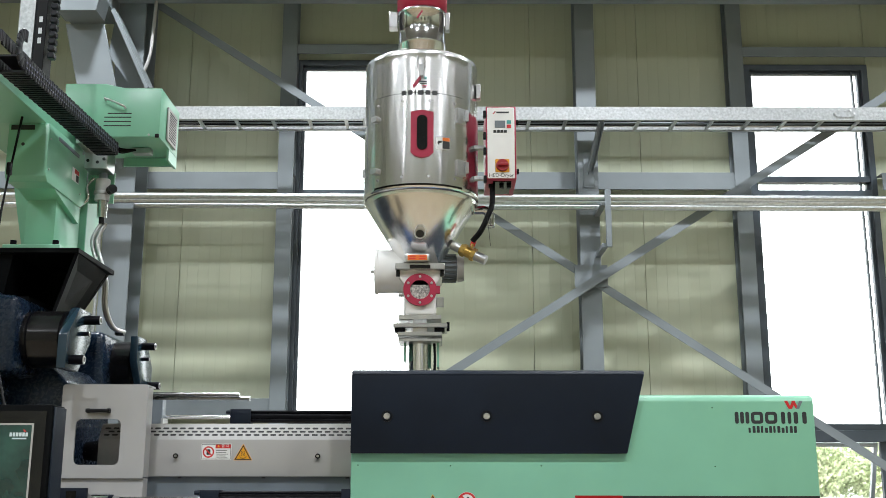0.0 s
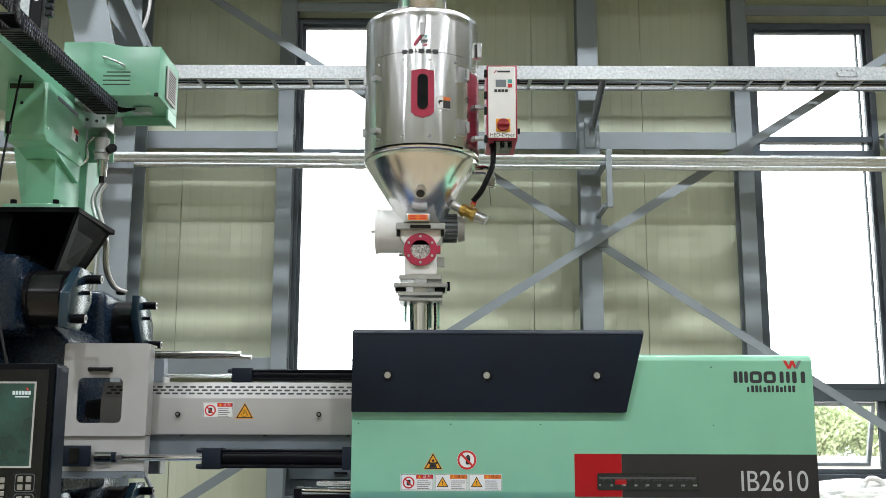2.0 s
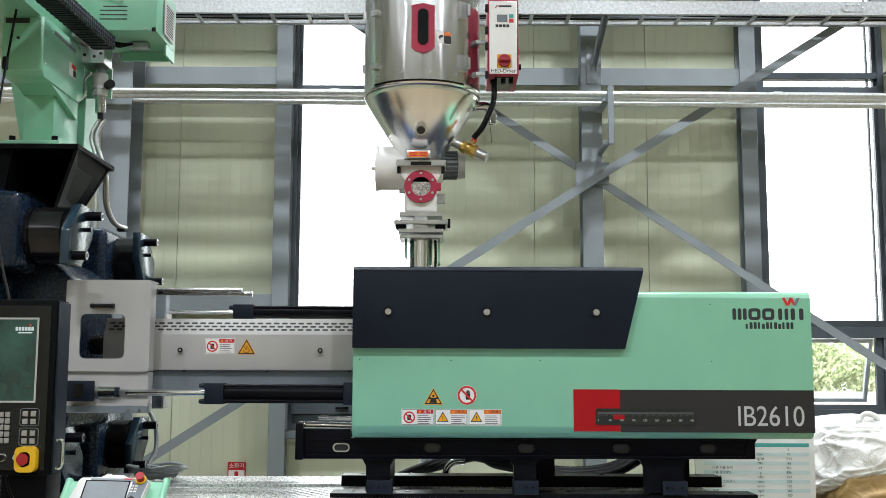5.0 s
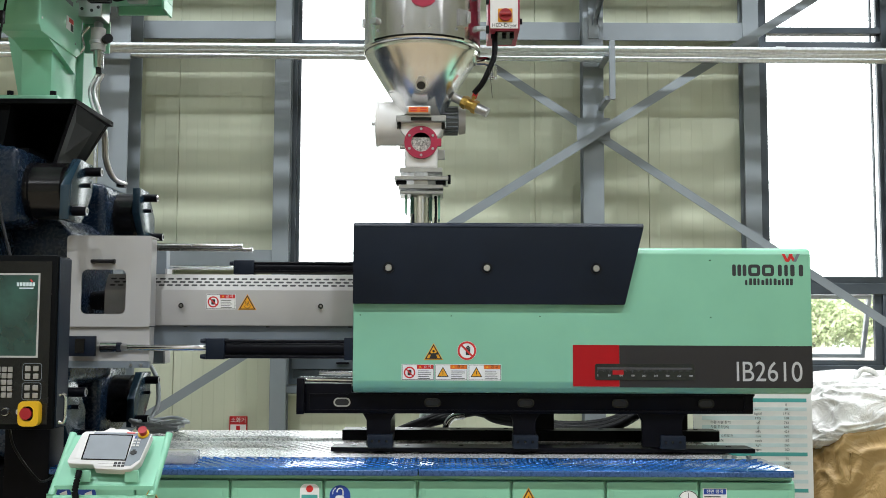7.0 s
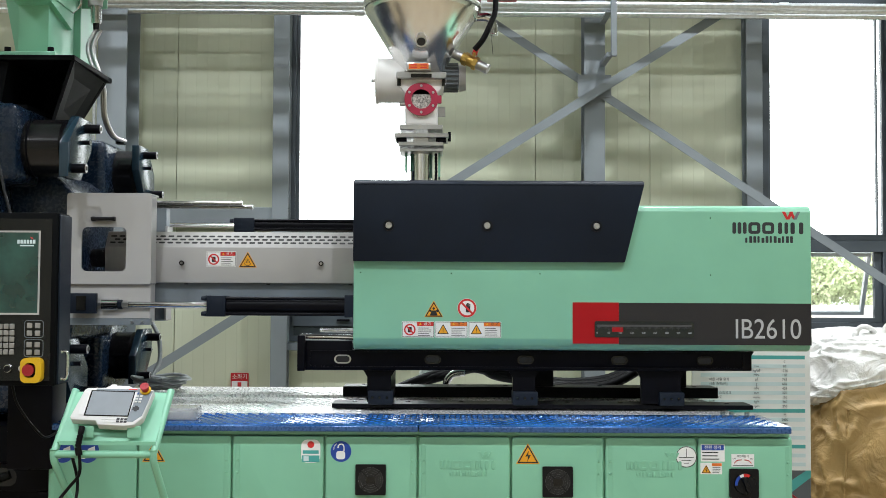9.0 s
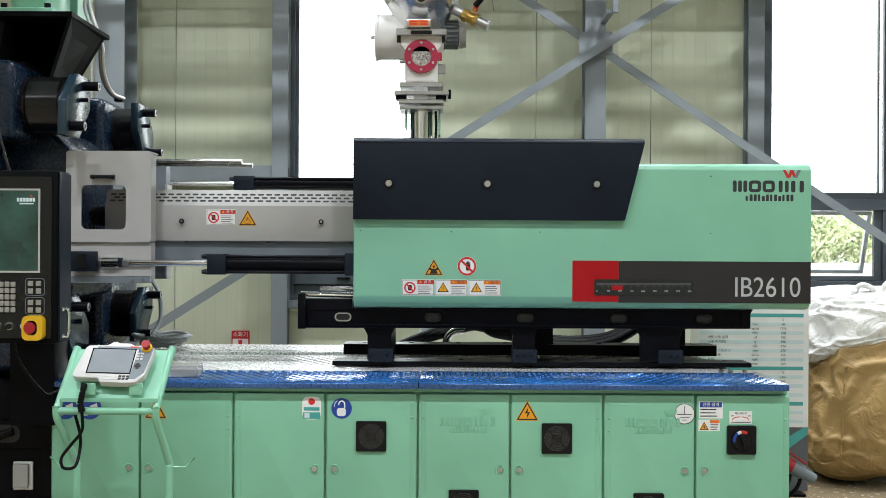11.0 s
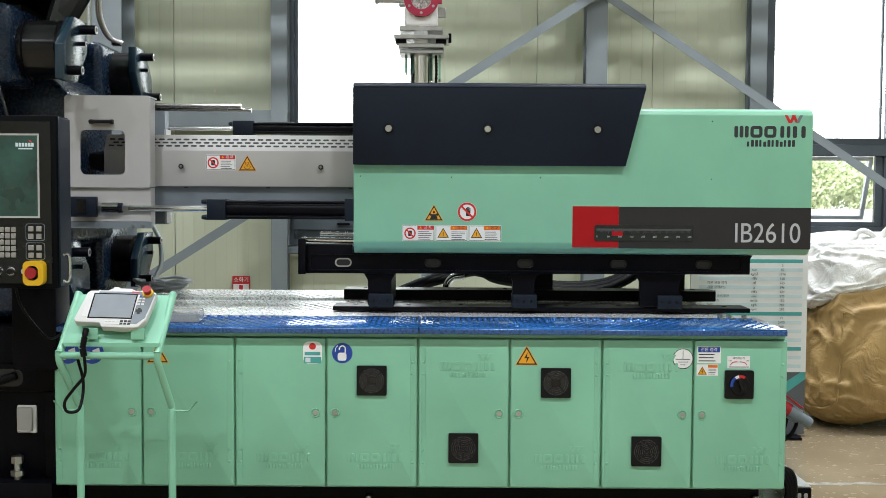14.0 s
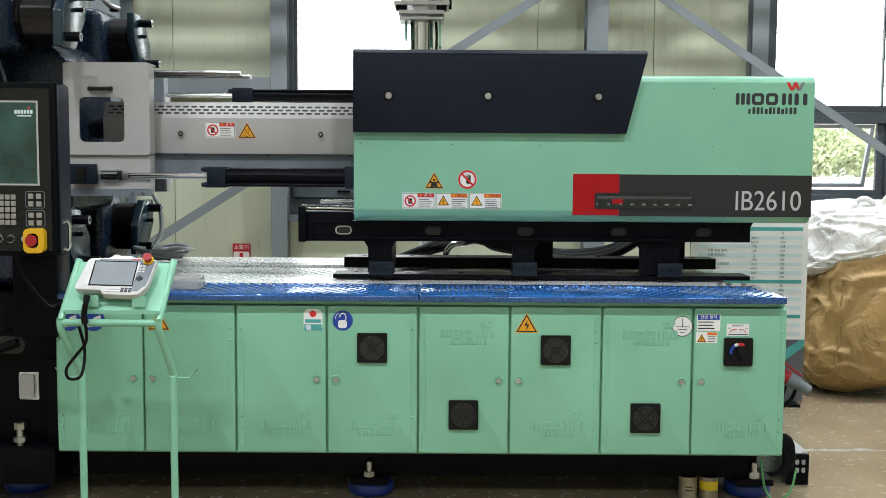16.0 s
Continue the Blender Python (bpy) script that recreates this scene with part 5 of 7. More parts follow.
def curved(a0, a1, z0, z1, r, t=0.004, n=110, rows=24):
    """A sheet bent round the drum from a0 to a1 degrees, 0 towards the hall."""
    bm = B()
    def grid(q):
        g = []
        for k in range(n + 1):
            a = radians(a0 + (a1 - a0) * k / n)
            g.append([bm.verts.new((HX + q * math.sin(a), HY - q * math.cos(a), z0 + (z1 - z0) * s / rows)) for s in range(rows + 1)])
        return g
    p, q = grid(r), grid(r + t)
    for k in range(n):
        for s in range(rows):
            bm.faces.new((q[k][s], q[k + 1][s], q[k + 1][s + 1], q[k][s + 1]))
    edge_p = [p[k][0] for k in range(n + 1)] + p[n][1:] + [p[k][rows] for k in range(n - 1, -1, -1)] + p[0][rows - 1:0:-1]
    edge_q = [q[k][0] for k in range(n + 1)] + q[n][1:] + [q[k][rows] for k in range(n - 1, -1, -1)] + q[0][rows - 1:0:-1]
    for k in range(len(edge_p)):
        j = (k + 1) % len(edge_p)
        bm.faces.new((edge_p[k], edge_p[j], edge_q[j], edge_q[k]))
    bmesh.ops.delete(bm, geom=[v for v in bm.verts if not v.link_faces], context="VERTS")
    for v in bm.verts:
        ripple(v)
    bmesh.ops.recalc_face_normals(bm, faces=bm.faces)
    return bm


def on_drum(pts, t=0.002, r=0.361, cx=0.0):
    """A flat outline (x, z) laid on the drum's front, bent with it."""
    bm = prism(B(), pts, 0, t)
    for v in bm.verts:
        a = (v.co.x - HX) * 0.955 / r
        rr = r + (t - v.co.y)
        v.co.x, v.co.y = HX + rr * math.sin(a), HY - rr * math.cos(a)
    return bm


dr = hpart("drum", drum_skin(), STAINLESS, hop)
hpart("cone", lathe(B(), (HX, HY), [(0.340, 3.352), (0.341, 3.335), (0.333, 3.315), (0.112, 2.955), (0.09, 2.945), (0.0, 2.945)], 96), STAINLESS, hop)
LIFT = 0.9435
# dark sheet a little wider than the door, drawing the shadow line round its edge
hpart("door_gap", curved(-50.8, 44.8, 3.466, 4.067, 0.3475, 0.005), DARKSTEEL, hop)
door_ = hpart("access_door", curved(-50, 44, 3.475, 4.06, 0.349, 0.012), STAINLESS, hop, "stainless access door with red-framed sight window")
for a in (-44, -17, 8, 34):
    for z in (3.52, 4.01):
        v = Vector((math.sin(radians(a)), -math.cos(radians(a)), 0))
        c = Vector((HX, HY, z)) + v * 0.3615
        hpart("rivet", cyl(B(), c, c + v * 0.005, 0.009, 0.006, 12), STEEL, door_)
sx, sz0, sz1 = HX + 0.012, 3.64, 3.945
outer = [(sx + 0.068, sz1 - 0.012), (sx, sz1), (sx - 0.068, sz1 - 0.012), (sx - 0.068, sz0 + 0.03), (sx - 0.045, sz0 + 0.008), (sx, sz0 - 0.006), (sx + 0.045, sz0 + 0.008), (sx + 0.068, sz0 + 0.03)]
sf = hpart("sight_frame", on_drum(outer, 0.012), CRIMSON, door_, "crimson sight-window frame")
hpart("sight_glass", on_drum(round_rect(sx - 0.031, sx + 0.031, sz0 + 0.045, sz1 - 0.035, 0.030, 6), 0.0135), DARKGLASS, sf)
for z0, z1 in ((3.885, 3.985), (3.545, 3.645)):
    h = hpart("latch", on_drum(rect(HX + 0.235, HX + 0.297, z0, z1), 0.018), STEEL, hop, "steel toggle latch")
    hpart("latch_lever", on_drum(rect(HX + 0.285, HX + 0.305, z0 + 0.02, z1 - 0.01), 0.035), STEEL, h)
for z in (3.565, 3.905):
    h = hpart("hinge", on_drum(round_rect(HX - 0.335, HX - 0.285, z, z + 0.035, 0.008, 3), 0.022), STEEL, hop, "steel door hinge")
    hpart("hinge_pin", cyl(B(), (HX - 0.335, HY - 0.20, z - 0.008), (HX - 0.335, HY - 0.20, z + 0.045), 0.011, seg=12), STEEL, h)
bt = hpart("top_clasp", on_drum(rect(HX - 0.008, HX + 0.02, 4.17, 4.245), 0.014), STEEL, hop, "small clasp at the rim")
hpart("clasp_wire", tube(B(), [(HX - 0.018, HY - 0.365, 4.23), (HX - 0.016, HY - 0.362, 4.305), (HX - 0.016, HY - 0.33, 4.31)], 0.003, 5), CHROME, bt)
hpart("clasp_wire", tube(B(), [(HX + 0.03, HY - 0.365, 4.23), (HX + 0.028, HY - 0.362, 4.305), (HX + 0.028, HY - 0.33, 4.31)], 0.003, 5), CHROME, bt)
hpart("rim_clasp", box(B(), HX + 0.335, HX + 0.365, HY - 0.12, HY - 0.07, 4.12, 4.22, 0.004, 1), STEEL, hop)
# maker's marks as plain shapes
hpart("maker_slash", on_drum([(HX - 0.052, 4.105), (HX - 0.038, 4.105), (HX + 0.002, 4.158), (HX + 0.002, 4.168), (HX - 0.008, 4.168)], 0.0012), CRIMSON, dr)
hpart("maker_bar", on_drum(rect(HX - 0.01, HX + 0.042, 4.131, 4.139), 0.0016), LOGO, dr)
hpart("maker_bar", on_drum(rect(HX + 0.012, HX + 0.042, 4.105, 4.112), 0.0012), CRIMSON, dr)
hpart("maker_bar", on_drum(rect(HX + 0.02, HX + 0.042, 4.161, 4.168), 0.0012), TEAL, dr)
for k, w in enumerate((0.030, 0.028, 0.007, 0.036, 0.030, 0.032)):
    x = HX - 0.118 + (0, 0.042, 0.083, 0.102, 0.150, 0.192)[k]
    hpart("maker_block", on_drum(round_rect(x, x + w, 4.048, 4.078, 0.003, 2), 0.0012), LOGO, dr)
lb = hpart("hot_label", on_drum(rect(HX + 0.10, HX + 0.185, 3.70, 3.775), 0.0075), PAPER, door_, "small hot-surface label")
hpart("label_heading", on_drum(rect(HX + 0.138, HX + 0.184, 3.752, 3.774), 0.0085), ORANGE, lb)
hpart("label_field", on_drum(rect(HX + 0.138, HX + 0.184, 3.702, 3.751), 0.0085), INK, lb)
hpart("label_symbol", on_drum([(HX + 0.105, 3.735), (HX + 0.112, 3.75), (HX + 0.133, 3.752), (HX + 0.133, 3.74), (HX + 0.118, 3.735), (HX + 0.115, 3.72)][::-1], 0.0085), INK, lb)
LIFT = 0.968
# cone details
cone_n = Vector((0, -0.848, -0.53)).normalized()
c0 = Vector((HX, HY - 0.212, 3.165))
pt = hpart("sample_port", cyl(B(), c0, c0 + cone_n * 0.03, 0.034, 0.032, 28), STEEL, hop, "round sample port in the cone")
hpart("port_mouth", cyl(B(), c0 + cone_n * 0.0301, c0 + cone_n * 0.031, 0.025, seg=24), INK, pt)
hpart("slide_handle", box(B(), HX - 0.085, HX + 0.055, HY - 0.20, HY - 0.16, 2.985, 3.035, 0.006, 2), STEEL, hop)
ol = hpart("open_label", box(B(), HX - 0.072, HX + 0.042, HY - 0.2015, HY - 0.2002, 2.994, 3.028), ORANGE, hop, "orange slide-gate label")
for z in (3.019, 3.004):
    for x in (-0.062, -0.005):
        hpart("print_line", box(B(), HX + x, HX + x + 0.038, HY - 0.2025, HY - 0.2016, z - 0.004, z + 0.003), LRED, ol)
hpart("slide_gate", box(B(), HX - 0.145, HX + 0.145, HY - 0.17, HY + 0.17, 2.945, 2.985, 0.004, 1), STEEL, hop)
hpart("gate_gap", box(B(), HX - 0.06, HX + 0.06, HY - 0.178, HY - 0.171, 2.95, 2.97), DARKSTEEL, hop)
for x in (-0.13, 0.13):
    hpart("bolt", cyl(B(), (HX + x, HY - 0.14, 2.945), (HX + x, HY - 0.14, 2.905), 0.012, seg=8), DARKSTEEL, hop)
LIFT = 0.977
# metering body
hpart("metering_flange", prism(B(), [(HX + 0.13, 2.94), (HX - 0.13, 2.94), (HX - 0.13, 2.90), (HX - 0.085, 2.84), (HX + 0.085, 2.84), (HX + 0.13, 2.90)][::1], HY - 0.13, HY + 0.13, 0.005, 2), WHITE, hop)
mb = hpart("metering_body", box(B(), HX - 0.095, HX + 0.095, HY - 0.12, HY + 0.12, 2.66, 2.86, 0.02, 3), WHITE, hop, "white painted metering body")
hpart("base_flange", box(B(), HX - 0.125, HX + 0.125, HY - 0.125, HY + 0.125, 2.635, 2.665, 0.004, 1), STEEL, hop)
sg = hpart("sight_ring", frame_plate(B(), disc_pts(HX, 2.815, 0.098, 36), disc_pts(HX, 2.815, 0.058, 36), HY - 0.145, HY - 0.121), CRIMSON, hop, "crimson sight-glass ring")
PELLET = material("plastic_pellets", (0.42, 0.40, 0.37), 0.35, vary=0.4, scale=90, bump=0.6, grain=120)
hpart("pellet_window", prism(B(), disc_pts(HX, 2.815, 0.059, 32), HY - 0.130, HY - 0.1211), PELLET, sg)
hpart("ring_tab", box(B(), HX + 0.085, HX + 0.118, HY - 0.143, HY - 0.122, 2.79, 2.838, 0.003, 1), CRIMSON, sg)
for k in range(6):
    a = radians(30 + 60 * k)
    c = (HX + 0.079 * math.cos(a), HY - 0.145, 2.815 + 0.079 * math.sin(a))
    hpart("screw", cyl(B(), c, (c[0], c[1] - 0.005, c[2]), 0.008, seg=10), STEEL, sg)
hpart("side_knob", cyl(B(), (HX - 0.095, HY - 0.05, 2.80), (HX - 0.13, HY - 0.05, 2.80), 0.014, seg=12), STEEL, hop)
hpart("side_bracket", box(B(), HX + 0.096, HX + 0.14, HY - 0.05, HY - 0.03, 2.725, 2.785, 0.003, 1), STEEL, hop)
# blender drive drum and motor on the sides
vt = hpart("dosing_drum", cyl(B(), (HX - 0.26, HY + 0.06, 2.965), (HX - 0.10, HY + 0.06, 2.965), 0.135, seg=40), WHITE, hop, "white dosing drum at the side")
hpart("drum_lid", cyl(B(), (HX - 0.275, HY + 0.06, 2.965), (HX - 0.258, HY + 0.06, 2.965), 0.142, seg=40), WHITE, vt)
hpart("lid_knob", cyl(B(), (HX - 0.305, HY + 0.06, 2.965), (HX - 0.275, HY + 0.06, 2.965), 0.012, seg=12), STEEL, vt)
mo = hpart("gear_motor", cyl(B(), (HX + 0.10, HY + 0.06, 2.985), (HX + 0.22, HY + 0.06, 2.985), 0.076, seg=32), MIDGREY, hop, "grey finned gear motor")
for k in range(20):
    a = 2 * math.pi * k / 20
    hpart("fin", obox(B(), Matrix.Translation((HX + 0.16, HY + 0.06 + 0.08 * math.cos(a), 2.985 + 0.08 * math.sin(a))) @ Matrix.Rotation(a, 4, "X"), 0.11, 0.02, 0.005), MIDGREY, mo)
hpart("motor_cap", cyl(B(), (HX + 0.222, HY + 0.06, 2.985), (HX + 0.262, HY + 0.06, 2.985), 0.086, 0.078, 32), GREYSHEET, mo)
# drain valve
BRASS = material("brass", (0.55, 0.36, 0.10), 0.3, 1.0, vary=0.12, scale=20)
p0, p1 = Vector((HX + 0.205, HY - 0.06, 3.10)), Vector((HX + 0.385, HY - 0.10, 3.005))
vd = (p1 - p0).normalized()
dv = hpart("drain_valve", cyl(B(), p0 + vd * 0.04, p0 + vd * 0.14, 0.034, seg=20), BRASS, hop, "brass ball drain valve with red lever")
hpart("hex_end", cyl(B(), p0 + vd * 0.05, p0 + vd * 0.075, 0.041, seg=6), BRASS, dv)
hpart("hex_end", cyl(B(), p0 + vd * 0.115, p0 + vd * 0.14, 0.041, seg=6), BRASS, dv)
hpart("nipple", cyl(B(), p0 - vd * 0.02, p0 + vd * 0.05, 0.028, seg=20), STEEL, dv)
hpart("spout", cyl(B(), p0 + vd * 0.14, p1 + vd * 0.005, 0.030, seg=20), STEEL, dv)
hpart("stem", cyl(B(), p0 + vd * 0.10, p0 + vd * 0.10 + Vector((0.02, 0, 0.055)), 0.010, seg=10), BRASS, dv)
hpart("lever", obox(B(), pose(p0.x + 0.115, p0.y - 0.01, p0.z + 0.03, 0, 20, 0), 0.03, 0.02, 0.07, 0.004), LRED, dv)
LIFT = 1.0
# neck and loader
hpart("neck", lathe(B(), (HX, HY), [(0.146, 4.21), (0.150, 4.215), (0.148, 4.36), (0.154, 4.365), (0.148, 4.372), (0.148, 4.56), (0.158, 4.565), (0.158, 4.58), (0.14, 4.585)], 64), CHROME, hop, "polished stainless loader neck")
ld = hpart("loader_cap", lathe(B(), (HX, HY), [(0.150, 4.586), (0.158, 4.59), (0.158, 4.95), (0.0, 4.97)], 48), CRIMSON, hop, "crimson loader housing")
hpart("neck_clip", box(B(), HX - 0.205, HX - 0.150, HY - 0.10, HY - 0.03, 4.46, 4.565, 0.004, 1), STEEL, hop)
hpart("neck_clip", box(B(), HX + 0.145, HX + 0.175, HY - 0.10, HY - 0.05, 4.44, 4.56, 0.004, 1), STEEL, hop)
hpart("neck_label", box(B(), HX - 0.128, HX - 0.085, HY - 0.119, HY - 0.118, 4.25, 4.31), PAPER, hop)
hpart("rating_plate", box(B(), HX + 0.012, HX + 0.11, HY - 0.150, HY - 0.147, 4.235, 4.275), GALV, hop)
hpart("maker_slash", prism(B(), [(HX - 0.035, 4.50), (HX - 0.022, 4.50), (HX + 0.01, 4.545), (HX, 4.55)], HY - 0.152, HY - 0.1495), CRIMSON, hop)
LIFT = 0.979
# throat
hpart("throat_plate", box(B(), HX - 0.155, HX + 0.16, HY - 0.14, HY + 0.14, 2.585, 2.61, 0.003, 1), STEEL, hop)
hpart("throat_plate", box(B(), HX - 0.13, HX + 0.13, HY - 0.13, HY + 0.13, 2.535, 2.56, 0.003, 1), STEEL, hop)
hpart("mount_plate", box(B(), HX - 0.125, HX + 0.128, HY - 0.12, HY + 0.12, 2.505, 2.522, 0.002, 1), STEEL, hop)
hpart("throat_core", box(B(), HX - 0.04, HX + 0.04, HY - 0.12, HY + 0.1, 2.56, 2.634), STEEL, hop)
hpart("scale_plate", box(B(), HX - 0.035, HX + 0.035, HY - 0.127, HY - 0.121, 2.60, 2.634), GALV, hop)
for x in (-0.115, 0.115):
    hpart("clamp_block", box(B(), HX + x - 0.03, HX + x + 0.03, HY - 0.12, HY - 0.04, 2.561, 2.60, 0.003, 1), BLACK, hop)
    hpart("clamp_bolt", cyl(B(), (HX + x, HY - 0.10, 2.55), (HX + x, HY - 0.10, 2.585), 0.013, seg=8), BRASS, hop)
hpart("clamp_screw", cyl(B(), (HX + 0.165, HY - 0.08, 2.57), (HX + 0.165, HY - 0.08, 2.625), 0.009, seg=8), BLACK, hop)
fp = hpart("feed_pipe", cyl(B(), (HX, HY, 2.20), (HX, HY, 2.505), 0.066, seg=40), CHROME, hop, "polished feed pipe")
hpart("pipe_side_plate", box(B(), HX - 0.095, HX - 0.085, HY - 0.05, HY + 0.10, 2.40, 2.504), GREEN, hop)
hpart("pipe_side_plate", box(B(), HX + 0.10, HX + 0.112, HY - 0.05, HY + 0.10, 2.36, 2.504), GREEN, hop)
hpart("pipe_cable", tube(B(), [(HX + 0.085, HY - 0.06, 2.50), (HX + 0.088, HY - 0.06, 2.40), (HX + 0.083, HY - 0.06, 2.28)], 0.008, 8, steps=10, ripple=0.15), RUBBER, hop)

LIFT = 0.968
# dryer control box
ctl = hpart("control_box", box(B(), 0.259, 0.440, 6.0, 6.36, 3.50, 3.975, 0.005, 2), CRIMSON, hop, "crimson control box with white face")
hpart("face_plate", box(B(), 0.267, 0.430, 5.993, 5.9995, 3.507, 3.965, 0.003, 1), WHITE, ctl)
hpart("display", box(B(), 0.312, 0.374, 5.990, 5.9928, 3.832, 3.878), MIDGREY, ctl)
hpart("green_key", box(B(), 0.384, 0.410, 5.990, 5.9928, 3.858, 3.880), TEAL, ctl)
hpart("red_key", box(B(), 0.384, 0.410, 5.990, 5.9928, 3.829, 3.852), LRED, ctl)
for k in range(4):
    hpart("key", box(B(), 0.304 + k * 0.021, 0.321 + k * 0.021, 5.990, 5.9928, 3.800, 3.816), INK, ctl)
hpart("maker_bar", box(B(), 0.322, 0.398, 5.9905, 5.9928, 3.927, 3.937), LOGO, ctl)
hpart("maker_slash", prism(B(), [(0.300, 3.922), (0.307, 3.922), (0.320, 3.94), (0.313, 3.94)], 5.9905, 5.9928), CRIMSON, ctl)
sw = hpart("rotary_switch", box(B(), 0.313, 0.397, 5.988, 5.9928, 3.545, 3.628, 0.003, 1), YELLOW, ctl, "red rotary switch on yellow plate")
hpart("switch_dial", cyl(B(), (0.355, 5.988, 3.587), (0.355, 5.968, 3.587), 0.039, 0.036, 28), RED, sw)
hpart("switch_grip", box(B(), 0.322, 0.388, 5.952, 5.968, 3.577, 3.597, 0.005, 2), RED, sw)
writing("model_word", "HED-Dryer", 0.349, 5.9925, 3.466, 0.031, INK, ctl, align="CENTER")
for z in (3.57, 3.89):
    hpart("box_knob", cyl(B(), (0.440, 6.06, z), (0.458, 6.06, z), 0.018, seg=14), PLASTIC, ctl)
hpart("mount_arm", box(B(), 0.19, 0.262, 6.06, 6.10, 3.72, 3.74), GALV, ctl)
hpart("mount_arm", box(B(), 0.19, 0.262, 6.06, 6.10, 3.52, 3.54), GALV, ctl)
for z in (3.76, 3.66, 3.48, 3.9):
    hpart("hinge_block", box(B(), 0.243, 0.262, 5.99, 6.02, z, z + 0.045, 0.003, 1), PLASTIC, ctl)
hpart("gland_plate", box(B(), 0.30, 0.41, 6.03, 6.30, 3.494, 3.4995), DARKSTEEL, ctl)
for x in (0.29, 0.355, 0.40):
    hpart("gland", cyl(B(), (x, 6.1, 3.475), (x, 6.1, 3.50), 0.014, seg=12), PLASTIC, ctl)
hpart("power_cable", tube(B(), [(0.30, 6.10, 3.50), (0.295, 6.05, 3.36), (0.27, 6.02, 3.28), (0.225, 6.02, 3.18), (0.175, 6.04, 3.12)], 0.017, 10), RUBBER, ctl)
hpart("cable_tie", tube(B(), [(0.262, 6.0, 3.26), (0.272, 5.99, 3.17), (0.28, 5.99, 3.08)], 0.002, 4), INK, ctl)
hpart("duct_elbow", tube(B(), [(0.18, 6.2, 3.36), (0.26, 6.22, 3.36), (0.29, 6.24, 3.32), (0.29, 6.24, 3.26)], 0.03, 14), CHROME, ctl)

# ---- take-out robot ----
br = thing("robot_bracket", (-2.25, 6.0, 2.62), "black welded steel bracket under the robot", "bracket")
part("top_plate", prism(B(), [(-2.55, 2.925), (-2.018, 2.925), (-2.018, 2.955), (-2.55, 2.955)], 5.69, 6.34, 0.003, 1), CASE, br)
bm = B()
for sx in (0,):
    vs = [bm.verts.new(c) for c in ((-2.02, 5.70, 2.924), (-2.05, 6.29, 2.924), (-2.24, 6.29, 2.60), (-2.12, 5.70, 2.60), (-2.04, 5.70, 2.924), (-2.07, 6.29, 2.924), (-2.26, 6.29, 2.60), (-2.14, 5.70, 2.60))]
    for q in ((0, 1, 2, 3), (7, 6, 5, 4), (0, 4, 5, 1), (1, 5, 6, 2), (2, 6, 7, 3), (3, 7, 4, 0)):
        bm.faces.new([vs[i] for i in q])
bmesh.ops.recalc_face_normals(bm, faces=bm.faces)
part("side_plate", bm, CASE, br)
part("back_plate", prism(B(), [(-2.55, 2.61), (-2.24, 2.61), (-2.05, 2.924), (-2.55, 2.924)], 6.30, 6.335), CASE, br)
part("gusset", prism(B(), [(-2.47, 2.924), (-2.39, 2.924), (-2.44, 2.60), (-2.50, 2.60)], 5.72, 6.29), CASE, br)
part("foot_plate", box(B(), -2.6, -2.27, 5.69, 6.29, 2.655, 2.68), CASE, br)
rob = thing("take_out_robot", (-2.35, 6.0, 2.96), "mint-green take-out robot standing on the black bracket", "robot")
part("base_flange", box(B(), -2.475, -2.15, 5.76, 6.33, 2.956, 2.99, 0.003, 1), GREEN, rob)
for x in (-2.43, -2.19):
    part("flange_bolt", cyl(B(), (x, 5.80, 2.99), (x, 5.80, 3.02), 0.018, seg=14), BLACK, rob)
part("post", box(B(), -2.455, -2.28, 6.0, 6.41, 2.99, 3.42, 0.006, 2), GREEN, rob)
part("rear_post_plate", box(B(), -2.42, -2.255, 6.46, 6.70, 2.96, 3.50, 0.004, 1), GREEN, rob)
part("post_web", prism(B(), [(-2.56, 3.40), (-2.475, 2.99), (-2.456, 2.99), (-2.456, 3.40)], 6.05, 6.07), GREEN, rob)
hb = part("drive_housing", prism_x(B(), [(5.70, 3.375), (5.70, 3.685), (6.0, 3.69), (6.37, 3.69), (6.37, 3.385), (6.29, 3.345), (5.73, 3.345)], -2.475, -2.240, 0.006, 2), GREEN, rob)
part("housing_slope", prism_x(B(), [(5.86, 3.344), (6.30, 3.344), (6.30, 3.24)], -2.46, -2.250), GREEN, rob)
part("hole", plate(disc_pts(-2.385, 3.56, 0.010, 14), 5.6995), INK, hb)
part("cable_opening", plate(rect(-2.46, -2.325, 3.645, 3.675), 5.6995), INK, hb)
for y, z in ((5.73, 3.60), (6.26, 3.68), (5.73, 3.42), (6.26, 3.42)):
    part("cover_screw", cyl(B(), (-2.240, y, z), (-2.236, y, z), 0.007, seg=10), STEEL, hb)
part("maker_bars", box(B(), -2.2395, -2.2385, 5.85, 6.20, 3.63, 3.655), MIDGREY, hb)
wl = part("warning_label", box(B(), -2.2395, -2.2385, 6.10, 6.22, 3.47, 3.55), PAPER, hb)
part("label_heading", box(B(), -2.2384, -2.2378, 6.14, 6.215, 3.52, 3.547), LRED, wl)
part("label_field", box(B(), -2.2384, -2.2378, 6.17, 6.215, 3.475, 3.517), INK, wl)
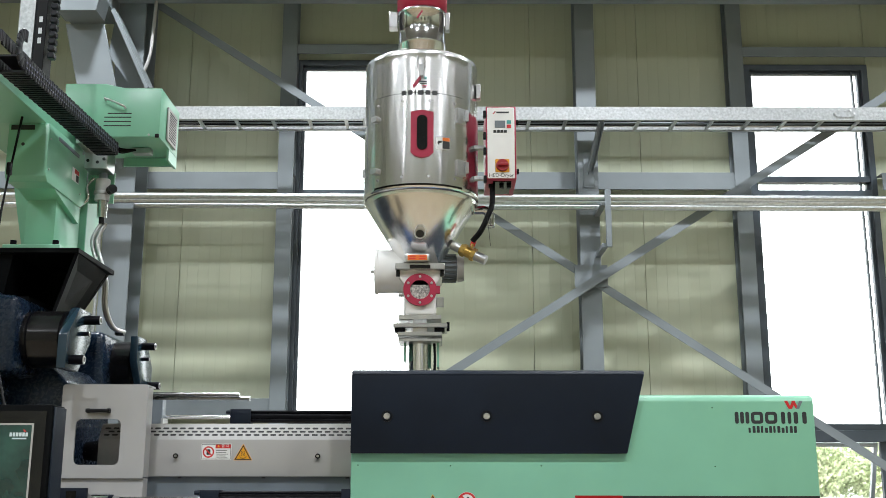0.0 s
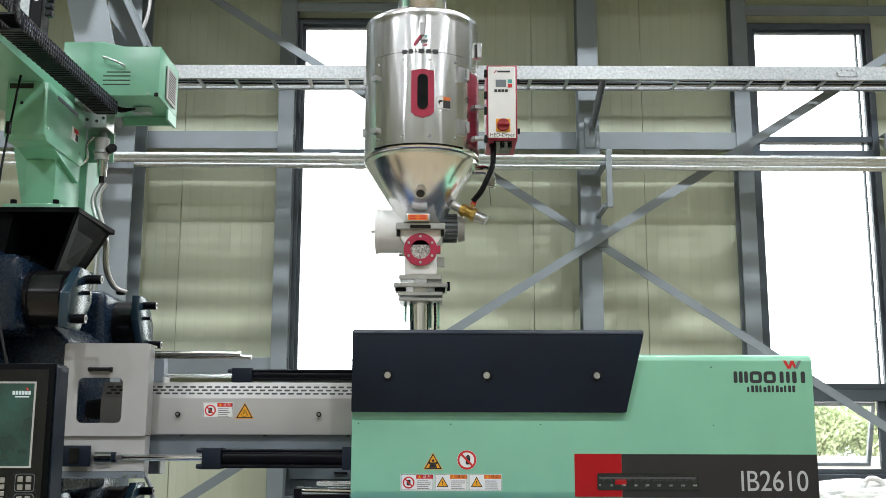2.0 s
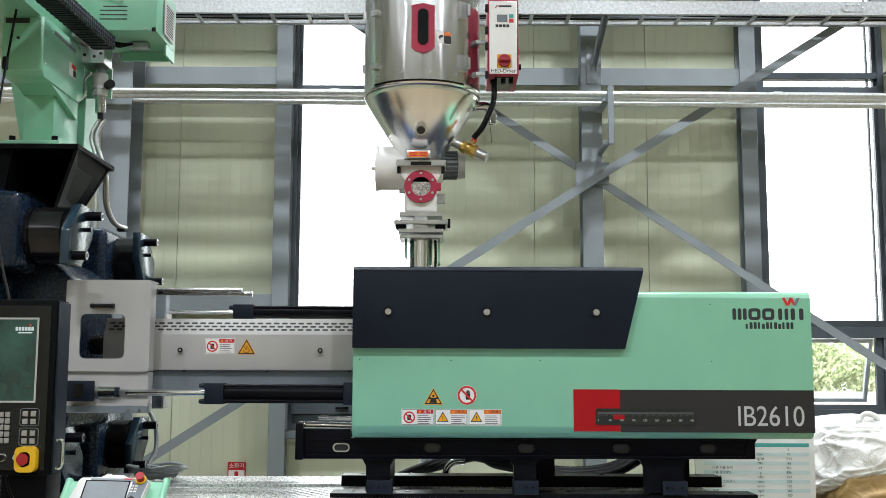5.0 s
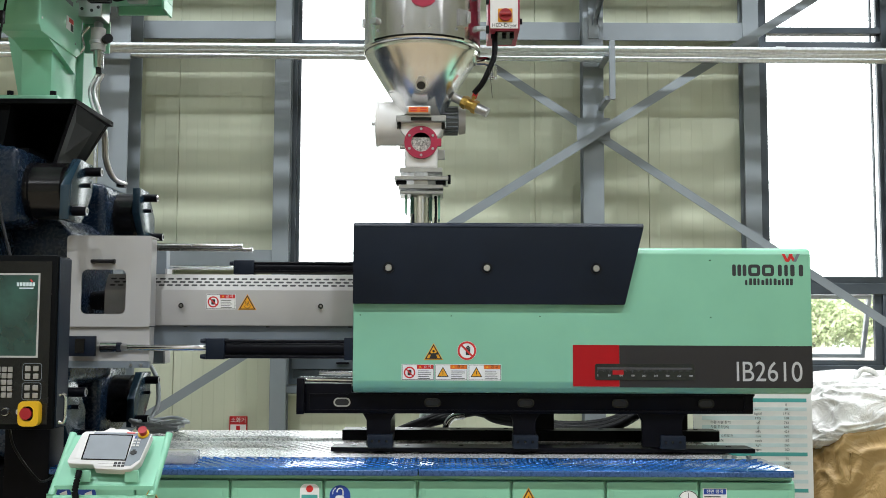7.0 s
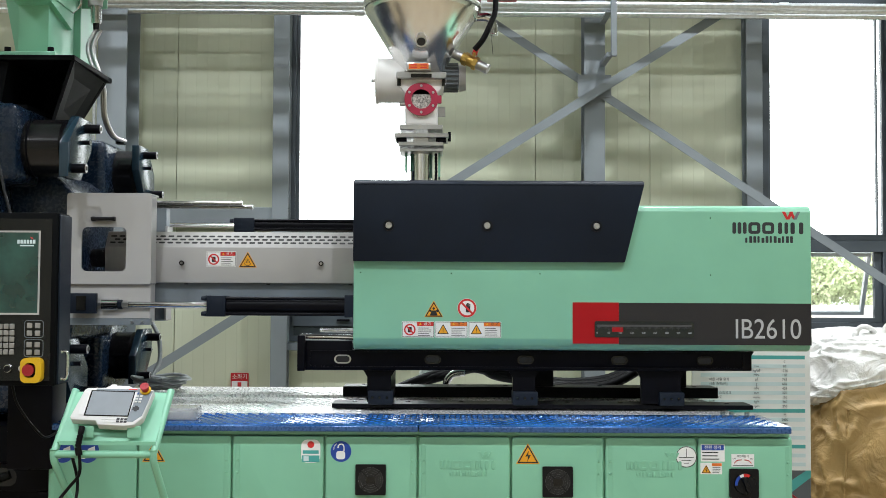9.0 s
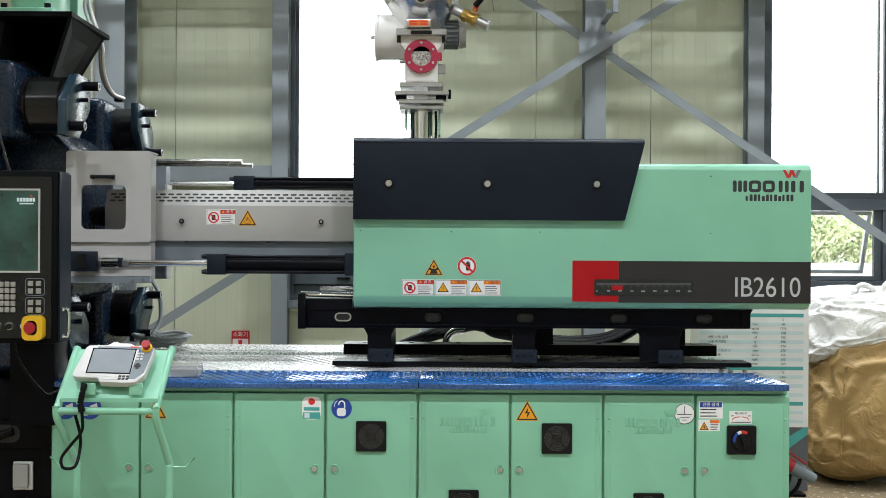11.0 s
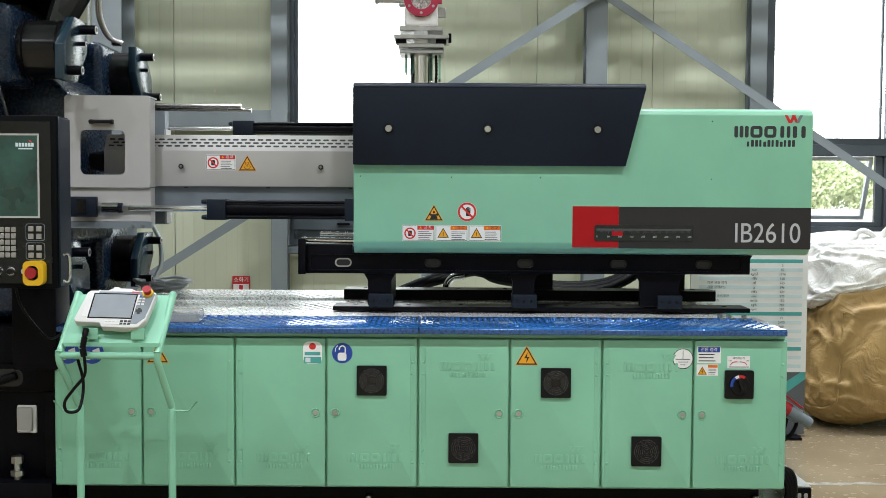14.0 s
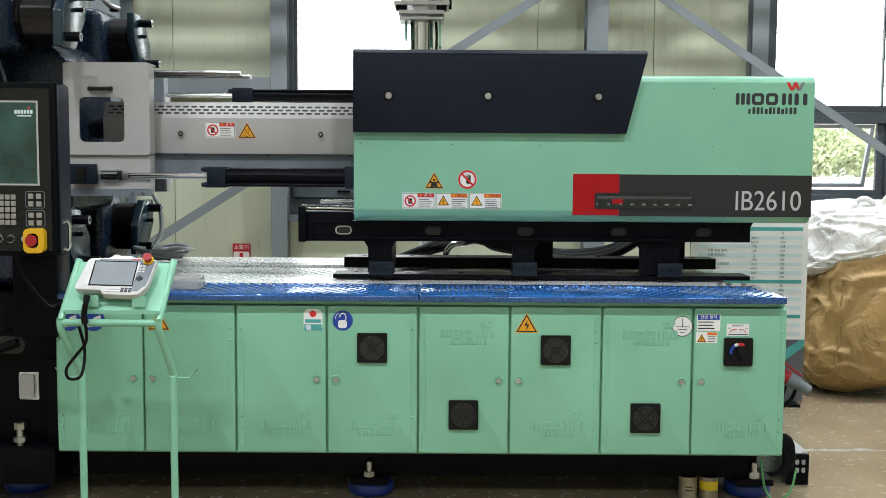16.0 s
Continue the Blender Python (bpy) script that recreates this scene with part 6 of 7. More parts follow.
# kick beam reaching into the hall, with its chain
kb = part("kick_beam", prism_x(B(), [(4.2, 3.70), (4.2, 3.81), (6.45, 3.81), (6.45, 3.70)], -2.75, -2.29, 0.006, 2), GREEN, rob)
part("beam_lip", box(B(), -2.76, -2.262, 4.2, 5.70, 3.686, 3.698, 0.002, 1), GREEN, rob)
bk = part("bearing_plate", box(B(), -2.255, -2.10, 6.30, 6.46, 3.60, 3.78, 0.004, 1), STEEL, rob, "machined steel bearing plate")
for x, z in ((-2.22, 3.74), (-2.17, 3.70), (-2.13, 3.74), (-2.22, 3.65), (-2.16, 3.64), (-2.12, 3.66)):
    part("screw_hole", cyl(B(), (x, 6.30, z), (x, 6.296, z), 0.010, seg=10), INK, bk)
part("linear_rail", box(B(), -2.235, -2.20, 6.1, 6.299, 3.70, 3.76, 0.003, 1), STEEL, rob)
CHAINM = material("drag_chain_plastic", (0.008, 0.008, 0.012), 0.35, vary=0.2, bump=0.1, spec=0.35)
CHAINPIN = material("worn_chain_pin", (0.13, 0.13, 0.19), 0.35, vary=0.2)
CH0, CH1, CHN = 4.86, 6.22, 46


def chain_x(y):
    return -2.062 + 0.05 * (y - CH0) / (CH1 - CH0)


ch = part("drag_chain", obox(B(), pose(chain_x(5.475) - 0.06, 5.475, 3.715, 0, 0, -2.0), 0.10, CH1 - CH0, 0.010), CHAINM, rob, "black plastic drag chain")
for k in range(CHN):
    y = CH0 + k * (CH1 - CH0) / CHN
    x = chain_x(y)
    for a in (x, x - 0.125):
        part("chain_link", obox(B(), pose(a, y + 0.015, 3.695 + (0.003 if k % 2 else 0), 0, 0, -2.0), 0.010, 0.027, 0.082, 0.005), CHAINM, ch)
    part("chain_pin", cyl(B(), (x + 0.005, y + 0.015, 3.708), (x + 0.009, y + 0.015, 3.708), 0.007, seg=8), CHAINPIN, ch)
    part("chain_pin", cyl(B(), (x + 0.005, y + 0.015, 3.680), (x + 0.009, y + 0.015, 3.680), 0.0055, seg=8), CHAINPIN, ch)
    part("chain_bar", box(B(), x - 0.122, x - 0.003, y + 0.008, y + 0.022, 3.655, 3.668), CHAINM, ch)
for k in range(9):
    a = radians(-90 + 22.5 * k)
    for x in (-2.067, -2.187):
        part("chain_link", obox(B(), Matrix.Translation((x, CH0 - 0.07 * math.cos(a), 3.77 + 0.075 * math.sin(a))) @ Matrix.Rotation(-a, 4, "X"), 0.012, 0.06, 0.034, 0.004), CHAINM, ch)
for k in range(14):
    part("chain_link", box(B(), -2.192, -2.18, CH0 + 0.04 * k, CH0 + 0.033 + 0.04 * k, 3.80, 3.875, 0.005, 1), CHAINM, ch)
# traverse box
tb = part("traverse_box", prism(B(), [(-1.756, 3.773), (-1.756, 4.093), (-1.99, 4.093), (-2.11, 4.122), (-2.36, 4.122), (-2.36, 3.773)], 6.20, 6.65, 0.006, 2), GREEN, rob, "mint-green traverse drive box with vents")
for k, (x0, z) in enumerate(((-2.085, 3.925), (-2.105, 3.90), (-2.105, 3.872), (-2.105, 3.845))):
    part("vent_slot", plate(round_rect(x0, -1.935, z - 0.0035, z + 0.0035, 0.003, 2), 6.1995), INK, tb)
hg = part("grip", tube(B(), [(-2.10, 6.195, 4.012), (-2.10, 6.165, 4.012), (-2.03, 6.160, 3.985), (-1.975, 6.165, 3.96), (-1.975, 6.195, 3.96)], 0.007, 8, smooth=False), STEEL, tb, "steel bar grip")
vg = part("side_vent", box(B(), -1.754, -1.742, 6.34, 6.56, 3.80, 4.02, 0.004, 1), GREYSHEET, tb, "louvred side vent")
for k in range(11):
    part("louvre", box(B(), -1.743, -1.7405, 6.37, 6.53, 3.82 + k * 0.017, 3.827 + k * 0.017), INK, vg)
part("bottom_flange", box(B(), -2.10, -1.765, 6.63, 6.65, 3.715, 3.772), GREEN, tb)
part("bottom_bracket", box(B(), -1.772, -1.758, 6.45, 6.65, 3.70, 3.772), GREEN, tb)
part("solenoid", box(B(), -1.98, -1.86, 6.40, 6.46, 3.73, 3.768, 0.004, 1), STEEL, tb)
for k in range(3):
    part("cable", tube(B(), [(-2.07, 6.35, 3.76 - 0.01 * k), (-2.02, 6.33, 3.735 - 0.012 * k), (-1.95, 6.38, 3.745)], 0.006, 6), RUBBER, tb)
part("corner_stop", box(B(), -1.78, -1.755, 6.185, 6.20, 3.765, 3.79, 0.004, 1), PLASTIC, tb)
part("bin_screw", cyl(B(), (-1.82, 6.20, 3.785), (-1.82, 6.193, 3.785), 0.007, seg=8), STEEL, tb)
# upright arm
ua = part("upright_arm", box(B(), -2.435, -2.335, 5.60, 5.72, 3.811, 5.2, 0.004, 1), GALV, rob, "aluminium upright arm with black guide")
part("guide_cover", box(B(), -2.330, -2.265, 5.58, 5.70, 3.811, 5.2, 0.003, 1), PLASTIC, ua)
for k, z in enumerate((4.12, 4.18, 4.25)):
    part("mark_block", box(B(), -2.307, -2.287, 5.578, 5.5795, z, z + 0.035), GALV, ua)
part("rack_strip", box(B(), -2.345, -2.333, 5.575, 5.599, 3.811, 5.2), GALV, ua)
for k in range(26):
    part("chain_link", box(B(), -2.245, -2.205, 5.57, 5.62, 4.03 + k * 0.043, 4.066 + k * 0.043, 0.006, 1), CHAINM, ua)
# air regulator with hoses
ar = thing("air_regulator", (-2.15, 6.4, 3.3), "compressed-air filter regulator with clear bowl", "air regulator")
part("mount_plate", box(B(), -2.27, -2.10, 6.47, 6.485, 3.42, 3.62), GREEN, ar)
part("regulator_body", cyl(B(), (-2.155, 6.42, 3.42), (-2.155, 6.42, 3.56), 0.045, seg=20), GREYSHEET, ar)
part("regulator_cap", cyl(B(), (-2.155, 6.42, 3.56), (-2.155, 6.42, 3.60), 0.030, 0.026, 16), MIDGREY, ar)
part("collar", cyl(B(), (-2.155, 6.42, 3.46), (-2.155, 6.42, 3.48), 0.052, seg=20), STEEL, ar)
part("bowl", cyl(B(), (-2.148, 6.42, 3.31), (-2.150, 6.42, 3.42), 0.030, 0.034, 20), CHROME, ar, "clear polished bowl")
part("drain", cyl(B(), (-2.146, 6.42, 3.275), (-2.148, 6.42, 3.31), 0.018, seg=12), PLASTIC, ar)
part("gauge", cyl(B(), (-2.10, 6.40, 3.485), (-2.07, 6.36, 3.485), 0.028, seg=18), PLASTIC, ar)
part("tubing", tube(B(), [(-2.20, 6.38, 3.56), (-2.235, 6.36, 3.50), (-2.225, 6.36, 3.42), (-2.28, 6.36, 3.36)], 0.010, 8), CHROME, ar)
for k, o in enumerate((0.0, 0.028)):
    part("hose", tube(B(), [(-2.155 + o, 6.44, 3.28), (-2.195 + o, 6.42, 3.16), (-2.155 + o, 6.42, 3.02), (-2.105 + o * 0.5, 6.42, 2.90), (-2.10 + o * 0.4, 6.45, 2.74), (-2.06 + o * 0.3, 6.5, 2.63), (-1.99, 6.55, 2.60)], 0.014, 8, steps=12, ripple=0.04), STEEL, ar, "braided steel hose")
part("clip", box(B(), -2.05, -2.0, 6.53, 6.58, 2.585, 2.615), RUBBER, ar)
# hanging cable at the robot
hc = thing("hanging_cable", (-2.2, 4.8, 2.0), "thin black cable hanging from the robot beam", "cable")
part("cord", tube(B(), [(-2.36, 5.6, 3.70), (-2.345, 5.5, 3.45), (-2.30, 5.3, 3.05), (-2.22, 5.1, 2.65), (-2.10, 4.95, 2.25), (-1.99, 4.84, 1.99)], 0.007, 6), RUBBER, hc)
part("connector", box(B(), -2.352, -2.328, 5.43, 5.46, 3.30, 3.37, 0.004, 1), PLASTIC, hc)

# ---- control panel ----
pan = thing("control_panel", (-1.95, 4.76, 1.2), "dark grey machine control panel with screen and keypad", "control panel")
part("case", box(B(), -2.28, -1.731, 4.705, 4.87, 1.245, 2.02, 0.006, 2), CASE, pan)
part("side_case", box(B(), -1.7305, -1.722, 4.725, 4.865, 1.25, 2.012, 0.003, 1), NAVY, pan)
part("face_film", box(B(), -2.26, -1.752, 4.701, 4.7048, 1.268, 1.992), material("grey_panel_film", (0.008, 0.0085, 0.009), 0.25, vary=0.2, scale=9, bump=0.35, grain=14, coat=0.15, spec=0.3), pan)
bz = part("screen_bezel", frame_plate(B(), rect(-2.245, -1.803, 1.562, 1.938), rect(-2.237, -1.811, 1.570, 1.930), 4.6985, 4.7008), GREYSHEET, pan, "pale screen border")
# teal screen; its lighter blotches paint the reflections in the wrinkled film
SCREEN = material("screen_with_film_glints", (0.022, 0.075, 0.064), 0.06, scale=9, bump=0.6, grain=11, second=(0.008, 0.026, 0.024), coat=1.0)
part("screen", box(B(), -2.237, -1.811, 4.6992, 4.7008, 1.570, 1.930), SCREEN, pan, "dark green screen under wrinkled film")
for k in range(6):
    part("maker_block", box(B(), -1.907 + k * 0.014, -1.896 + k * 0.014, 4.6985, 4.6991, 1.880, 1.897), PALE, bz)
part("maker_line", box(B(), -1.895, -1.832, 4.6985, 4.6991, 1.868, 1.874), PALE, bz)
part("chevron", prism(B(), [(-1.850, 1.910), (-1.842, 1.910), (-1.834, 1.900), (-1.842, 1.900)][::-1], 4.6985, 4.6991), LRED, bz)
KEY = material("grey_key", (0.25, 0.24, 0.22), 0.5, vary=0.05)
for r in range(5):
    for c in range(8):
        x, z = -1.922 - c * 0.0265, 1.510 - r * 0.0285
        part("key", box(B(), x - 0.011, x + 0.011, 4.695, 4.7008, z - 0.0115, z + 0.0115, 0.002, 1), KEY, pan)
for z0 in (1.515, 1.430):
    part("key_frame", frame_plate(B(), round_rect(-1.868, -1.782, z0 - 0.055, z0 + 0.022, 0.012), round_rect(-1.866, -1.784, z0 - 0.053, z0 + 0.020, 0.011), 4.6995, 4.7008), MIDGREY, pan)
    for r in range(2):
        for c in range(2):
            x, z = -1.844 + c * 0.036, z0 - 0.001 - r * 0.034
            part("key", box(B(), x - 0.012, x + 0.012, 4.695, 4.7008, z - 0.012, z + 0.012, 0.002, 1), KEY, pan)
for x, r in ((-1.937, 0.017), (-1.99, 0.017)):
    kn = part("selector_rim", cyl(B(), (x, 4.7008, 1.322), (x, 4.692, 1.322), r + 0.004, r, 24), CHROME, pan)
    part("selector", cyl(B(), (x, 4.692, 1.322), (x, 4.684, 1.322), r * 0.8, seg=20), PLASTIC, kn)
part("white_button", cyl(B(), (-1.872, 4.7008, 1.323), (-1.872, 4.688, 1.323), 0.015, seg=20), GREYSHEET, pan)
YEL = material("yellow_guard", (0.62, 0.36, 0.01), 0.35, vary=0.05)
es = part("estop_guard", frame_plate(B(), round_rect(-1.868, -1.776, 1.262, 1.372, 0.025, 5), round_rect(-1.852, -1.800, 1.285, 1.350, 0.022, 5), 4.660, 4.7008), YEL, pan, "yellow emergency-stop guard")
part("estop_button", cyl(B(), (-1.832, 4.7008, 1.318), (-1.832, 4.655, 1.318), 0.020, 0.026, 28), RED, es, "red emergency-stop button")
hn = part("handle", tube(B(), [(-1.722, 4.76, 1.395), (-1.698, 4.76, 1.393), (-1.694, 4.76, 1.335), (-1.698, 4.76, 1.277), (-1.722, 4.76, 1.274)], 0.008, 8, steps=3), CHROME, pan, "chrome side handle")
part("arm", box(B(), -2.1, -1.9, 4.86, 5.36, 1.30, 1.42, 0.01, 2), PLASTIC, pan)
part("arm_column", box(B(), -2.12, -1.90, 5.14, 5.34, 0.80, 1.30, 0.01, 2), BLACK, pan)
part("case_cable", tube(B(), [(-1.95, 4.78, 1.245), (-1.93, 4.8, 1.15), (-1.88, 4.9, 1.02), (-1.86, 5.0, 0.98), (-1.86, 5.3, 1.02)], 0.006, 6), RUBBER, pan)

# ---- pendant stand ----
st = thing("pendant_stand", (-1.4, 4.6, FLOOR), "mint-green tubular pendant stand with sloping tray", "stand")
TUBE = 0.0165
for x, s in ((-1.627, -1), (-1.214, 1)):
    xt = x + 0.052 * s if s < 0 else x - 0.035
    part("leg", tube(B(), [(x, 4.68, FLOOR), (x, 4.68, 0.4), (x, 4.68, 0.68), (x + 0.1 * (xt - x), 4.672, 0.735), (x + 0.85 * (xt - x), 4.59, 0.905), (xt, 4.575, 0.945), (xt, 4.572, 0.985)], TUBE, 12, steps=5), GREEN, st)
    part("arm", cyl(B(), (x + 0.052 * s if s < 0 else x - 0.035, 4.574, 0.968), (-1.655 if s < 0 else -1.225, 4.766, 1.222), TUBE, seg=14), GREEN, st)
    part("hook", tube(B(), [(x + 0.015 * s, 4.68, 0.70), (x + 0.075 * s, 4.68, 0.70), (x + 0.115 * s, 4.67, 0.745)], 0.004, 6, smooth=False), GREEN, st)
part("front_bar", cyl(B(), (-1.679, 4.575, 0.964), (-1.249, 4.575, 0.964), TUBE, seg=14), GREEN, st)
part("foot_bar", cyl(B(), (-1.627, 4.50, FLOOR + 0.02), (-1.627, 5.0, FLOOR + 0.02), TUBE, seg=12), GREEN, st)
part("foot_bar", cyl(B(), (-1.214, 4.50, FLOOR + 0.02), (-1.214, 5.0, FLOOR + 0.02), TUBE, seg=12), GREEN, st)
bm = B()
q = [(-1.668, 4.580, 1.016), (-1.243, 4.580, 1.016), (-1.226, 4.752, 1.214), (-1.644, 4.752, 1.216)]
a = [bm.verts.new(c) for c in q]
b = [bm.verts.new((c[0], c[1] + 0.004, c[2] - 0.006)) for c in q]
for f in ((a[0], a[1], a[2], a[3]), (b[3], b[2], b[1], b[0]), (a[0], b[0], b[1], a[1]), (a[1], b[1], b[2], a[2]), (a[2], b[2], b[3], a[3]), (a[3], b[3], b[0], a[0])):
    bm.faces.new(f)
bmesh.ops.recalc_face_normals(bm, faces=bm.faces)
tp = part("tray", bm, GREEN, st)
part("tray_lip", box(B(), -1.66, -1.24, 4.578, 4.584, 1.003, 1.02), GREEN, st)
for x in (-1.54, -1.335):
    part("rest_tab", box(B(), x - 0.03, x + 0.03, 4.575, 4.582, 1.035, 1.085, 0.002, 1), GREEN, st)

# teach pendant, leaning on the tray
SHELL = material("pendant_shell", (0.54, 0.53, 0.515), 0.42, vary=0.03)
tpn = thing("teach_pendant", (-1.42, 4.62, 1.07), "white hand-held teach pendant with touch screen on the tray", "teach pendant")
PM = Matrix.Translation((-1.445, 4.648, 1.160)) @ pose(0, 0, 0, -42, 0, 0) @ pose(0, 0, 0, 0, 1.5, 0) @ Matrix.Scale(0.93, 4)


def onp(bm):
    bmesh.ops.transform(bm, matrix=PM, verts=bm.verts)
    return bm


sh = [(0.175, 0.085), (0.155, 0.098), (0.07, 0.100), (0.05, 0.112), (-0.04, 0.112), (-0.06, 0.098), (-0.145, 0.095), (-0.158, 0.08), (-0.185, -0.075), (-0.175, -0.090), (-0.06, -0.092), (-0.045, -0.115), (0.075, -0.118), (0.125, -0.112), (0.155, -0.07)]
part("shell", onp(prism(B(), sh, -0.02, 0.02, 0.005, 2)), SHELL, tpn)
part("grey_band", onp(prism(B(), [(0.17, 0.083), (0.12, 0.092), (-0.10, 0.088), (-0.10, 0.075), (0.10, 0.075), (0.085, -0.095), (0.115, -0.095), (0.150, -0.06)], -0.0212, -0.0202)), MIDGREY, tpn)
part("screen", onp(prism(B(), rect(-0.115, 0.082, -0.062, 0.072), -0.0225, -0.0213)), material("pendant_screen", (0.24, 0.26, 0.28), 0.2, vary=0.06, coat=0.6), tpn, "grey pendant screen")
part("screen_rim", onp(frame_plate(B(), rect(-0.122, 0.088, -0.068, 0.078), rect(-0.116, 0.083, -0.063, 0.073), -0.0222, -0.0213)), DARKSTEEL, tpn)
part("left_field", onp(prism(B(), rect(-0.15, -0.128, -0.06, 0.08), -0.0208, -0.0202)), SHELL, tpn)
for r in range(3):
    for c in range(2):
        part("key", onp(box(B(), 0.098 + c * 0.018, 0.110 + c * 0.018, -0.0245, -0.0213, 0.045 - r * 0.016, 0.054 - r * 0.016)), SHELL, tpn)
kp = part("jog_pad", onp(box(B(), 0.098, 0.128, -0.0245, -0.0213, -0.028, -0.014)), INK, tpn)
part("jog_pad_bar", onp(box(B(), 0.106, 0.120, -0.0245, -0.0213, -0.036, -0.006)), INK, tpn)
for r in range(2):
    for c in range(7):
        part("key", onp(box(B(), -0.035 + c * 0.018, -0.021 + c * 0.018, -0.0225, -0.0201, -0.087 - r * 0.014, -0.077 - r * 0.014)), SHELL if c < 4 else INK, tpn)
eb = part("stop_base", onp(cyl(B(), (0.135, -0.0202, 0.085), (0.135, -0.028, 0.085), 0.026, seg=20)), YEL, tpn)
part("stop_button", onp(cyl(B(), (0.135, -0.028, 0.085), (0.135, -0.056, 0.085), 0.017, 0.021, 22)), RED, tpn, "red stop button")
part("lamp", onp(box(B(), 0.100, 0.108, -0.0235, -0.0213, 0.062, 0.070)), BLUE, tpn)
part("hanger", onp(frame_plate(B(), round_rect(-0.045, -0.015, 0.105, 0.13, 0.008), round_rect(-0.037, -0.023, 0.112, 0.124, 0.005), -0.003, 0.003)), SHELL, tpn)
part("brand_bars", onp(box(B(), 0.055, 0.095, -0.0225, -0.0213, 0.086, 0.092)), LRED, tpn)
part("strain_relief", tube(B(), [(-1.555, 4.565, 1.085), (-1.558, 4.55, 1.05), (-1.566, 4.545, 1.0)], 0.013, 10, steps=8, ripple=0.12), RUBBER, tpn)
part("cord", tube(B(), [(-1.566, 4.545, 1.0), (-1.555, 4.54, 0.94), (-1.56, 4.545, 0.88), (-1.61, 4.56, 0.82), (-1.655, 4.57, 0.76), (-1.65, 4.58, 0.715), (-1.61, 4.60, 0.715), (-1.60, 4.63, 0.76), (-1.605, 4.66, 0.84), (-1.64, 4.68, 0.95)], 0.007, 8), RUBBER, tpn)
part("ferrite", cyl(B(), (-1.566, 4.543, 1.0), (-1.558, 4.541, 0.965), 0.014, seg=12), RUBBER, tpn)

# ---- things on the deck ----
CLEAR = bpy.data.materials.new("clear_acrylic")
CLEAR.use_nodes = True
_b = CLEAR.node_tree.nodes["Principled BSDF"]
_b.inputs["Transmission Weight"].default_value, _b.inputs["Roughness"].default_value = 0.8, 0.15
ab = thing("acrylic_box", (-1.26, 5.5, 1.024), "small clear plastic box on the blue film", "box")
part("shell", box(B(), -1.42, -1.235, 5.30, 5.42, 1.0245, 1.085, 0.004, 1), CLEAR, ab)
part("contents", box(B(), -1.40, -1.25, 5.32, 5.40, 1.026, 1.06), PAPER, ab)
GALVC = material("grey_cable_sheath", (0.24, 0.26, 0.26), 0.45, vary=0.08)
coil = thing("cable_coil", (-1.82, 6.7, 1.036), "loose coil of grey cables on the deck", "cable")
for k in range(6):
    r0 = 0.10 + 0.016 * k
    part("cable", tube(B(), [(-1.80 + r0 * 1.0 * math.cos(a + k), 6.75 + r0 * math.sin(a + k), 1.052 + 0.012 * k + 0.010 * math.sin(3 * a)) for a in np.linspace(0, 5.8, 12)], 0.011, 8, steps=3), GALVC, coil)
part("cable", tube(B(), [(-1.96, 7.1, 1.45), (-1.90, 7.05, 1.35), (-1.88, 7.0, 1.2), (-1.90, 6.9, 1.1), (-1.8, 6.7, 1.06)], 0.015, 8), GALVC, coil)
hz = thing("hydraulic_hoses", (0.5, 6.8, 1.04), "thick black hydraulic hoses looping over the deck", "hose")
for k in range(3):
    part("hose", tube(B(), [(-0.30 + 0.03 * k, 6.75 + 0.05 * k, 1.05), (-0.12 + 0.05 * k, 6.78, 1.12), (0.10 + 0.06 * k, 6.82, 1.175), (0.35, 6.82, 1.165 - 0.02 * k), (0.62, 6.84, 1.12 - 0.02 * k)], 0.026, 10), RUBBER, hz)
for k in range(3):
    part("hose", tube(B(), [(0.60, 6.72 + 0.05 * k, 1.08 + 0.012 * k), (0.85, 6.72 + 0.05 * k, 1.06 + 0.015 * k), (1.08, 6.72 + 0.05 * k, 1.09 + 0.015 * k), (1.28, 6.74 + 0.05 * k, 1.20 + 0.01 * k), (1.34, 6.74, 1.29)], 0.03, 10, steps=14, ripple=0.03), RUBBER, hz)
part("elbow", tube(B(), [(0.02, 6.7, 1.045), (0.03, 6.7, 1.11), (0.07, 6.7, 1.15), (0.14, 6.7, 1.16)], 0.024, 12), CHROME, hz)
WRAP = material("stretch_wrap", (0.45, 0.50, 0.48), 0.35, vary=0.2, scale=30, bump=0.8, grain=50)
part("wrapped_hose", tube(B(), [(-0.14, 7.0, 1.04), (-0.10, 7.0, 1.14), (-0.08, 7.0, 1.3)], 0.05, 12, steps=8, ripple=0.06), WRAP, hz, "film-wrapped hose end")
for x in (1.48, 1.53, 1.61):
    s = single("loose_bolt", cyl(B(), (x, 5.62, 1.033), (x + 0.022, 5.63, 1.033), 0.009, seg=6), STEEL, "small loose steel bolt on the film", "bolt", "loose bolts")

# ---- right of the machine ----
pgl = thing("power_plug", (1.9, 5.7, 0.5), "red and grey industrial power plug on the machine's end", "plug")
d0, d1 = Vector((1.865, 5.75, 0.525)), Vector((2.035, 5.74, 0.430))
dd = (d1 - d0).normalized()
part("socket", cyl(B(), d0 - dd * 0.06, d0 + dd * 0.055, 0.044, seg=24), RED, pgl)
part("mount", box(B(), 1.706, 1.83, 5.68, 5.82, 0.55, 0.70, 0.005, 1), PLASTIC, pgl)
part("collar", cyl(B(), d0 + dd * 0.055, d0 + dd * 0.12, 0.040, seg=20), MIDGREY, pgl)
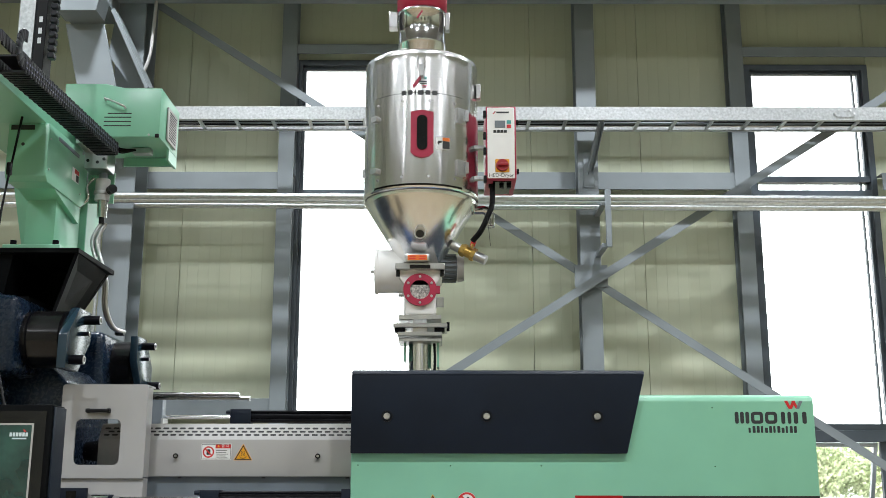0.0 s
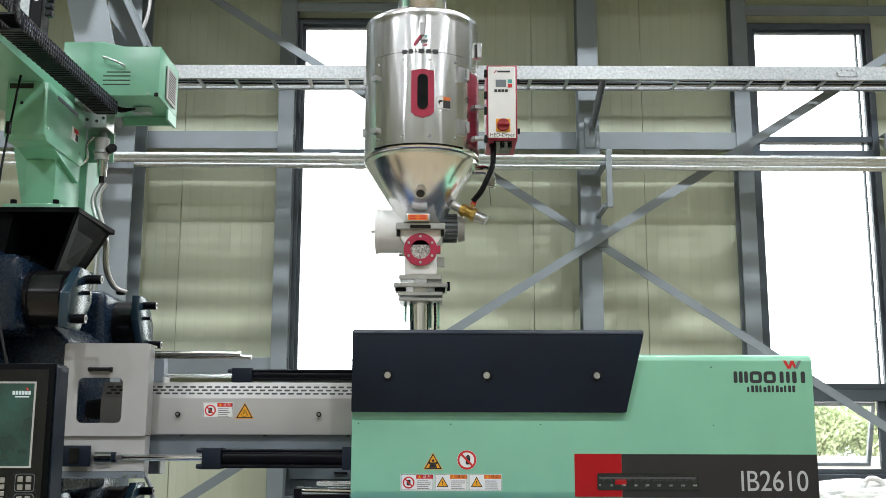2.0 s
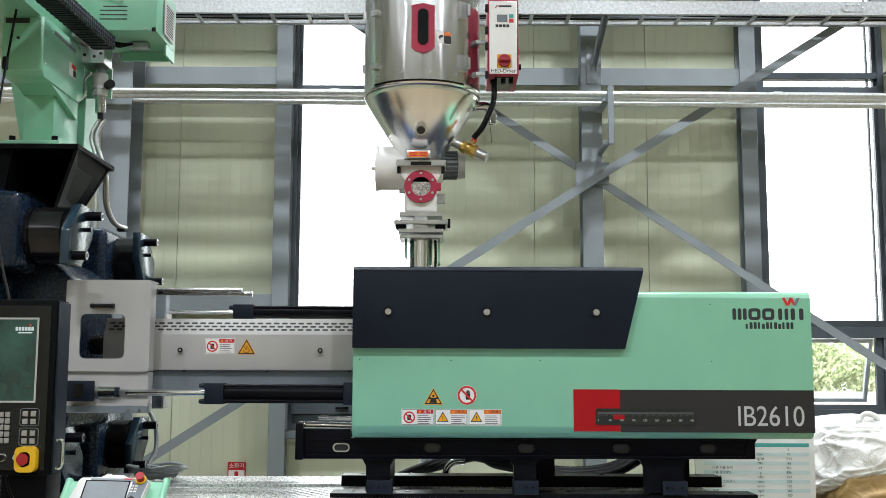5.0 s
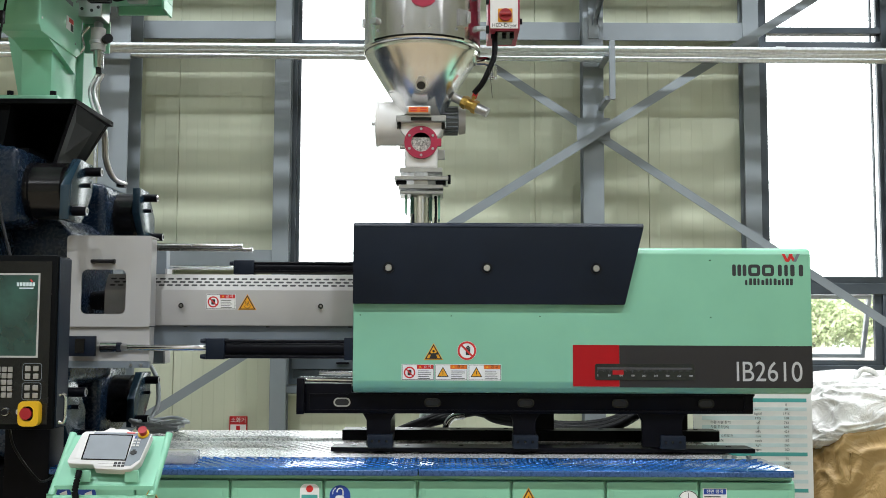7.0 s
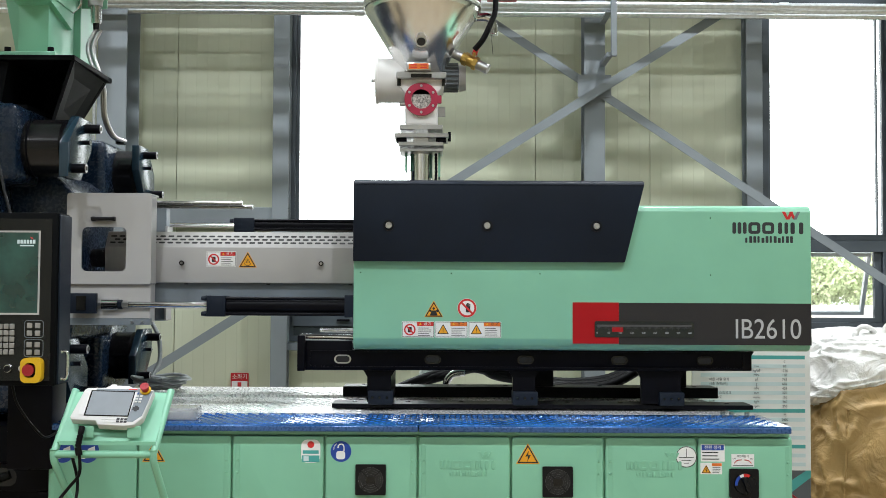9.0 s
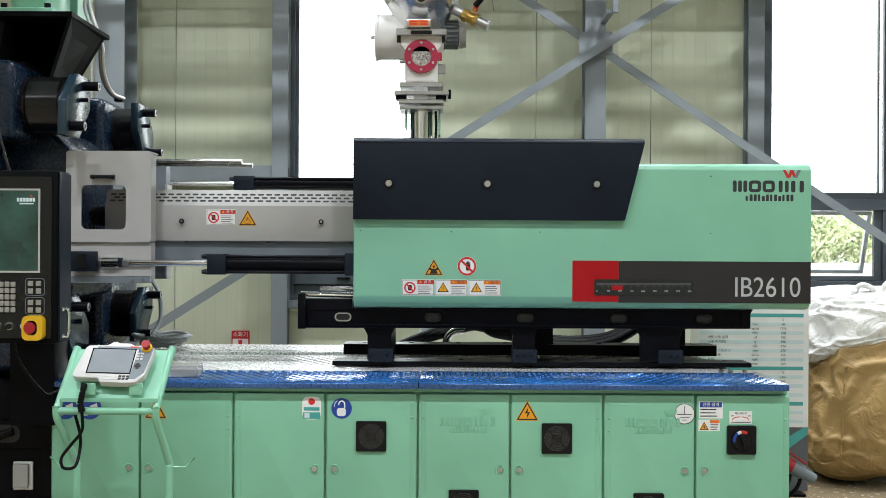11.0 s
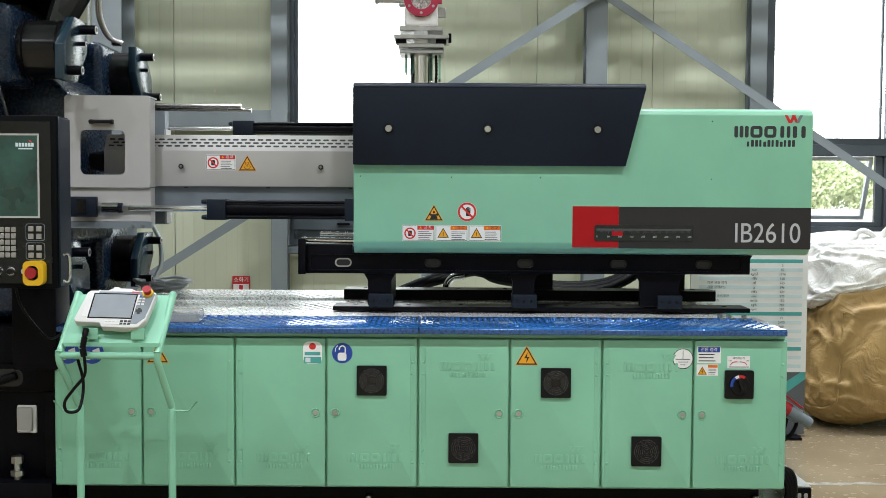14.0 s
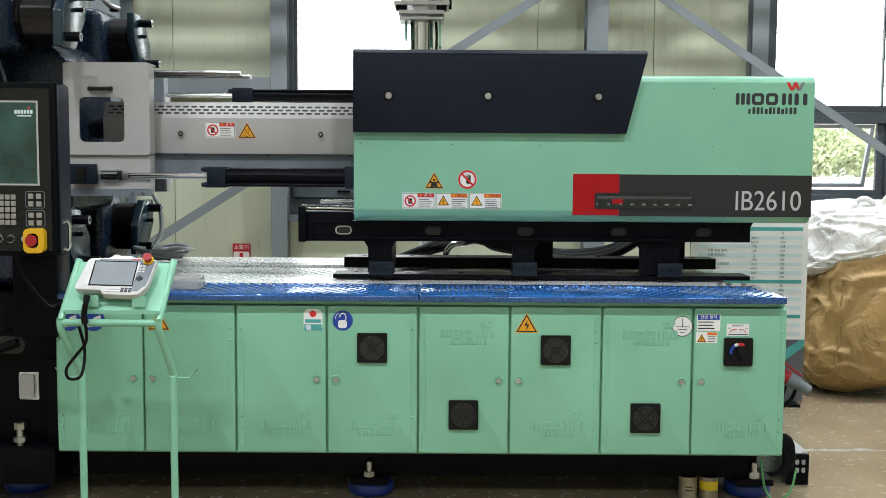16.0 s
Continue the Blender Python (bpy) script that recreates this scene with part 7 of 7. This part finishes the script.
part("plug_body", cyl(B(), d0 + dd * 0.12, d0 + dd * 0.155, 0.031, 0.027, 20), MIDGREY, pgl)
part("plug_nut", cyl(B(), d0 + dd * 0.155, d0 + dd * 0.195, 0.031, 0.028, 10), MIDGREY, pgl)
part("flap", obox(B(), Matrix.Translation(d0 + dd * 0.06 + Vector((0.015, -0.02, 0.058))) @ pose(0, 0, 0, 0, 36, 0), 0.13, 0.022, 0.012, 0.004), RED, pgl)
part("cable", tube(B(), [(1.965, 5.76, 0.46), (1.96, 5.76, 0.41), (1.93, 5.76, 0.36), (1.88, 5.78, 0.315), (1.78, 5.8, 0.28)], 0.011, 8), RUBBER, pgl)
part("cable", tube(B(), [(1.91, 5.76, 0.49), (1.905, 5.76, 0.43), (1.885, 5.78, 0.38), (1.78, 5.8, 0.33)], 0.011, 8), RUBBER, pgl)
ct = thing("floor_cable_duct", (1.85, 5.6, FLOOR), "galvanised cable duct end with slotted side on the floor", "cable duct")
part("cover", prism_x(B(), [(5.67, 0.09), (6.3, 0.10), (6.3, 0.106), (5.67, 0.096)], 1.74, 2.02), GALV, ct)
part("end_plate", box(B(), 1.90, 2.02, 5.66, 5.667, FLOOR, 0.088), BLACK, ct)
part("side_plate", box(B(), 2.013, 2.02, 5.668, 6.3, FLOOR, 0.088), GALV, ct)
for k in range(2):
    for r in range(2):
        part("slot", plate(round_rect(1.945 + 0.035 * k, 1.965 + 0.035 * k, -0.012 + 0.045 * r, 0.016 + 0.045 * r, 0.006, 2), 5.6595), GALV, ct)
for k in range(4):
    part("cable", tube(B(), [(1.70, 5.62, 0.30 - 0.03 * k), (1.80 + 0.018 * k, 5.55, 0.22), (1.845 + 0.014 * k, 5.53, 0.12), (1.82 + 0.01 * k, 5.54, 0.03), (1.74, 5.58, 0.0)], 0.013, 8), RUBBER, ct)
EARTH = material("green_yellow_wire", (0.08, 0.30, 0.10), 0.4, vary=0.1)
ew = thing("earth_wire", (1.72, 5.4, FLOOR), "green-yellow earth wire hanging to the floor", "cable")
part("wire", tube(B(), [(1.66, 5.36, 0.15), (1.68, 5.33, 0.0), (1.73, 5.30, -0.06), (1.80, 5.30, 0.0), (1.84, 5.34, 0.10)], 0.006, 6), EARTH, ew)
TIN = material("tin_can_metal", (0.42, 0.36, 0.26), 0.38, 0.6, vary=0.25, scale=14)
TAPE = material("yellow_tape", (0.70, 0.52, 0.02), 0.4, vary=0.1)
for x, tape in ((1.302, False), (1.412, True)):
    c = thing("tin_can", (x, 5.43, FLOOR), "used tin can with yellow tape on the floor" if tape else "used plain tin can on the floor", "can", "tin cans")
    part("can_body", lathe(B(), (x, 5.43), [(0.0, FLOOR), (0.047, FLOOR), (0.05, FLOOR + 0.006), (0.048, FLOOR + 0.012), (0.048, FLOOR + 0.105), (0.051, FLOOR + 0.11), (0.051, FLOOR + 0.118), (0.046, FLOOR + 0.118), (0.044, FLOOR + 0.02), (0.0, FLOOR + 0.02)], 28), TIN, c)
    if tape:
        part("tape_band", lathe(B(), (x, 5.43), [(0.0485, FLOOR + 0.05), (0.0492, FLOOR + 0.052), (0.0492, FLOOR + 0.095), (0.0485, FLOOR + 0.097)], 28), TAPE, c)
    else:
        bars(c, x - 0.025, x + 0.02, FLOOR + 0.04, FLOOR + 0.08, 2, 5.43 - 0.0485, seed=3)

# specification board
bd = thing("specification_board", (2.28, 7.6, FLOOR), "white and teal printed specification board on a grey stand", "display board")
SLATE = material("slate_print", (0.09, 0.10, 0.11), 0.5, vary=0.05)
part("panel", box(B(), 1.80, 2.65, 7.61, 7.63, FLOOR + 0.02, 1.34, 0.003, 1), SLATE, bd)
part("stand_foot", box(B(), 1.9, 2.6, 7.5, 7.85, FLOOR, FLOOR + 0.019), BLACK, bd)
fld = part("white_field", box(B(), 1.80, 2.65, 7.607, 7.6095, 0.40, 1.33), PAPER, bd)
part("teal_corner", plate([(2.40, 0.16), (2.65, 0.35), (2.65, 0.42), (2.25, 0.16)], 7.6095), TEAL, bd)
TBL = 7.6068
x0, x1 = 1.86, 2.612
rows = ["head", ("", "0"), ("mm", "60"), ("kg/㎠", "1716"), ("MPa", "168"), ("이론 사출 용적|㎤", "763"), ("사출 중량(PS)|g", "696"), ("사출률|㎤/s", "424"), ("스크류 스트로크|mm", "270"), ("사출 속도|mm/s", "150"), ("능력|kg/h", "260"), ("회전수|rpm", "250"), "head", ("ton", "75"), ("", "2400"), ("", "200"), ("", ""), ("", ""), ("", ""), ("", ""), "head", ("", ""), ("", ""), ("", ""), ("", ""), ("", "2.73")]
ztop, dz = 1.209, 0.0645 / 2 * 0.99
for k, r in enumerate(rows):
    z = ztop - k * dz
    if r == "head":
        part("table_heading", box(B(), x0, x1, TBL - 0.001, TBL, z - dz * 0.42, z + dz * 0.42), TEAL, fld)
        continue
    if k % 2 == 0:
        part("table_stripe", box(B(), x0, x1, TBL - 0.0006, TBL, z - dz * 0.42, z + dz * 0.42), PALE, fld)
    left, right = r
    word, unit_ = left.split("|") if "|" in left else ("", left)
    for txt, x, al in ((word, 1.92, "LEFT"), (unit_, 2.262, "CENTER"), (right, 2.465, "CENTER")):
        if txt:
            writing("table_text", txt, x, TBL - 0.0012, z, 0.024, LOGO, fld, align=al, depth=0.0003)

# woven bulk bags
def bag(name, label, cx, cy, z0, z1, rx, ry, mat, seed, sag, twist, rise=0.0, base=0.0):
    t = thing(name, (cx, cy, z0), label, "sack", "bulk bags")
    bm = B()
    bmesh.ops.create_icosphere(bm, subdivisions=6, radius=1.0)
    h = (z1 - z0) / 2
    for v in bm.verts:
        p = v.co.copy()
        q = Vector([math.copysign(abs(c) ** e, c) for c, e in zip(p, (0.55, 0.6, 0.6))])
        n1 = noise.noise(p * 1.6 + Vector((seed, 0, 0)))
        f2 = 1 - abs(noise.noise(Vector((p.x * 3.1 + p.z * twist, p.y * 3.1, p.z * 5.5 + seed))))
        f3 = 1 - abs(noise.noise(Vector((p.x * 9 + seed, p.y * 9, p.z * 7 - p.x * 5))))
        k = 1 + 0.10 * n1 + 0.05 * (f2 ** 5 - 0.3) + 0.022 * (f3 ** 5 - 0.3)
        z = q.z * h * (1 + 0.12 * n1)
        v.co = Vector((cx + q.x * rx * k * (1 + sag * (-p.z)), cy + q.y * ry * k * (1 + sag * (-p.z)), max(z0, z0 + h + z + 0.03 * (f2 ** 2))))
    for v in bm.verts:
        f = (v.co.z - z0) / (z1 - z0)
        v.co.z += min(max(v.co.x - 2.95, -0.4), 0.5) * (rise * f + base * max(0.0, 1 - f))
    part("bag_body", bm, mat, t)
    return t


def sacking(name, color, spec, rough, creases):
    m = material(name, color, rough, vary=0.10, scale=3, bump=0.0, spec=spec)
    n, l = m.node_tree.nodes, m.node_tree.links
    a, b = n.new("ShaderNodeTexNoise"), n.new("ShaderNodeTexNoise")
    co = n.new("ShaderNodeTexCoord")
    a.inputs["Scale"].default_value, a.inputs["Detail"].default_value, a.inputs["Distortion"].default_value = 5.0, 5.0, 1.6
    b.inputs["Scale"].default_value, b.inputs["Detail"].default_value = 160.0, 1.0
    bp = n.new("ShaderNodeBump")
    bp.inputs["Strength"].default_value, bp.inputs["Distance"].default_value = 0.6, 0.026
    b2 = n.new("ShaderNodeBump")
    b2.inputs["Strength"].default_value, b2.inputs["Distance"].default_value = 0.25, 0.002
    for t in (a, b):
        l.new(co.outputs["Object"], t.inputs["Vector"])
    vo, warp, add = n.new("ShaderNodeTexVoronoi"), n.new("ShaderNodeVectorMath"), n.new("ShaderNodeMath")
    vo.inputs["Scale"].default_value = creases
    warp.operation, add.operation = "MULTIPLY_ADD", "ADD"
    warp.inputs[1].default_value = (0.35, 0.35, 0.35)
    l.new(a.outputs["Color"], warp.inputs[0])
    l.new(co.outputs["Object"], warp.inputs[2])
    l.new(warp.outputs["Vector"], vo.inputs["Vector"])
    l.new(a.outputs["Fac"], add.inputs[0])
    l.new(vo.outputs["Distance"], add.inputs[1])
    l.new(add.outputs["Value"], bp.inputs["Height"])
    l.new(b.outputs["Fac"], b2.inputs["Height"])
    l.new(bp.outputs["Normal"], b2.inputs["Normal"])
    l.new(b2.outputs["Normal"], n["Principled BSDF"].inputs["Normal"])
    return m


TAN = sacking("tan_woven_sacking", (0.35, 0.225, 0.085), 0.4, 0.5, 3.5)
WHT = sacking("white_woven_sacking", (0.78, 0.77, 0.74), 0.5, 0.4, 6.0)
bg1 = bag("bulk_bag", "large tan woven bulk bag slumped on the floor", 3.50, 8.25, FLOOR, 1.03, 0.80, 0.58, TAN, 3.1, 0.03, 2.0, 0.32)
front = [v.co for v in bg1.children[0].data.vertices if v.co.y < 8.1]
line = []
for z in (0.0, 0.12, 0.25, 0.38, 0.5, 0.62, 0.75, 0.86):
    line.append(min((c for c in front if abs(c.z - z) < 0.04), key=lambda c: abs(c.x - 2.92 - 0.06 * z)) + Vector((0, -0.004, 0)))
part("stitched_seam", tube(B(), line, 0.007, 6, steps=4), TAN, bg1)
bg2 = bag("bulk_bag", "crumpled white woven bulk bag lying on the tan bag", 3.55, 8.3, 0.80, 1.37, 0.86, 0.55, WHT, 8.7, 0.05, 3.0, 0.0, 0.32)
part("loop", tube(B(), [(3.15, 8.0, 1.22), (3.10, 7.95, 1.33), (3.16, 7.95, 1.42), (3.27, 7.98, 1.38), (3.30, 8.0, 1.25)], 0.022, 6), WHT, bg2)
part("loop", tube(B(), [(3.32, 8.0, 1.25), (3.36, 7.98, 1.42), (3.45, 7.98, 1.44), (3.5, 8.0, 1.28)], 0.022, 6), WHT, bg2)
part("loop", tube(B(), [(2.84, 8.05, 1.10), (2.88, 7.95, 1.22), (3.0, 7.92, 1.30), (3.1, 7.98, 1.22)], 0.022, 6), WHT, bg2)
part("tie_strap", tube(B(), [(3.25, 7.83, 1.20), (3.36, 7.82, 1.18), (3.42, 7.80, 1.05)], 0.012, 5), TAN, bg2)
